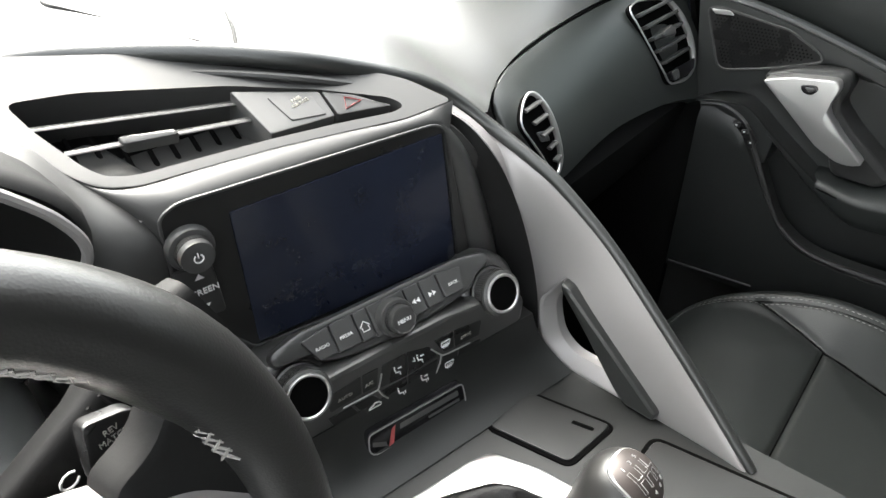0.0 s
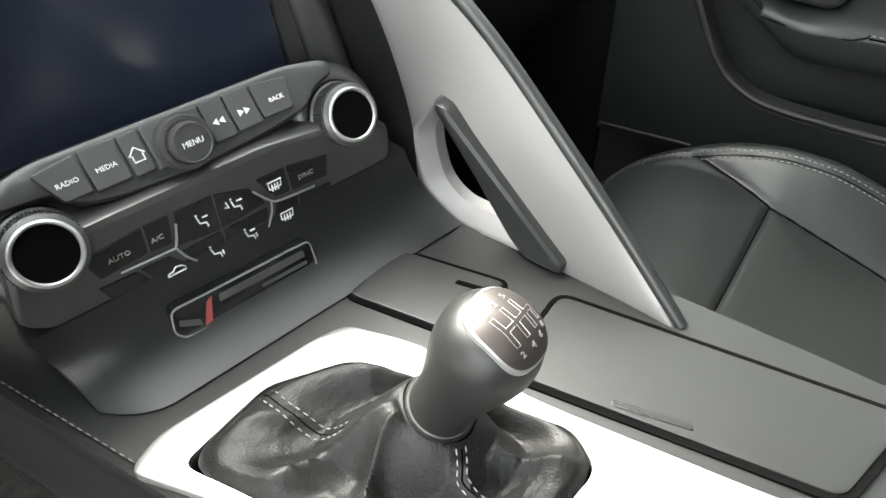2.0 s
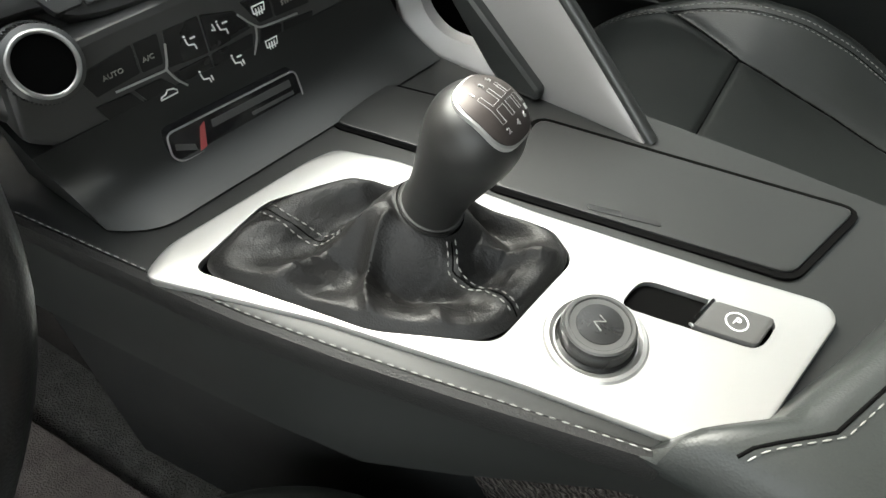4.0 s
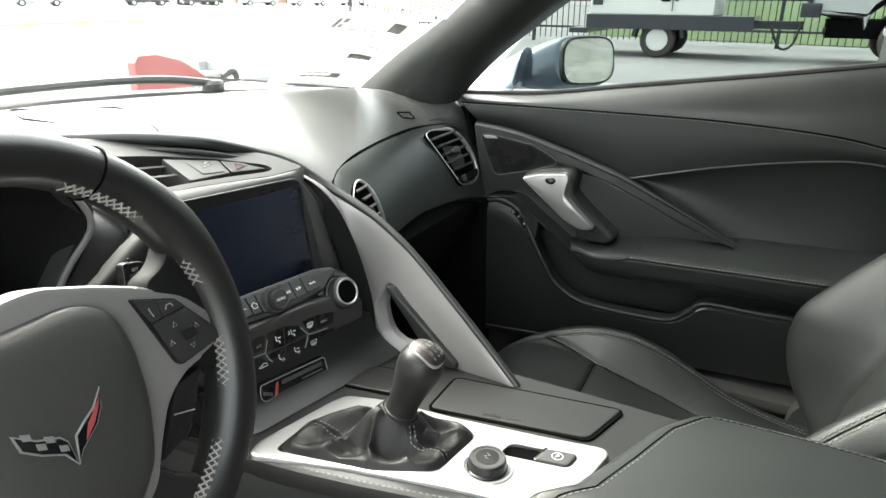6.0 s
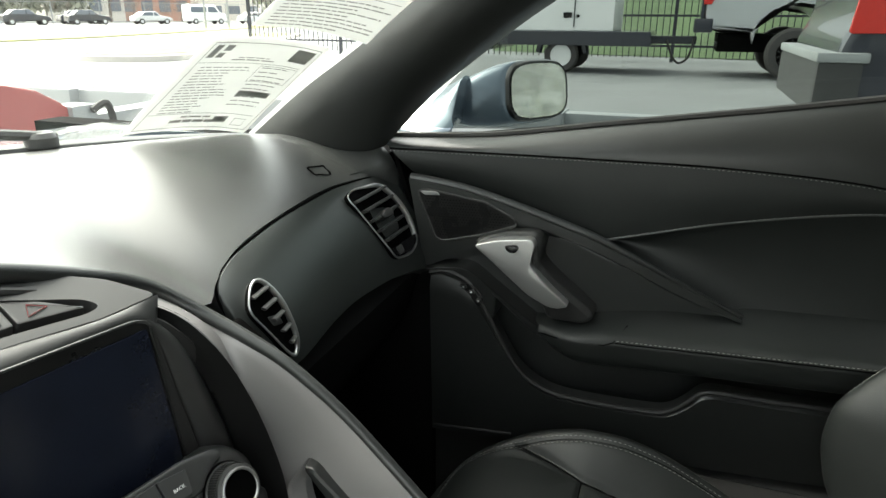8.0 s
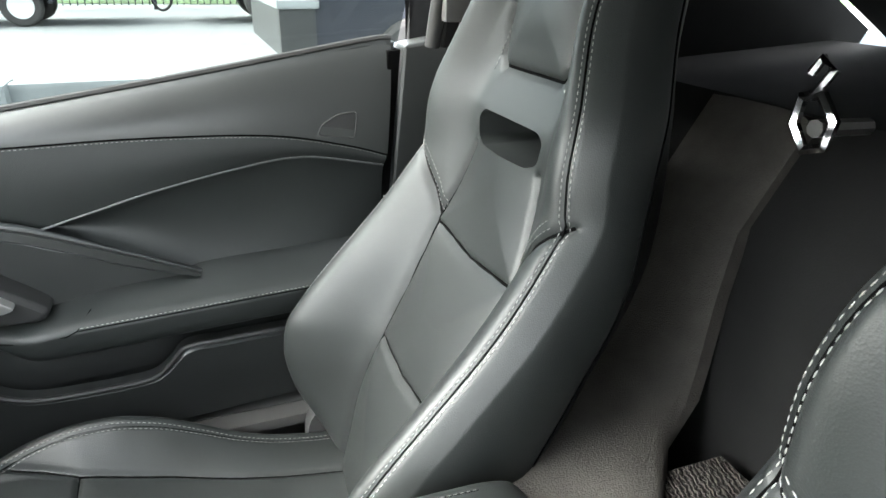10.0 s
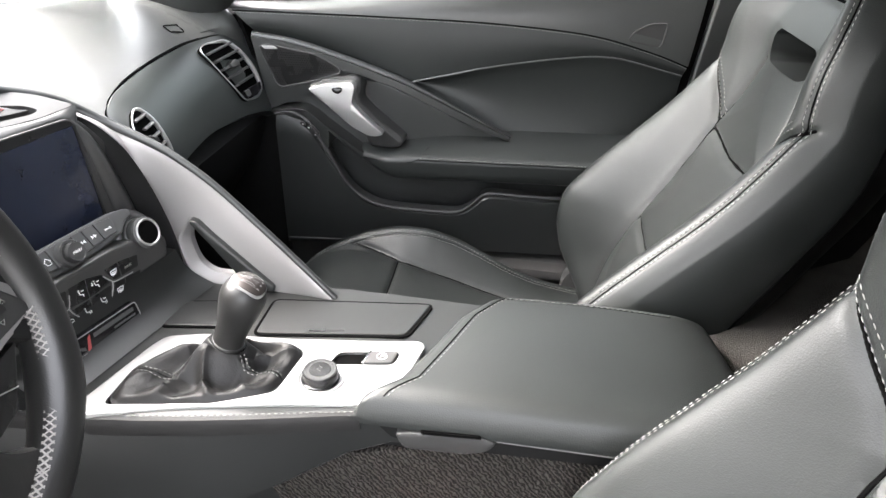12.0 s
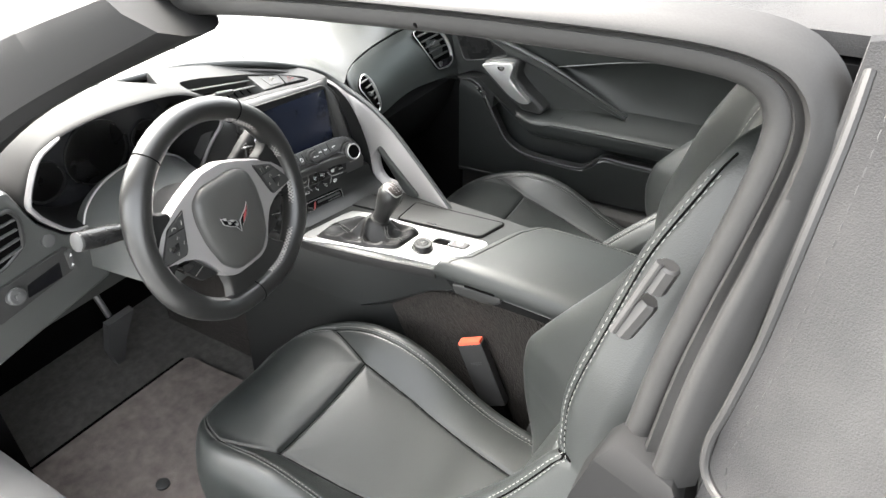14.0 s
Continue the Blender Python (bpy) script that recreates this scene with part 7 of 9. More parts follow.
for s in (1, -1):
    pd = part("rev_match_paddle", slab(rounded([(0.097 * s, 0.040), (0.102 * s, 0.060), (0.120 * s, 0.055), (0.125 * s, 0.044), (0.122 * s, 0.018), (0.098 * s, 0.018)], 0.004), FP, -0.004, 0.004, 0.002), SMOOTH, wh, "black rev match paddle")
    if s > 0:
        part("lettering", letters("REV\nMATCH", 0.0035, Matrix.Translation(FP(0.1100, 0.0500, 0.0042)) @ face_pose(None, WN)), PALE_INK, pd)
bm = loft([[(-0.285, 0.47, 0.136), (-0.265, 0.47, 0.136), (-0.265, 0.49, 0.136), (-0.285, 0.49, 0.136)], [(-0.30, 0.46, 0.20), (-0.25, 0.46, 0.20), (-0.25, 0.48, 0.20), (-0.30, 0.48, 0.20)], [(-0.31, 0.40, 0.32), (-0.24, 0.40, 0.32), (-0.24, 0.415, 0.325), (-0.31, 0.415, 0.325)]])
tube([(-0.275, 0.45, 0.30), (-0.275, 0.55, 0.50)], 0.008, 8, bm)
whole("clutch_pedal", bm, GREY, "dark ribbed pedal standing in the footwell", "pedal")
bm = slab(rounded([(-0.60, 0.358), (-0.18, 0.336), (-0.16, -0.02), (-0.60, -0.02)], 0.02), FZ(0.142), 0.0, 0.010, 0.004)
fm = whole("floor_mat", bm, MAT, "worn brown carpet mat on the driver's floor", "floor mat")
part("bound_edge", tube([(-0.585, 0.3575, 0.151), (-0.40, 0.348, 0.152), (-0.195, 0.337, 0.151)], 0.0035, 8), VOID, fm, "dark bound edge")
part("mat_clip", lathe([(0.014, 0), (0.014, 0.004), (0.009, 0.006), (0.0002, 0.006)], pose(-0.47, 0.09, 0.152), 24), PLASTIC, fm)

# ---- seats ----
def relief(P, lines, depth=0.006, width=0.005, puff=0.012, reach=0.05):
    """Rise of a padded cover over seams drawn as lines."""
    d = np.full(len(P), 9.0)
    for line in lines:
        d = np.minimum(d, near(P, line))
    return -depth * np.exp(-((d / width) ** 2)) + puff * (1 - np.exp(-d / reach)) - puff * 0.5


def seat(name, upright=0.0, skew=0.0):
    s = thing(name, (0, 0, 0), "black leather bucket seat with light grey double stitching", "seat", "car seats")
    # cushion: rows from front to rear, each a ring over the top and round the sides
    nb, na = 210, 190
    V, UV, top = [], [], []
    Y0, Y1 = 0.297, -0.298
    yy = np.linspace(Y1, Y0, 240)
    soft = np.hanning(25) / np.hanning(25).sum()
    mild = lambda p, q: np.convolve(np.pad(np.interp(yy, p, q), 12, mode="edge"), soft, mode="valid")
    z_in = mild([-0.30, -0.20, -0.10, 0.0, 0.067, 0.12, 0.18, 0.225, 0.258, 0.280, 0.297], [0.372, 0.378, 0.392, 0.411, 0.425, 0.430, 0.427, 0.416, 0.398, 0.374, 0.335])
    z_crest = mild([-0.30, -0.25, -0.19, -0.14, -0.09, -0.04, 0.02, 0.08, 0.14, 0.18, 0.22, 0.255, 0.297], [0.368, 0.374, 0.385, 0.402, 0.427, 0.450, 0.466, 0.466, 0.452, 0.438, 0.418, 0.396, 0.335])
    x_seam = mild([-0.30, -0.14, -0.05, 0.067, 0.138, 0.29], [0.072, 0.092, 0.108, 0.122, 0.146, 0.146])

    def wide(y):
        f = min((Y0 + 0.004 - y) / 0.215, 1.0)
        return 0.210 * (1 - (1 - f) ** 2.5) ** 0.5 * (1 - 0.09 * float(step(0.02, -0.28, y)))

    for i in range(nb):
        y = Y0 + (Y1 - Y0) * (i / (nb - 1)) ** 1.25
        w = wide(y)
        zi, zc, xs = (float(np.interp(y, yy, q)) for q in (z_in, z_crest, x_seam))
        xc = 0.85 * w
        xs = min(xs, 0.74 * w)
        for j in range(na):
            q = j / (na - 1) * 2 - 1
            a = np.clip(q * 1.22, -1, 1)
            side = max(0.0, abs(q * 1.22) - 1) / 0.22
            r = abs(a) * w
            rise = float(step(xs - 0.012, xc, r))
            edge = -0.042 * max(0.0, (r - xc) / (w - xc)) ** 2.0
            z = zi - 0.007 * (1 - min(1, r / xs) ** 2) + (zc - zi) * rise + edge
            x = w * a * (1 + 0.035 * math.sin(math.pi * min(1, side)))
            if side > 0:
                z = z * (1 - side) + 0.26 * side
            V.append((x, y, z))
            UV.append((a * w, y))
            top.append(side == 0)
    V, UV, top = np.array(V), np.array(UV), np.array(top)

    def ring_line(k):
        """A line round the cushion at the fraction k of its half width."""
        pts = [(-wide(y) * k, y) for y in np.linspace(Y1 + 0.002, 0.247, 46)]
        x0, y0 = pts[-1]
        arc = [(-x0 * t, y0 + 0.020 * (1 - t * t)) for t in np.linspace(-1, 1, 18)[1:-1]]
        return pts + arc + [(-x, y) for x, y in pts[::-1]]

    seam = ring_line(0.790)
    ins = [[(e * 0.122, 0.067), (e * 0.108, -0.05), (e * 0.092, -0.14), (e * 0.072, -0.29)] for e in (1, -1)]
    ins += [[(e * 0.122, 0.067), (e * 0.146, 0.128), (e * 0.160, 0.168)] for e in (1, -1)]
    cross = [[(-0.122, 0.069), (0.122, 0.069)]]
    V[:, 2] += (relief(UV, ins + cross, 0.0045, 0.0035, 0.007, 0.03) + relief(UV, [seam], 0.0018, 0.003, 0.0015, 0.02)) * top
    me = grid_mesh("cushion", V, nb, na, wrap=True)
    part_mesh("cushion", me, LEATHER, s, "black leather seat cushion with raised bolsters", sharp=80)
    G = V.reshape(nb, na, 3)

    def on_top(x, y, lift=0.0012):
        i = min(max((max(0.0, (Y0 - y) / (Y0 - Y1))) ** 0.8 * (nb - 1), 0), nb - 1.001)
        i0, f = int(i), i - int(i)
        zs = []
        for r in (i0, i0 + 1):
            row = G[r][top.reshape(nb, na)[r]]
            zs.append(np.interp(x, row[:, 0], row[:, 2]))
        return np.array((x, y, zs[0] * (1 - f) + zs[1] * f + lift))

    for line in ins + cross + [seam]:
        part("seam", tube([on_top(x, y, -0.0003) for x, y in even(line, 70)], 0.0016 if line is not seam else 0.0009, 6), VOID, s)
    for k in (0.772, 0.810):
        part("stitching", stitch([[on_top(x, y, 0.0006) for x, y in ring_line(k)]], 0.0042, 0.0028, 0.00058), THREAD, s, "light grey thread")
    # backrest: rows upwards
    Z0, Z1 = 0.345, 1.180
    nb, na = 260, 200
    V, UV, fr = [], [], []

    def half(z):
        return np.interp(z, [0.345, 0.40, 0.46, 0.55, 0.64, 0.72, 0.78, 0.84, 0.90, 0.94, 0.97, 1.02, 1.08, 1.13, 1.16, 1.18], [0.175, 0.205, 0.226, 0.238, 0.240, 0.238, 0.231, 0.221, 0.215, 0.207, 0.192, 0.166, 0.148, 0.130, 0.10, 0.06])

    def base_y(z):
        return np.interp(z, [0.345, 0.45, 0.57, 0.66, 0.746, 0.80, 0.85, 0.90, 0.96, 1.06, 1.18], [-0.280, -0.318, -0.362, -0.408, -0.455, -0.477, -0.492, -0.503, -0.525, -0.560, -0.610])

    def bolster(z):
        return np.interp(z, [0.345, 0.40, 0.45, 0.51, 0.565, 0.613, 0.66, 0.712, 0.77, 0.835, 0.90, 1.04, 1.13, 1.18], [-0.020, 0.028, 0.072, 0.106, 0.120, 0.108, 0.090, 0.070, 0.052, 0.036, 0.040, 0.045, 0.030, 0.0])

    ker = np.hanning(21) / np.hanning(21).sum()
    zz = Z0 + (Z1 - Z0) * np.arange(nb) / (nb - 1)
    smooth = lambda f: np.convolve(np.pad(f(zz), 10, mode="edge"), ker, mode="valid")
    HW, BY, BO = smooth(half), smooth(base_y), smooth(bolster)
    for i in range(nb):
        z, w, by, bo = float(zz[i]), float(HW[i]), float(BY[i]), float(BO[i])
        for j in range(na):
            q = j / na
            if q < 0.64:
                a = (q / 0.64) * 2 - 1
                a = math.copysign(1 - (1 - abs(a)) ** 1.15, a)
                bol = bo * float(step(0.44, 0.86, abs(a)))
                rnd_ = -0.045 * max(0, (abs(a) - 0.84) / 0.16) ** 2.2
                lum = 0.014 * math.exp(-(((z - 0.50) / 0.09) ** 2)) * (1 - a * a)
                head = 0.018 * math.exp(-(((z - 1.05) / 0.06) ** 2)) * max(0, 1 - (a / 0.6) ** 4)
                capz = -0.05 * max(0.0, (z - 1.13) / 0.05) ** 2
                lean = upright * max(0.0, z - 0.5) * (0.25 + 0.75 * float(step(0.10, 0.48, abs(a))))
                V.append((w * a, by + bol + rnd_ + lum + head + capz + lean, z))
                UV.append((w * a, z))
                fr.append(True)
            else:
                t = (q - 0.64) / 0.36
                a = 1 - 2 * t
                e = 1 - abs(a) ** 5
                dp = 0.105 * (1 - 0.45 * float(step(0.82, 1.0, z)))
                V.append((w * a, by + upright * max(0.0, z - 0.5) * (1 - 0.6 * e) - 0.045 * min(1, (bo + 0.05) / 0.1) - dp * e, z))
                UV.append((9, z))
                fr.append(False)
    V, UV, fr = np.array(V), np.array(UV), np.array(fr)
    V[:, 1] += skew * (np.maximum(V[:, 0], 0) - 0.2 * np.minimum(V[:, 0], 0)) / 0.2 * np.clip((V[:, 2] - 0.6) / 0.25, 0, 1)
    lines = []
    for e in (1, -1):
        lines.append([(e * 0.100, 0.36), (e * 0.108, 0.48), (e * 0.108, 0.57), (e * 0.113, 0.66), (e * 0.119, 0.746), (e * 0.088, 0.855)])
        lines.append([(e * 0.119, 0.746), (e * 0.140, 0.778), (e * 0.170, 0.812), (e * 0.205, 0.842)])
        lines.append([(e * 0.108, 0.571), (0, 0.566)])
        lines.append([(e * 0.116, 0.735), (0, 0.728)])
    lines.append([(-0.085, 1.03), (-0.082, 0.972), (-0.070, 0.957), (0.070, 0.957), (0.082, 0.972), (0.085, 1.03)])
    edge_l = [[(e * float(np.interp(z, zz, HW)) * 0.90, z) for z in np.linspace(0.38, 1.13, 60)] for e in (1, -1)]
    V[:, 1] += (relief(UV, lines, 0.006, 0.0045, 0.012, 0.045) + relief(UV, edge_l, 0.003, 0.003, 0.003, 0.02)) * fr
    me = grid_mesh("backrest", V, nb, na, wrap=True)
    back = part_mesh("backrest", me, LEATHER, s, "black leather backrest with deep side bolsters", sharp=80)
    # shade on the leather's sides and rear is painted as near-black faces
    me.materials.append(SHADED_BACK)
    for p in me.polygons:
        js = [v % na for v in p.vertices]
        if min(js) >= 0.64 * na + 2 and max(js) <= na - 2:
            p.material_index = 1
    GB = V.reshape(nb, na, 3)

    def on_back(x, z, lift=0.0014):
        i = min(max((z - Z0) / (Z1 - Z0) * (nb - 1), 0), nb - 1.001)
        i0, f = int(i), i - int(i)
        ys = []
        for r in (i0, i0 + 1):
            row = GB[r][fr.reshape(nb, na)[r]]
            ys.append(np.interp(x, row[:, 0], row[:, 1]))
        return np.array((x, ys[0] * (1 - f) + ys[1] * f + lift, z))

    for line in lines + edge_l:
        part("seam", tube([on_back(x, z, 0.0) for x, z in even(line, 70)], 0.0022 if line in lines else 0.0012, 6), VOID, s)
    rows = []
    for e in (1, -1):
        for k in (0.888, 0.922):
            rows.append([on_back(e * float(np.interp(z, zz, HW)) * k, z) for z in np.linspace(0.40, 1.12, 70)])
        for o in (0.005, 0.012):
            rows.append([on_back(x - e * o * 0.6, z + o) for x, z in crom([(e * 0.119, 0.748), (e * 0.140, 0.780), (e * 0.168, 0.812), (e * 0.198, 0.838)], 4)])
    for k in (int(0.64 * na) + 2, na - 2):
        part("side_seam", tube([GB[i][k] for i in range(20, 236, 6)], 0.0018, 6), VOID, s)
    for e in (1, -1):
        rows.append([on_back(x, z) for x, z in crom([(e * 0.090, 0.950), (e * 0.086, 1.0), (e * 0.078, 1.06), (e * 0.066, 1.13)], 8)])
    for row in rows:
        part("stitching", stitch([row], 0.0042, 0.0028, 0.00058), THREAD, s, "light grey thread")
    hole = rounded([(-0.072, 0.904), (0.072, 0.904), (0.086, 0.894), (0.080, 0.868), (0.060, 0.860), (-0.060, 0.860), (-0.080, 0.868), (-0.086, 0.894)], 0.008)
    bm = bmesh.new()
    lo, hi = [bm.verts.new((x, -0.80, z)) for x, z in hole], [bm.verts.new((x, -0.30, z)) for x, z in hole]
    m = len(lo)
    for i in range(m):
        bm.faces.new((lo[i], lo[(i + 1) % m], hi[(i + 1) % m], hi[i]))
    bm.faces.new(lo[::-1])
    bm.faces.new(hi)
    cut(back, bm)
    part("seat_base", slab(rounded([(-0.20, 0.18), (0.20, 0.18), (0.19, -0.30), (-0.19, -0.30)], 0.03), FZ(0.14), 0.0, 0.16, 0.01), PLASTIC, s)
    for e in (1, -1):
        part("hinge_cover", slab(rounded([(-0.33, 0.28), (-0.245, 0.29), (-0.255, 0.39), (-0.29, 0.42), (-0.33, 0.40)][::e], 0.02), lambda u, v, d=0.0, e=e: Vector((e * (0.200 + d), u, v)), -0.02, 0.018, 0.006), GREY, s, "grey plastic recliner cover")
    return s


SEAT_Y = -0.30
driver_seat = seat("car_seat", 0.125, 0.022)
passenger_seat = seat("car_seat")
passenger_seat.location = (0.425, SEAT_Y, 0.0)
driver_seat.location = (-0.305, SEAT_Y, 0.0)
# buckle and belts
bk = thing("seat_belt_buckle", (-0.06, -0.46, 0.40), "black seat belt buckle with a red release button", "buckle")
BQ = Matrix.Translation((-0.066, -0.430, 0.398)) @ pose(0, 0, 0, -24, 4, 8)
bm = box((-0.011, -0.026, -0.075), (0.011, 0.026, 0.074), 0.005)
bm.transform(BQ)
part("buckle_body", bm, PLASTIC, bk)
bm = box((-0.0095, -0.023, 0.064), (0.0095, 0.023, 0.0795), 0.003)
bm.transform(BQ)
part("release_button", bm, BUCKLE_RED, bk, "red release button")
bm = box((-0.012, -0.022, -0.26), (0.006, 0.022, -0.08), 0.004)
bm.transform(BQ)
part("stalk", bm, VOID, bk)
bm = letters("PRESS", 0.009, BQ @ Matrix.Translation((-0.0113, 0.0, 0.03)) @ pose(0, 0, 0, 90, 0, -90))
part("lettering", bm, GREY, bk)
for s, x in ((1, -0.52), (-1, 0.63)):
    sb_ = thing("seat_belt", (x, -0.85, 0.4), "black woven seat belt hanging beside the seat", "seat belt")
    ln = crom([(x, -0.83, 1.04), (x + 0.01 * s, -0.86, 0.85), (x + 0.012 * s, -0.88, 0.6), (x, -0.88, 0.35)], 5)
    part("webbing", loft([[p + np.array(q) for q in ((-0.001, -0.022, 0), (0.001, -0.022, 0), (0.001, 0.022, 0), (-0.001, 0.022, 0))] for p in ln]), BELT, sb_)
    if s > 0:
        gd = bmesh.new()
        for a, b in (((-0.51, -0.7484, 1.0091), (-0.51, -0.7621, 1.0471)), ((-0.51, -0.7629, 1.0567), (-0.51, -0.7697, 1.0813))):
            a, b = np.array(a), np.array(b)
            tube([a, a * 0.93 + b * 0.07, a * 0.07 + b * 0.93, b], [0.0065, 0.0085, 0.0085, 0.0065], 8, gd)
        tube([np.array((-0.51, -0.7484, 1.0091)) + np.array((-0.006, 0.006, 0.004)), np.array((-0.51, -0.7697, 1.0813)) + np.array((-0.006, 0.006, 0.004))], 0.0030, 8, gd)
    else:
        gd = box((x - 0.012, -0.86, 1.00), (x + 0.014, -0.79, 1.035), 0.008)
    part("belt_guide", gd, GUIDE, sb_, "grey plastic belt guide")
lt = thing("top_latch", (0.245, -1.0, 0.93), "silver metal latch at the rear of the cabin", "latch")
part("hook", tube([(0.232, -1.0, 0.985), (0.222, -1.0, 1.000), (0.208, -1.0, 0.990), (0.222, -1.0, 0.968), (0.236, -1.0, 0.962)], 0.005, 6), CHROME, lt)
part("loop", tube([(0.236, -1.0, 0.962), (0.240, -1.0, 0.935), (0.222, -1.0, 0.912), (0.200, -1.0, 0.920), (0.196, -1.0, 0.945), (0.214, -1.0, 0.966)], 0.006, 6, closed=True), CHROME, lt)
part("pin", tube([(0.215, -1.0, 0.935), (0.222, -1.08, 0.93)], 0.009, 8), GREY, lt)

lt.location.x -= 0.045

# ---- windshield stickers ----
WS_GRID = np.array([[a * (1 - t) + b * t + np.array((0, 0.02, 0.03)) * math.sin(math.pi * t) for a, b in zip(wa, wb)] for t in np.linspace(0, 1, 80)])


def ws_point(x, y):
    """A place just inside the windshield above the plan place (x, y)."""
    yy = np.array([np.interp(x, r[:, 0], r[:, 1]) for r in WS_GRID[::4]])
    zz = np.array([np.interp(x, r[:, 0], r[:, 2]) for r in WS_GRID[::4]])
    k = np.argsort(yy)
    return Vector((x, y, float(np.interp(y, yy[k], zz[k])) - 0.006))


def sheet_on_ws(corner, nu=10, nv=10):
    """Maps the unit square onto the windshield through four plan corners."""
    c = np.array(corner, float)

    def at(u, v, d=0.0):
        p = c[0] * (1 - u) * (1 - v) + c[1] * u * (1 - v) + c[2] * u * v + c[3] * (1 - u) * v
        q = ws_point(p[0], p[1])
        return q - Vector((0, 0.46, 0.88)) * d
    return at


def sticker(corner, rows, boxes, words, name, label):
    """A sheet with rows of text bars, boxes and words printed on its far face, so that they read backwards."""
    at = sheet_on_ws(corner)
    n = 12
    bm = bmesh.new()
    up = [[bm.verts.new(at(i / n, j / n)) for i in range(n + 1)] for j in range(n + 1)]
    low = [[bm.verts.new(at(i / n, j / n, 0.0008)) for i in range(n + 1)] for j in range(n + 1)]
    for j in range(n):
        for i in range(n):
            bm.faces.new((up[j][i], up[j][i + 1], up[j + 1][i + 1], up[j + 1][i]))
            bm.faces.new((low[j][i], low[j + 1][i], low[j + 1][i + 1], low[j][i + 1]))
    st = whole(name, bm, PAPER, label, "sticker")

    def bar(bm, u0, v0, u1, v1):
        k = max(1, int((u1 - u0) * 12))
        tv = [bm.verts.new(at(u0 + (u1 - u0) * i / k, v1, 0.0022)) for i in range(k + 1)]
        bv = [bm.verts.new(at(u0 + (u1 - u0) * i / k, v0, 0.0022)) for i in range(k + 1)]
        for i in range(k):
            bm.faces.new((bv[i], bv[i + 1], tv[i + 1], tv[i]))

    for v, h, u, end, word in rows:
        bm = bmesh.new()
        while u < end:
            w = rnd.uniform(0.5, 1.5) * word
            bar(bm, u, v, min(u + w, end), v + h)
            u += w + 0.012
        part("text_line", bm, PRINT, st)
    for u0, v0, u1, v1, t in boxes:
        bm = bmesh.new()
        if t:
            for q in ((u0, v0, u1, v0 + t), (u0, v1 - t, u1, v1), (u0, v0, u0 + t * 0.8, v1), (u1 - t * 0.8, v0, u1, v1)):
                bar(bm, *q)
        else:
            bar(bm, u0, v0, u1, v1)
        part("printed_box", bm, PRINT, st)
    for text, u, v, size in words:
        bm = letters(text, size, Matrix.Identity(4), 0.0)
        for q in bm.verts:
            q.co = at(u - q.co.x, v + q.co.y * 0.75, 0.0024)
        part("lettering", bm, PRINT, st)
    return st


rnd = random.Random(4)
rows = [(0.215 + 0.030 * k, 0.009, 0.12, rnd.uniform(0.34, 0.55), 0.06) for k in range(17)] + [(0.30 + 0.045 * k, 0.009, 0.62, 0.62 + rnd.uniform(0.16, 0.29), 0.07) for k in range(10)] + [(0.775, 0.012, 0.30, 0.66, 0.08), (0.80, 0.009, 0.34, 0.60, 0.06), (0.10, 0.030, 0.28, 0.62, 0.07), (0.155, 0.018, 0.34, 0.58, 0.07)]
boxes = [(0.04, 0.04, 0.96, 0.96, 0.007), (0.07, 0.20, 0.93, 0.205, 0.0), (0.07, 0.745, 0.93, 0.75, 0.0), (0.59, 0.56, 0.93, 0.73, 0.005), (0.76, 0.80, 0.93, 0.93, 0.0), (0.08, 0.80, 0.13, 0.93, 0.0), (0.15, 0.80, 0.20, 0.85, 0.0), (0.16, 0.87, 0.22, 0.93, 0.0), (0.62, 0.40, 0.90, 0.46, 0.0), (0.62, 0.10, 0.74, 0.17, 0.0), (0.80, 0.08, 0.90, 0.16, 0.005)]
price = sticker([(0.445, 0.393), (0.624, 0.330), (0.581, 0.149), (0.410, 0.200)], rows, boxes, [], "window_sticker", "white price sheet taped inside the windshield")
rows = []
for k in range(36):
    if k not in (9, 10, 18, 19, 27):
        rows.append((0.03 + 0.0265 * k, 0.008, 0.06, rnd.uniform(0.62, 0.95), 0.08))
boxes = [(0.05, 0.285, 0.95, 0.289, 0.0), (0.05, 0.52, 0.95, 0.524, 0.0), (0.05, 0.76, 0.95, 0.764, 0.0)]
sticker([(0.436, 0.168), (0.617, 0.112), (0.500, -0.14), (0.345, -0.05)], rows, boxes, [("DEALER WARRANTY", 0.55, 0.535, 0.085)], "window_sticker", "white warranty sheet stuck inside the windshield")
# rear-view mirror
rv = thing("rear_view_mirror", (0.155, -0.05, 1.12), "black rear-view mirror hanging from the windshield header", "mirror")
RV = Matrix.Translation((0.122, -0.055, 1.112)) @ pose(0, 0, 0, 0, 0, -28)
oval = lambda w, h, k, y: [RV @ Vector((w * k * math.copysign(abs(math.cos(a)) ** 0.6, math.cos(a)), y, h * k * math.copysign(abs(math.sin(a)) ** 0.7, math.sin(a)))) for a in np.linspace(0, 2 * math.pi, 32, endpoint=False)]
part("housing", loft([oval(0.130, 0.036, k, y) for y, k in ((-0.01, 0.97), (0.0, 1.0), (0.015, 0.95), (0.03, 0.7))]), SMOOTH, rv)
part("mirror_pane", loft([oval(0.124, 0.032, k, -0.0115) for k in (1.0, 0.001)]), MIRROR, rv)
part("mirror_stem", tube([RV @ Vector((0, 0.02, 0.01)), (0.12, 0.03, 1.14)], 0.010, 8), SMOOTH, rv)
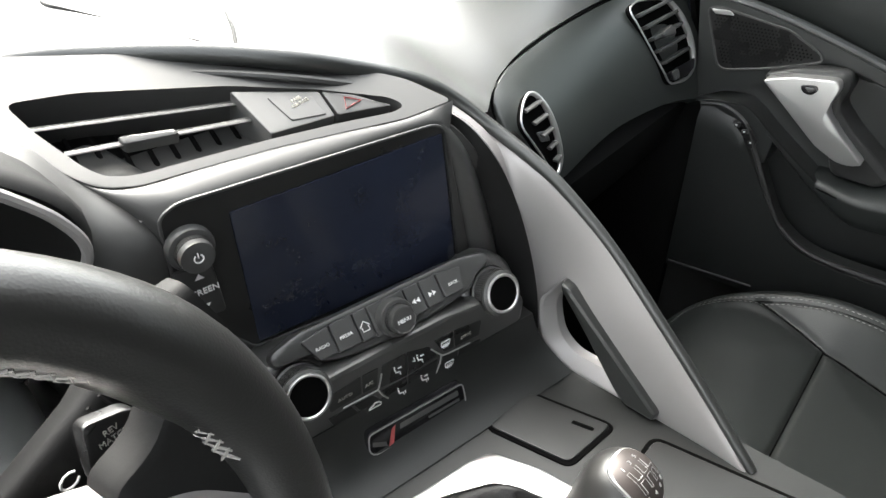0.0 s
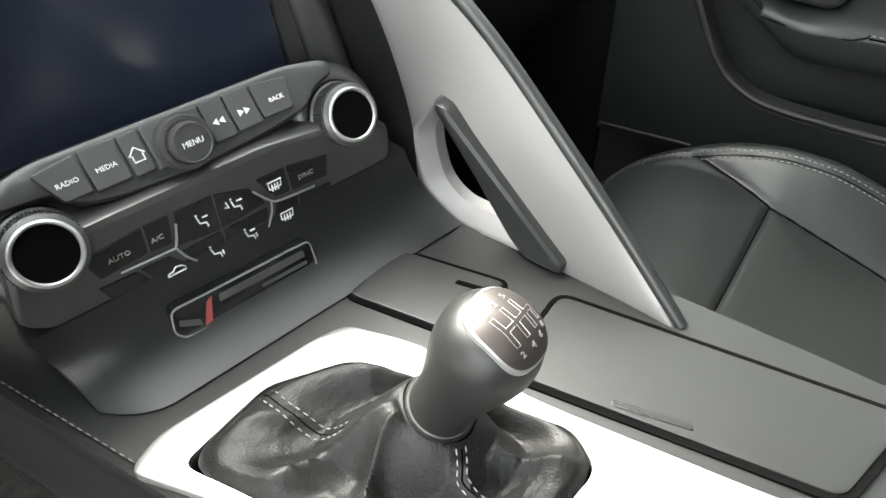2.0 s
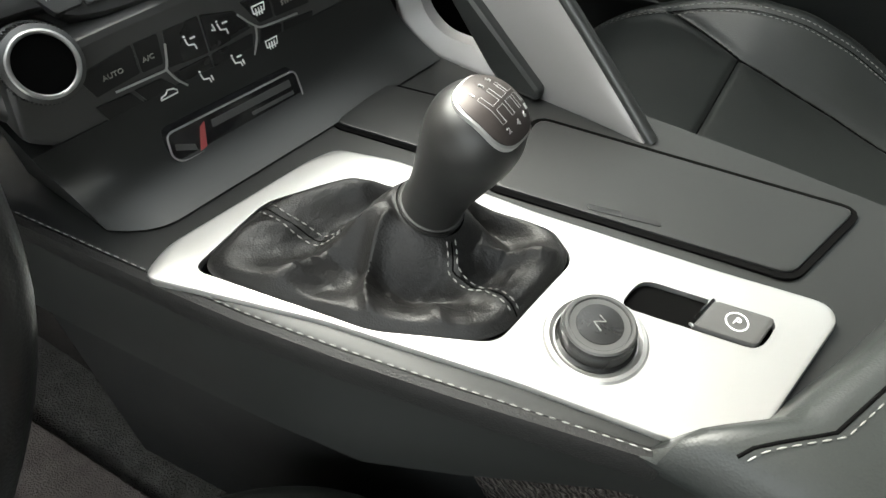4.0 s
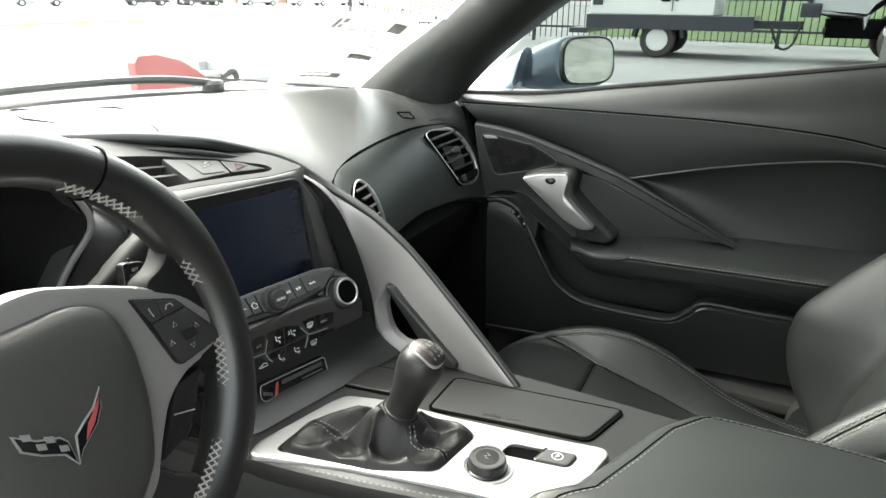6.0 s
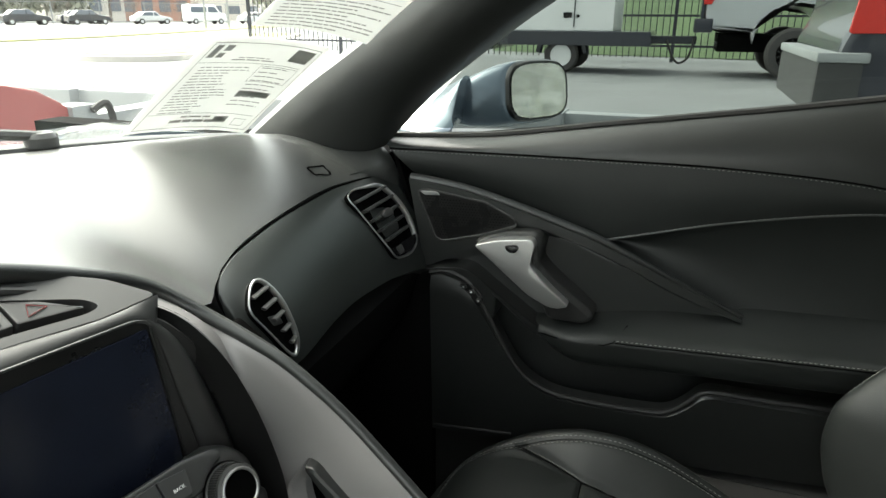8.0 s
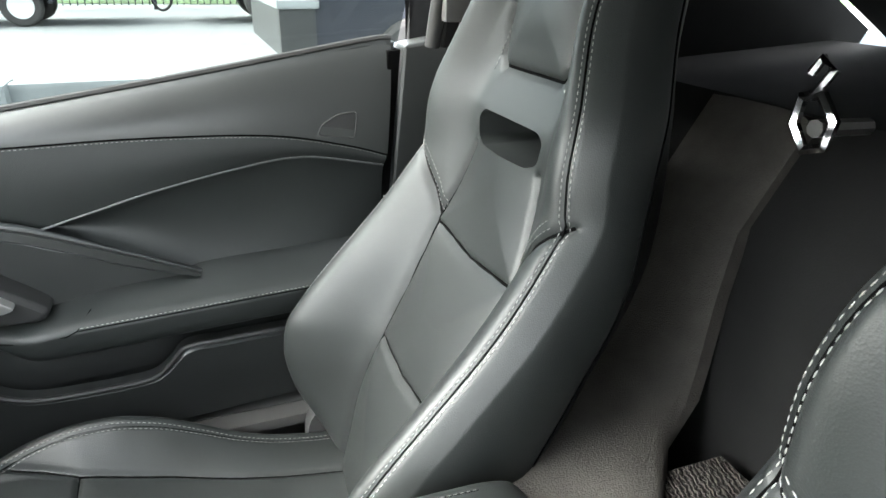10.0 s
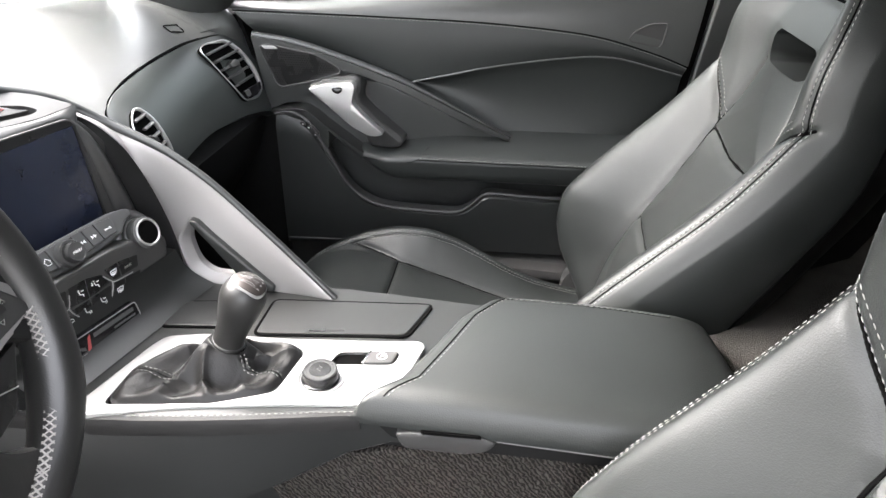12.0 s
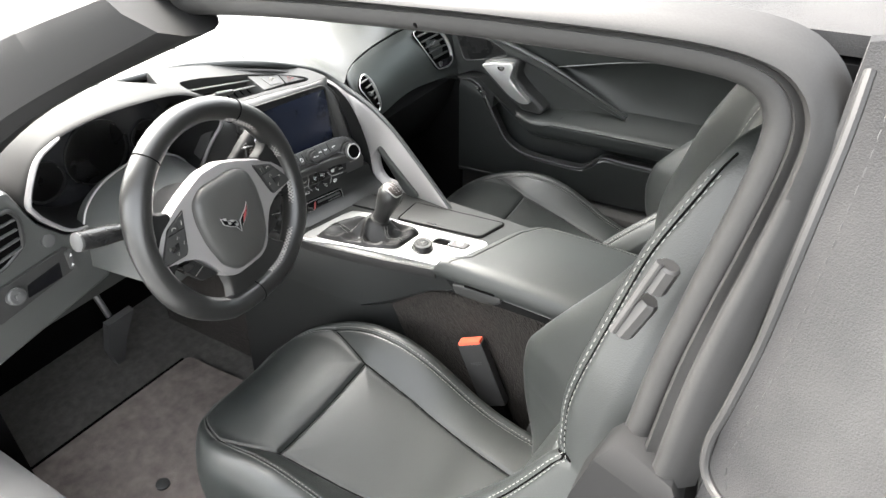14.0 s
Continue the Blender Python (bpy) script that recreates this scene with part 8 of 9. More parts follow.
# wiper
wp = thing("wiper", (0.30, 0.50, 0.88), "black windshield wiper resting on the cowl", "wiper")
part("arm", tube(crom([(-0.25, 0.56, 0.900), (0.05, 0.555, 0.905), (0.28, 0.50, 0.905), (0.40, 0.455, 0.888)], 6), 0.007, 8), PLASTIC, wp)
part("pivot_cap", lathe([(0.020, 0), (0.020, 0.012), (0.015, 0.018), (0.0002, 0.019)], pose(0.385, 0.465, 0.878), 20), PLASTIC, wp)

# door mirror
dm_ = thing("door_mirror", (0.95, 0.0, 0.83), "blue-grey door mirror, its cream reflection tinted into the glass", "mirror")
rings = []
MC, MX = Vector((0.980, -0.053, 0.912)), Vector((0.0600, -0.039, 0.0))
FORE = Vector((-0.035, 0.165, -0.040))


def mirror_ring(shift, k, kz, lean=0.0):
    q = np.linspace(0, 2 * math.pi, 40, endpoint=False)
    cs = lambda a: math.copysign(abs(math.cos(a)) ** 0.55, math.cos(a))
    sn = lambda a: math.copysign(abs(math.sin(a)) ** 0.60, math.sin(a))
    return [MC + shift + MX * (k * cs(a)) + Vector((0.018 * sn(a) * kz, 0.008 * sn(a) * kz, 0.047 * kz * sn(a))) for a in q]


for t, k, kz in ((0.0, 1.06, 1.08), (0.06, 1.14, 1.15), (0.22, 1.20, 1.15), (0.45, 1.10, 1.0), (0.70, 0.85, 0.72), (0.90, 0.50, 0.42), (1.0, 0.15, 0.14)):
    rings.append(mirror_ring(FORE * t, k, kz))
part("shell", loft(rings), PAINT, dm_, "blue-grey painted mirror shell", sharp=80)
MN = MX.cross(Vector((0, 0, 1))).normalized()
if MN.y > 0:
    MN = -MN
part("bezel", loft([mirror_ring(MN * h, k, kz) for h, k, kz in ((0.004, 0.98, 0.98), (0.006, 1.04, 1.05), (0.001, 1.08, 1.10), (-0.004, 1.08, 1.10))]), SMOOTH, dm_, "black inner edge of the mirror shell")
part("mirror_glass", loft([mirror_ring(MN * 0.0068, k, k) for k in (0.97, 0.5, 0.001)]), MIRROR, dm_, "door mirror glass tinted cream for the pale ground it reflects")
for text, z in (("OBJECTS IN MIRROR ARE", -0.030), ("CLOSER THAN THEY APPEAR", -0.0365)):
    part("lettering", letters(text, 0.0058, Matrix.Translation(MC + Vector((-0.008, -0.003, z)) + MN * 0.0085) @ face_pose(None, MN)), GREY, dm_)
rings = [[Vector((0.905, 0.06, 0.90)) + Vector((0.05 * math.cos(a), 0.0, 0.04 * math.sin(a))) for a in np.linspace(0, 2 * math.pi, 16, endpoint=False)], [Vector((0.86, 0.12, 0.865)) + Vector((0.05 * math.cos(a), 0.07 * math.cos(a), 0.03 * math.sin(a))) for a in np.linspace(0, 2 * math.pi, 16, endpoint=False)], [Vector((0.83, 0.17, 0.84)) + Vector((0.05 * math.cos(a), 0.10 * math.cos(a), 0.015 * math.sin(a))) for a in np.linspace(0, 2 * math.pi, 16, endpoint=False)]]
part("foot", loft(rings), PAINT, dm_)

# ---- outside ----
bm = bmesh.new()
bmesh.ops.create_grid(bm, x_segments=2, y_segments=2, size=600)
whole("ground", bm, LOT, "pale worn concrete parking lot", "ground", "structure", base=(0, 0, 0))


def patch(name, poly, z, h, material, label, cat):
    return whole(name, slab(poly, FZ(z), -0.05, h, 0.02), material, label, cat, "structure")


patch("road", [(-20, 98), (40, 62), (60, 56), (95, 40), (170, 12), (175, 30), (100, 66), (60, 84), (0, 115)], 0.0, 0.012, ASPHALT, "grey asphalt road beyond the lot", "road")
patch("grass_verge", [(-40, 5), (15.5, 24.9), (24.6, 26.2), (60, 37.5), (74, 41), (46.3, 50), (28, 46), (-40, 30)], 0.0, 0.06, GRASS, "dry yellow-green grass verge", "grass")
isl = [(13.6, 16.0), (12.0, 13.0), (12.8, 11.1), (16, 11.5), (34, 20), (31, 22.5), (20, 18.7)]
patch("traffic_island", rounded(isl, 1.2), 0.0, 0.14, KERB, "concrete kerbed traffic island", "island")
patch("island_grass", inset(rounded(isl, 1.2), 0.35), 0.14, 0.02, GRASS, "dry grass on the traffic island", "grass")
rings = [[(x + 0.25 * y0, y0, z) for y0 in np.linspace(-45, 5.5, 8)] for x, z in ((19.5, 0.02), (24, 1.6), (30, 3.6), (60, 5.2))]
whole("grass_slope", loft(rings, closed=False), HILL, "green grass slope behind the parked truck", "grass", "structure")

# low steel barrier beside the car, red panel at its end
br = thing("steel_barrier", (2.1, -1.0, 0.0), "grey painted steel barrier along the parking bay", "barrier")
part("beam", box((2.05, -6.0, 0.58), (2.12, 2.6, 0.73), 0.015), STEEL, br)
part("rail", box((2.03, -6.0, 0.48), (2.10, 2.6, 0.56), 0.01), STEEL, br)
for y in (-4.5, -2.2, 0.15, 2.3):
    part("post", box((2.0, y - 0.085, 0.0), (2.15, y + 0.085, 0.735), 0.015), STEEL, br)
rp = thing("red_panel", (1.25, 1.6, 0.0), "faded red metal panel on a grey stand", "panel")
FR = lambda u, v, d=0.0: Vector((u, 1.58 - d, v))
part("panel_plate", slab([(1.10, 0.60), (1.10, 0.82)] + [(1.10 + 0.02, 0.845), (1.20, 0.845), (1.30, 0.82), (1.38, 0.775), (1.42, 0.745), (1.42, 0.60)], FR, -0.02, 0.02, 0.008), REDPAINT, rp)
part("stand", box((1.40, 1.54, 0.0), (1.50, 1.64, 0.76), 0.01), STEEL, rp)
part("strap", tube(crom([(1.47, 1.53, 0.74), (1.52, 1.52, 0.76), (1.54, 1.52, 0.70), (1.53, 1.52, 0.62)], 5), 0.012, 6), TYRE, rp)
part("foot_beam", box((1.44, 1.56, 0.56), (2.06, 1.66, 0.72), 0.01), STEEL, rp)


def wheel(parent, c, r, w, axis, rim_mat, spokes=8, label=""):
    q = Matrix.Translation(c) @ face_pose(None, axis, (0, 0, 1))
    ty = part("tyre", lathe([(r * 0.62, -w / 2), (r * 0.9, -w / 2), (r * 0.98, -w * 0.4), (r, -w * 0.25), (r, w * 0.25), (r * 0.98, w * 0.4), (r * 0.9, w / 2), (r * 0.62, w / 2), (r * 0.60, w * 0.3), (r * 0.60, -w * 0.3), (r * 0.62, -w / 2)], q, 40), TYRE, parent)
    rim = part("rim", lathe([(r * 0.63, w * 0.46), (r * 0.58, w * 0.50), (r * 0.54, w * 0.36), (r * 0.50, w * 0.15), (0.0002, w * 0.12)], q, 32), VOID if spokes else rim_mat, parent, label)
    bm = bmesh.new()
    for k in range(spokes):
        a = 2 * math.pi * k / spokes
        for da in (-0.13, 0.13):
            tube([q @ Vector((r * s * math.cos(a + da * m), r * s * math.sin(a + da * m), w * h)) for s, h, m in ((0.12, 0.32, 0.3), (0.35, 0.40, 1.0), (0.58, 0.44, 1.5))], r * 0.035, 5, bm)
    if spokes:
        part("spokes", bm, rim_mat, rim)
        part("hub_cap", lathe([(r * 0.14, w * 0.2), (r * 0.13, w * 0.45), (0.0002, w * 0.47)], q, 16), rim_mat, rim)
    return ty


# generator trailer
tr = thing("generator_trailer", (14, 1.5, 0.0), "white generator box on a dark two-wheel trailer", "trailer")
gb = part("generator_box", box((13.2, 1.05, 0.78), (15.0, 3.35, 2.25), 0.04), WHITEPAINT, tr, "white generator housing")
part("door_line", box((13.185, 1.78, 0.85), (13.197, 1.80, 2.2)), GREY, gb)
for y, z, dy, dz, mt in ((1.62, 1.02, 0.16, 0.10, GLOSS), (1.42, 1.03, 0.06, 0.05, GLOSS), (2.1, 1.62, 0.5, 0.05, GREY), (1.55, 1.60, 0.3, 0.03, GREY), (2.5, 1.35, 0.35, 0.12, GREY), (2.9, 0.95, 0.2, 0.1, GREY)):
    part("decal", box((13.185, y - dy / 2 + 0.3, z), (13.197, y + dy / 2 + 0.3, z + dz)), mt, gb)
part("corner_lamp", box((13.18, 1.02, 1.5), (13.22, 1.10, 1.62)), TAIL, gb)
part("frame", box((13.15, 0.35, 0.52), (15.05, 3.4, 0.78), 0.02), DARKPAINT, tr)
part("draw_bar", box((13.9, -0.45, 0.55), (14.1, 0.4, 0.70), 0.02), DARKPAINT, tr)
part("rear_step", box((13.2, 3.38, 0.42), (15.0, 3.75, 0.52), 0.01), DARKPAINT, tr)
part("mudguard", tube([(13.35, 2.02 + 0.46 * math.cos(a), 0.33 + 0.46 * math.sin(a)) for a in np.linspace(0.1, math.pi - 0.1, 12)], 0.06, 6), DARKPAINT, tr)
wheel(tr, Vector((13.35, 2.02, 0.33)), 0.33, 0.20, (-1, 0, 0), WHITEPAINT, 0, "white steel wheel")
wheel(tr, Vector((14.85, 2.02, 0.33)), 0.33, 0.20, (1, 0, 0), WHITEPAINT, 0)
part("safety_chain", tube(crom([(13.9, 0.1, 0.62), (13.9, -0.05, 0.30), (13.9, -0.18, 0.20), (13.9, -0.33, 0.32), (13.9, -0.40, 0.66)], 6), 0.022, 6), TYRE, tr)
part("jack_lamp", box((13.88, 0.55, 0.60), (13.9, 0.62, 0.66)), BUCKLE_RED, tr)


# pickup truck
pt = thing("pickup_truck", (14, -2.6, 0.0), "silver pickup truck with a dark bed rail and black wheels", "truck")
FT = lambda u, v, d=0.0: Vector((13.0 - d, u, v))
side = [(-0.55, 0.85), (-0.50, 1.80), (-2.55, 1.85), (-2.62, 2.05), (-3.0, 2.55), (-5.2, 2.55), (-5.6, 1.9), (-6.9, 1.75), (-7.0, 0.80), (-6.6, 0.72)] + [(-6.0 + 0.62 * math.cos(a), 0.60 + 0.62 * math.sin(a)) for a in np.linspace(math.pi, 0, 9)] + [(-5.2, 0.70), (-2.75, 0.70)] + [(-2.02 + 0.66 * math.cos(a), 0.60 + 0.62 * math.sin(a)) for a in np.linspace(math.pi, 0, 11)] + [(-1.3, 0.80)]
part("body", slab(side, FT, -1.95, 0.0, 0.06), SILVERPAINT, pt)
part("window", slab([(-2.85, 1.9), (-3.1, 2.45), (-4.0, 2.45), (-4.0, 1.9)], FT, 0, 0.02, 0.005), PANE, pt)
part("window", slab([(-4.1, 1.9), (-4.1, 2.45), (-5.1, 2.45), (-5.45, 1.9)], FT, 0, 0.02, 0.005), PANE, pt)
part("tail_lamp", slab([(-0.49, 1.25), (-0.48, 1.72), (-0.74, 1.72), (-0.70, 1.45), (-0.62, 1.25)], FT, -0.1, 0.03, 0.01), TAIL, pt)
part("bumper", box((12.95, -0.68, 0.78), (14.95, -0.36, 1.02), 0.04), DARKPAINT, pt)
part("tailgate", box((13.05, -0.52, 0.95), (14.9, -0.46, 1.75), 0.01), DARKPAINT, pt)
part("exhaust", tube([(13.4, -0.75, 0.58), (13.4, -1.6, 0.58)], 0.045, 10), GREY, pt)
part("step_bar", box((12.95, -5.1, 0.55), (13.1, -2.8, 0.65), 0.03), DARKPAINT, pt)
for y in (-2.02, -6.0):
    for x, a in ((13.05, -1), (14.9, 1)):
        wheel(pt, Vector((x, y, 0.44)), 0.44, 0.30, (a, 0, 0), GREY if a < 0 else GREY, 8, "black spoked wheel")
part("axle", tube([(13.2, -2.02, 0.44), (14.8, -2.02, 0.44)], 0.08, 8), VOID, pt)
part("under_tray", box((13.3, -6.5, 0.45), (14.8, -0.8, 0.75)), VOID, pt)
# fence behind the truck
fn = thing("mesh_fence", (17.5, 0, 0), "dark steel fence with thin bars behind the truck", "fence")
for k in range(9):
    part("post", box((17.45, -12 + 3.0 * k, 0), (17.53, -11.92 + 3.0 * k, 1.9)), DARKPAINT, fn)
for z in (0.35, 1.05, 1.75):
    part("rail", box((17.46, -12, z), (17.52, 12, z + 0.05)), DARKPAINT, fn)
bm = bmesh.new()
for k in range(160):
    box((17.48, -12 + 0.15 * k, 0.1), (17.50, -11.98 + 0.15 * k, 1.85), 0, bm)
part("fence_bars", bm, DARKPAINT, fn, kind="stuff")


# road vehicles
def car(name, label, mat, L=4.5, Wd=1.8, H=1.45, van=False):
    c = thing(name, (0, 0, 0), label, "van" if van else "car", "" if van else "cars on the road")
    if van:
        pf = [(-L / 2, 0.35), (-L / 2, H * 0.9), (-L / 2 + 0.15, H), (L / 2 - 1.5, H), (L / 2 - 0.9, H * 0.62), (L / 2 - 0.1, H * 0.5), (L / 2, 0.4)]
        gl = [[(-L / 2 + 0.3, H * 0.6), (-L / 2 + 0.3, H * 0.88), (-0.2, H * 0.88), (-0.2, H * 0.6)], [(0.0, H * 0.6), (0.0, H * 0.88), (L / 2 - 1.6, H * 0.88), (L / 2 - 1.1, H * 0.6)]]
    else:
        pf = [(-L / 2, 0.35), (-L / 2 + 0.05, H * 0.62), (-L / 2 + 0.55, H * 0.68), (-L / 2 + 1.1, H * 0.97), (0.2, H), (L / 2 - 1.5, H * 0.68), (L / 2 - 0.3, H * 0.55), (L / 2, 0.4)]
        gl = [[(-L / 2 + 0.8, H * 0.68), (-L / 2 + 1.2, H * 0.93), (-0.15, H * 0.95), (-0.15, H * 0.67)], [(-0.05, H * 0.67), (-0.05, H * 0.95), (0.15, H * 0.95), (L / 2 - 1.65, H * 0.67)]]
    part("body", slab(rounded(pf, 0.12), lambda u, v, d=0.0: Vector((u, -Wd / 2 - d, v)), -Wd, 0.0, 0.10), mat, c)
    for g in gl:
        part("side_window", slab(rounded(g, 0.05), lambda u, v, d=0.0: Vector((u, -Wd / 2 - d, v)), -0.02, 0.012, 0.004), PANE, c)
    for x in (-L / 2 + 0.8, L / 2 - 0.85):
        for s in (1, -1):
            q = Matrix.Translation((x, s * (Wd / 2 - 0.08), 0.33)) @ face_pose(None, (0, s, 0), (0, 0, 1))
            wl = part("wheel", lathe([(0.20, -0.1), (0.33, -0.1), (0.33, 0.09), (0.20, 0.10), (0.0002, 0.06)], q, 20), TYRE, c)
            part("hub_cap", lathe([(0.19, 0.09), (0.17, 0.105), (0.0002, 0.10)], q, 16), SILVERPAINT, wl)
    return c


cars = [("parked_car", "silver sedan on the far road", SILVERPAINT, 43.2, 66.9, 4.6, 1.45), ("parked_car", "dark estate car on the far road", DARKPAINT, 54.3, 64.9, 4.6, 1.6), ("parked_car", "dark car on the far road", DARKPAINT, 61, 63.5, 4.6, 1.6), ("parked_car", "silver sedan on the far road", SILVERPAINT, 67.5, 60.5, 4.6, 1.45), ("parked_car", "dark car on the far road", DARKPAINT, 64, 68, 4.6, 1.6), ("parked_car", "pale sedan on the far road", SILVERPAINT, 80, 54.5, 4.6, 1.45), ("parked_car", "black car on the far road", DARKPAINT, 84, 50, 4.6, 1.6), ("parked_car", "silver sedan on the far road", SILVERPAINT, 33, 72, 4.6, 1.45)]
protos = {}
for nm, lb, mt, x, y, L, H in cars:
    key = (mt.name, L, H)
    if key not in protos:
        protos[key] = car(nm, lb, mt, L, 1.8, H)
        protos[key].location = (x, y, 0.02)
        protos[key].rotation_euler = (0, 0, radians(-26))
    else:
        tagged(copy_thing(protos[key], pose(x, y, 0.02, 0, 0, -26)), lb)
vn = car("white_van", "white panel van on the far road", WHITEPAINT, 5.0, 1.9, 2.3, True)
vn.location, vn.rotation_euler = (73.5, 57.5, 0.02), (0, 0, radians(-26))

# dark car parked beside the bay
sv = thing("dark_suv", (5.0, -2.6, 0.0), "dark blue sport utility car with a grey bumper", "car")
FS = lambda u, v, d=0.0: Vector((4.5 - d, u, v))
part("body", slab(rounded([(-1.18, 0.40), (-1.16, 0.86), (-1.25, 1.05), (-1.32, 1.75), (-3.4, 1.78), (-4.3, 1.10), (-5.6, 0.98), (-5.75, 0.40)], 0.10), FS, -1.8, 0.0, 0.06), DARKPAINT, sv)
part("bumper", box((4.48, -1.32, 0.46), (6.3, -1.06, 0.80), 0.05), GREY, sv)
part("bumper_cap", box((4.46, -1.34, 0.78), (6.3, -1.05, 0.84), 0.02), STEEL, sv)
part("tail_lamp", slab(rounded([(-1.20, 0.95), (-1.24, 1.30), (-1.45, 1.30), (-1.40, 0.95)], 0.02), FS, 0, 0.02, 0.006), TAIL, sv)
part("side_window", slab(rounded([(-1.5, 1.15), (-1.5, 1.65), (-3.2, 1.68), (-3.9, 1.15)], 0.05), FS, -0.01, 0.01, 0.003), PANE, sv)
for y in (-2.05, -4.9):
    wheel(sv, Vector((4.55, y, 0.36)), 0.36, 0.24, (-1, 0, 0), SILVERPAINT, 6)
part("sill_trim", box((4.46, -4.4, 0.34), (4.52, -2.5, 0.46), 0.01), GREY, sv)

# sign, poles, far buildings
sg_ = thing("exit_sign", (47.5, 36, 0), "green road sign on two steel posts", "sign")
SP = Matrix.Translation((47.5, 36.0, 4.7)) @ pose(0, 0, 0, 90, 0, -53)
part("sign_panel", slab(rounded([(-1.45, -1.2), (1.45, -1.2), (1.45, 1.2), (-1.45, 1.2)], 0.12), lambda u, v, d=0.0: SP @ Vector((u, v, d)), -0.05, 0.0, 0.01), SIGN, sg_)
part("sign_border", tube([SP @ Vector((u, v, 0.01)) for u, v in rounded([(-1.38, -1.13), (1.38, -1.13), (1.38, 1.13), (-1.38, 1.13)], 0.12)], 0.04, 5, closed=True), WHITE, sg_)
part("lettering", letters("International\nVillage\nEXIT 94", 0.53, SP @ Matrix.Translation((0, 0.0, 0.02))), WHITE, sg_)
for u in (-0.9, 0.9):
    part("post", tube([SP @ Vector((u, 1.0, -0.1)), SP @ Vector((u, -4.7, -0.1))], 0.08, 8), STEEL, sg_)


def block(name, x, y, w, d, h, rot, mat, rows, cols, label, parapet=0.5):
    b = thing(name, (x, y, 0), label, "building")
    q = Matrix.Translation((x, y, 0)) @ pose(0, 0, 0, 0, 0, rot)
    bm = box((-w / 2, 0, 0), (w / 2, d, h))
    bm.transform(q)
    part("wall", bm, mat, b)
    bm = box((-w / 2 - 0.2, -0.2, h), (w / 2 + 0.2, d + 0.2, h + parapet))
    bm.transform(q)
    part("roof", bm, RENDER, b)
    me = None
    for r in range(rows):
        for c in range(cols):
            cx, cz = -w / 2 + w * (c + 0.5) / cols, h * (r + 0.62) / (rows + 0.2)
            ww, hh = w / cols * 0.32, h / (rows + 0.2) * 0.24
            bm = box((cx - ww, -0.12, cz - hh), (cx + ww, 0.15, cz + hh))
            bm.transform(q)
            part("window", bm, PANE, b)
    return b


block("office_building", 93, 97, 12, 12, 9.6, -44, RENDER, 2, 4, "pale rendered office block beyond the road")
block("brick_building", 104.5, 92.4, 12, 12, 9.3, -48, BRICK, 2, 4, "red brick office block with square windows")
block("tall_office", 128, 102, 27, 14, 15.0, -51, RENDER, 4, 7, "white office building with glass bands")
block("low_store", 111, 68.5, 8, 12, 10.4, -58, RENDER, 3, 3, "pale commercial building far beyond the road")
block("roadside_shop", 44, -12, 30, 10, 9.6, -92, RENDER, 1, 6, "pale building on top of the grass slope")

# chain-link fence along the far road
FA, FB_ = np.array((20.0, 100.0)), np.array((84.0, 56.0))
cf = thing("road_fence", (50, 79, 0), "grey chain-link fence along the far road", "fence")
for k in range(16):
    p = FA + (FB_ - FA) * k / 15
    part("post", tube([(p[0], p[1], 0), (p[0], p[1], 2.6)], 0.06, 6), STEEL, cf)
for z in (0.2, 2.5):
    part("rail", tube([(*FA, z), (*FB_, z)], 0.04, 6), STEEL, cf)
bm = bmesh.new()
for k in range(260):
    p = FA + (FB_ - FA) * k / 260
    for s in (1, -1):
        q = p + (FB_ - FA) / 77.7 * 1.1 * s
        tube([(*p, 0.2), (*q, 2.5)], 0.012, 3, bm)
part("wire_mesh", bm, STEEL, cf, kind="stuff")
pl_ = thing("light_pole", (40.3, 57, 0), "thin grey roadside pole, slightly leaning", "pole")
part("mast", tube([(40.3, 57, 0), (40.0, 57.3, 4.6)], 0.07, 8), STEEL, pl_)


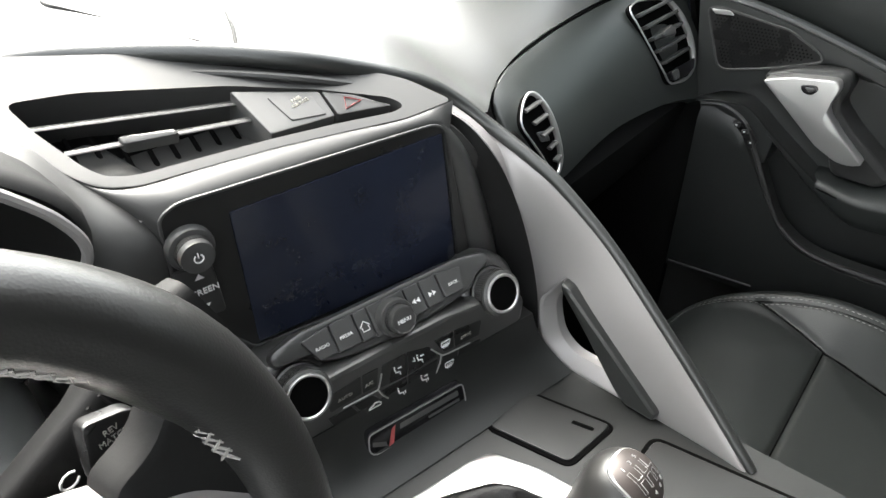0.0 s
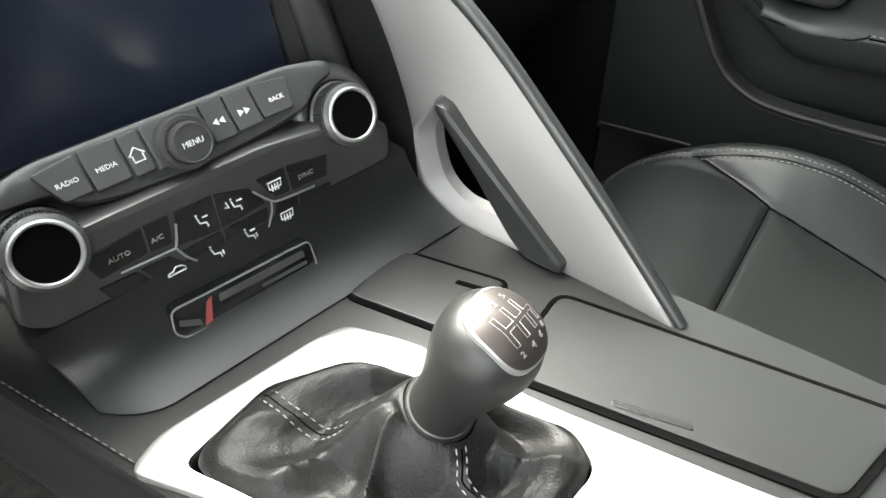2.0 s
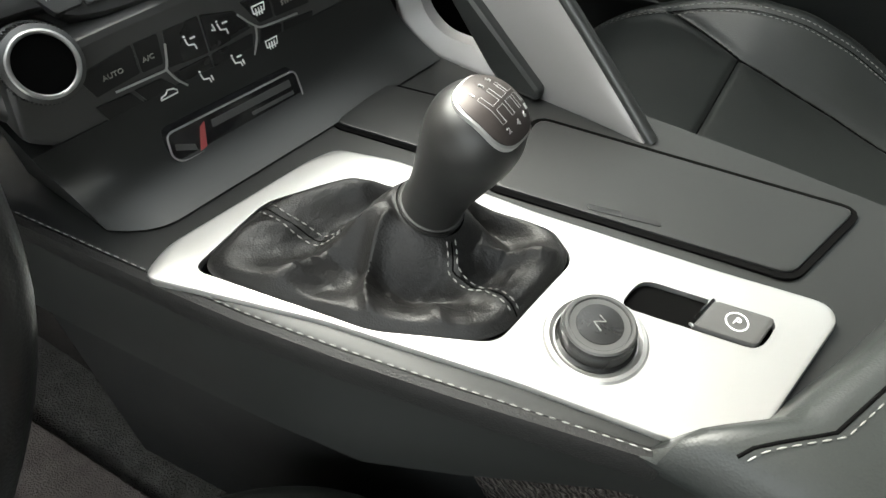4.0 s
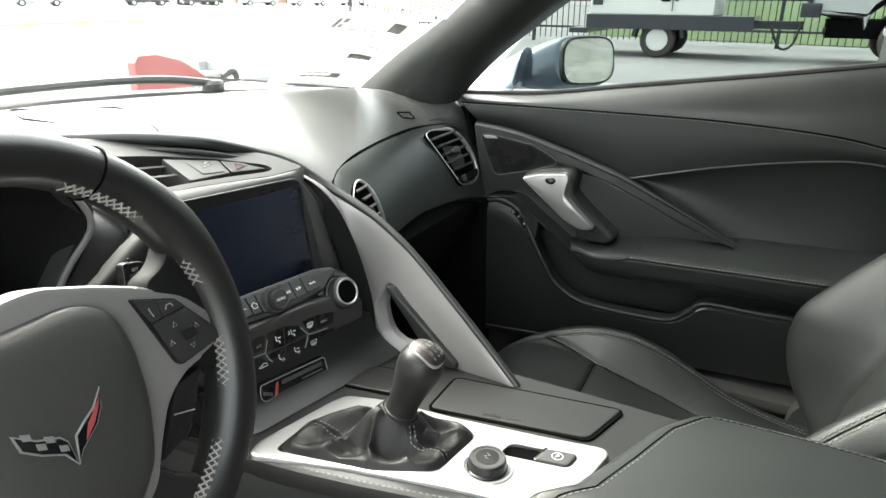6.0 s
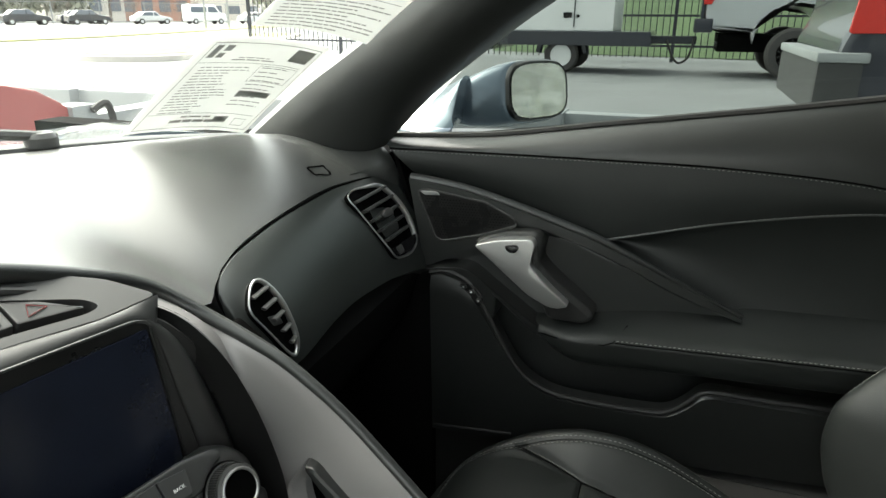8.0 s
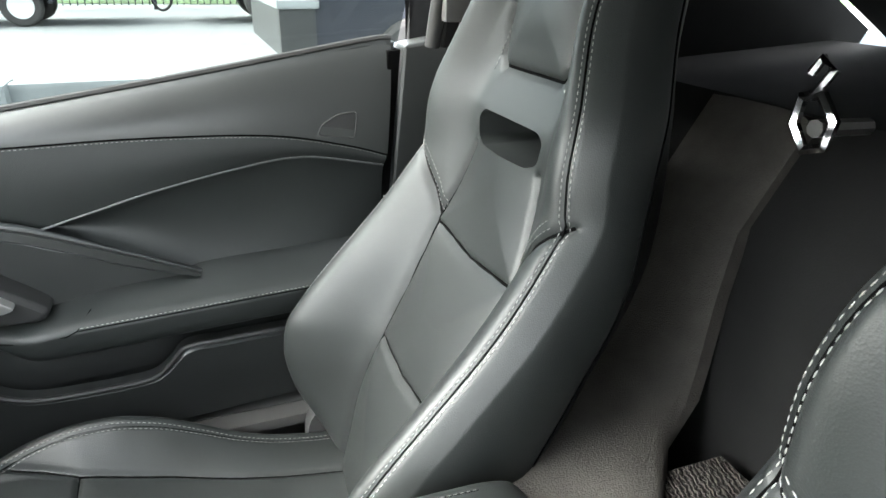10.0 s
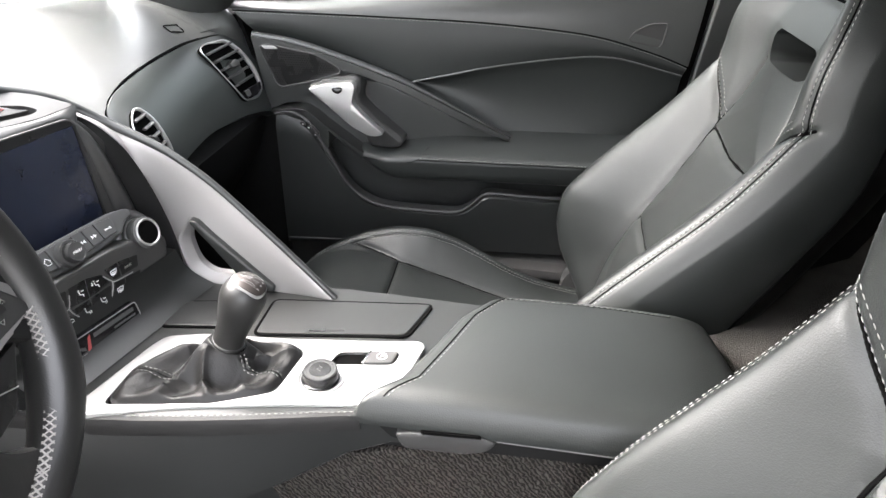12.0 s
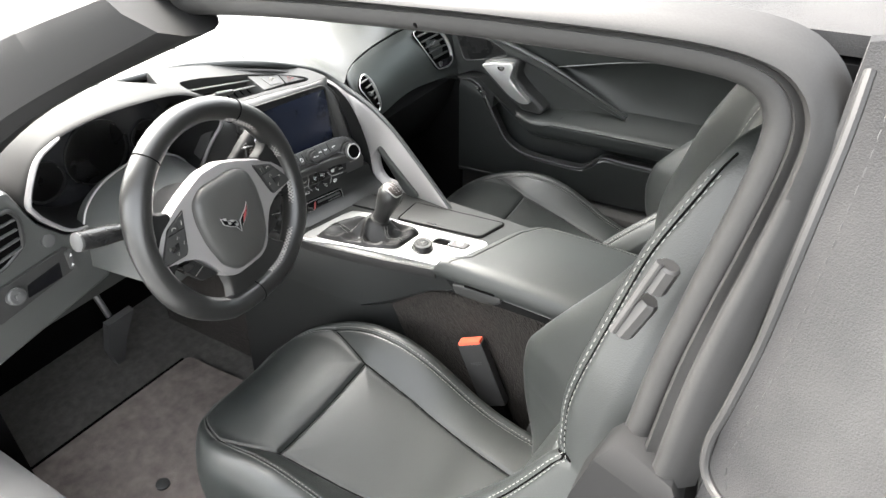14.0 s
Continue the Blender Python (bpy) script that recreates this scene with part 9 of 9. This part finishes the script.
# trees
def tree(x, y, h, w, bare, seed, group):
    rg = random.Random(seed)
    t = thing("tree", (x, y, 0), "bare reddish-brown winter tree" if bare else "dense green tree by the road, paled for haze", "tree", group)
    bm = tube([(x, y, 0), (x + 0.1, y, h * 0.3), (x + rg.uniform(-0.3, 0.3), y, h * 0.62)], [h * 0.025, h * 0.018, h * 0.008], 8)
    limbs = []
    for k in range(9):
        a, z0 = rg.uniform(0, 6.28), h * rg.uniform(0.25, 0.6)
        e = (x + w * 0.45 * math.cos(a) * rg.uniform(0.5, 1), y + w * 0.45 * math.sin(a) * rg.uniform(0.5, 1), z0 + h * rg.uniform(0.15, 0.38))
        tube([(x, y, z0), ((x + e[0]) / 2, (y + e[1]) / 2, z0 + 0.4 * (e[2] - z0)), e], [h * 0.010, h * 0.007, h * 0.003], 5, bm)
        limbs.append(e)
    part("trunk", bm, BARK, t)
    verts, faces = [], []
    for k in range(700 if bare else 1500):
        if rg.random() < 0.7:
            c = rg.choice(limbs)
            s = w * 0.20
            p = (c[0] + rg.gauss(0, s), c[1] + rg.gauss(0, s), c[2] + rg.gauss(0, s * 0.9))
        else:
            a, r = rg.uniform(0, 6.28), w * 0.5 * math.sqrt(rg.random())
            p = (x + r * math.cos(a), y + r * math.sin(a), h * rg.uniform(0.25, 0.95) * (1 - 0.25 * (r / (w * 0.5)) ** 2))
        sz = w * (0.035 if bare else 0.055) * rg.uniform(0.6, 1.4)
        d = Vector((rg.gauss(0, 1), rg.gauss(0, 1), rg.gauss(0, 1))).normalized()
        e = d.orthogonal().normalized()
        f = d.cross(e)
        n0 = len(verts)
        wd = 0.12 if bare else 0.6
        for u, v in ((-1, -wd), (1, -wd * 0.6), (1.2, wd), (-0.8, wd * 0.8)):
            verts.append(tuple(Vector(p) + e * sz * u + f * sz * v))
        faces.append((n0, n0 + 1, n0 + 2, n0 + 3))
    me = bpy.data.meshes.new("crown")
    me.from_pydata(verts, [], faces)
    part_mesh("crown", me, TWIG if bare else LEAF, t, kind="stuff")


for k in range(12):
    tree(40 + 3.7 * k + (k % 3), 104 - 2.1 * k + 3 * (k % 4), 7.0 + 1.8 * ((k * 7) % 5) / 4, 6.5, k % 3 == 1, 11 + k, "far trees")
tree(85, 84, 9.5, 5, True, 77, "bare trees")
tree(92, 86, 6.0, 6, True, 78, "bare trees")
tree(101, 84, 5.0, 6, True, 79, "bare trees")
tree(52, 30.5, 4.2, 3.6, False, 90, "far trees")
tree(104, 66, 8, 6, False, 91, "far trees")
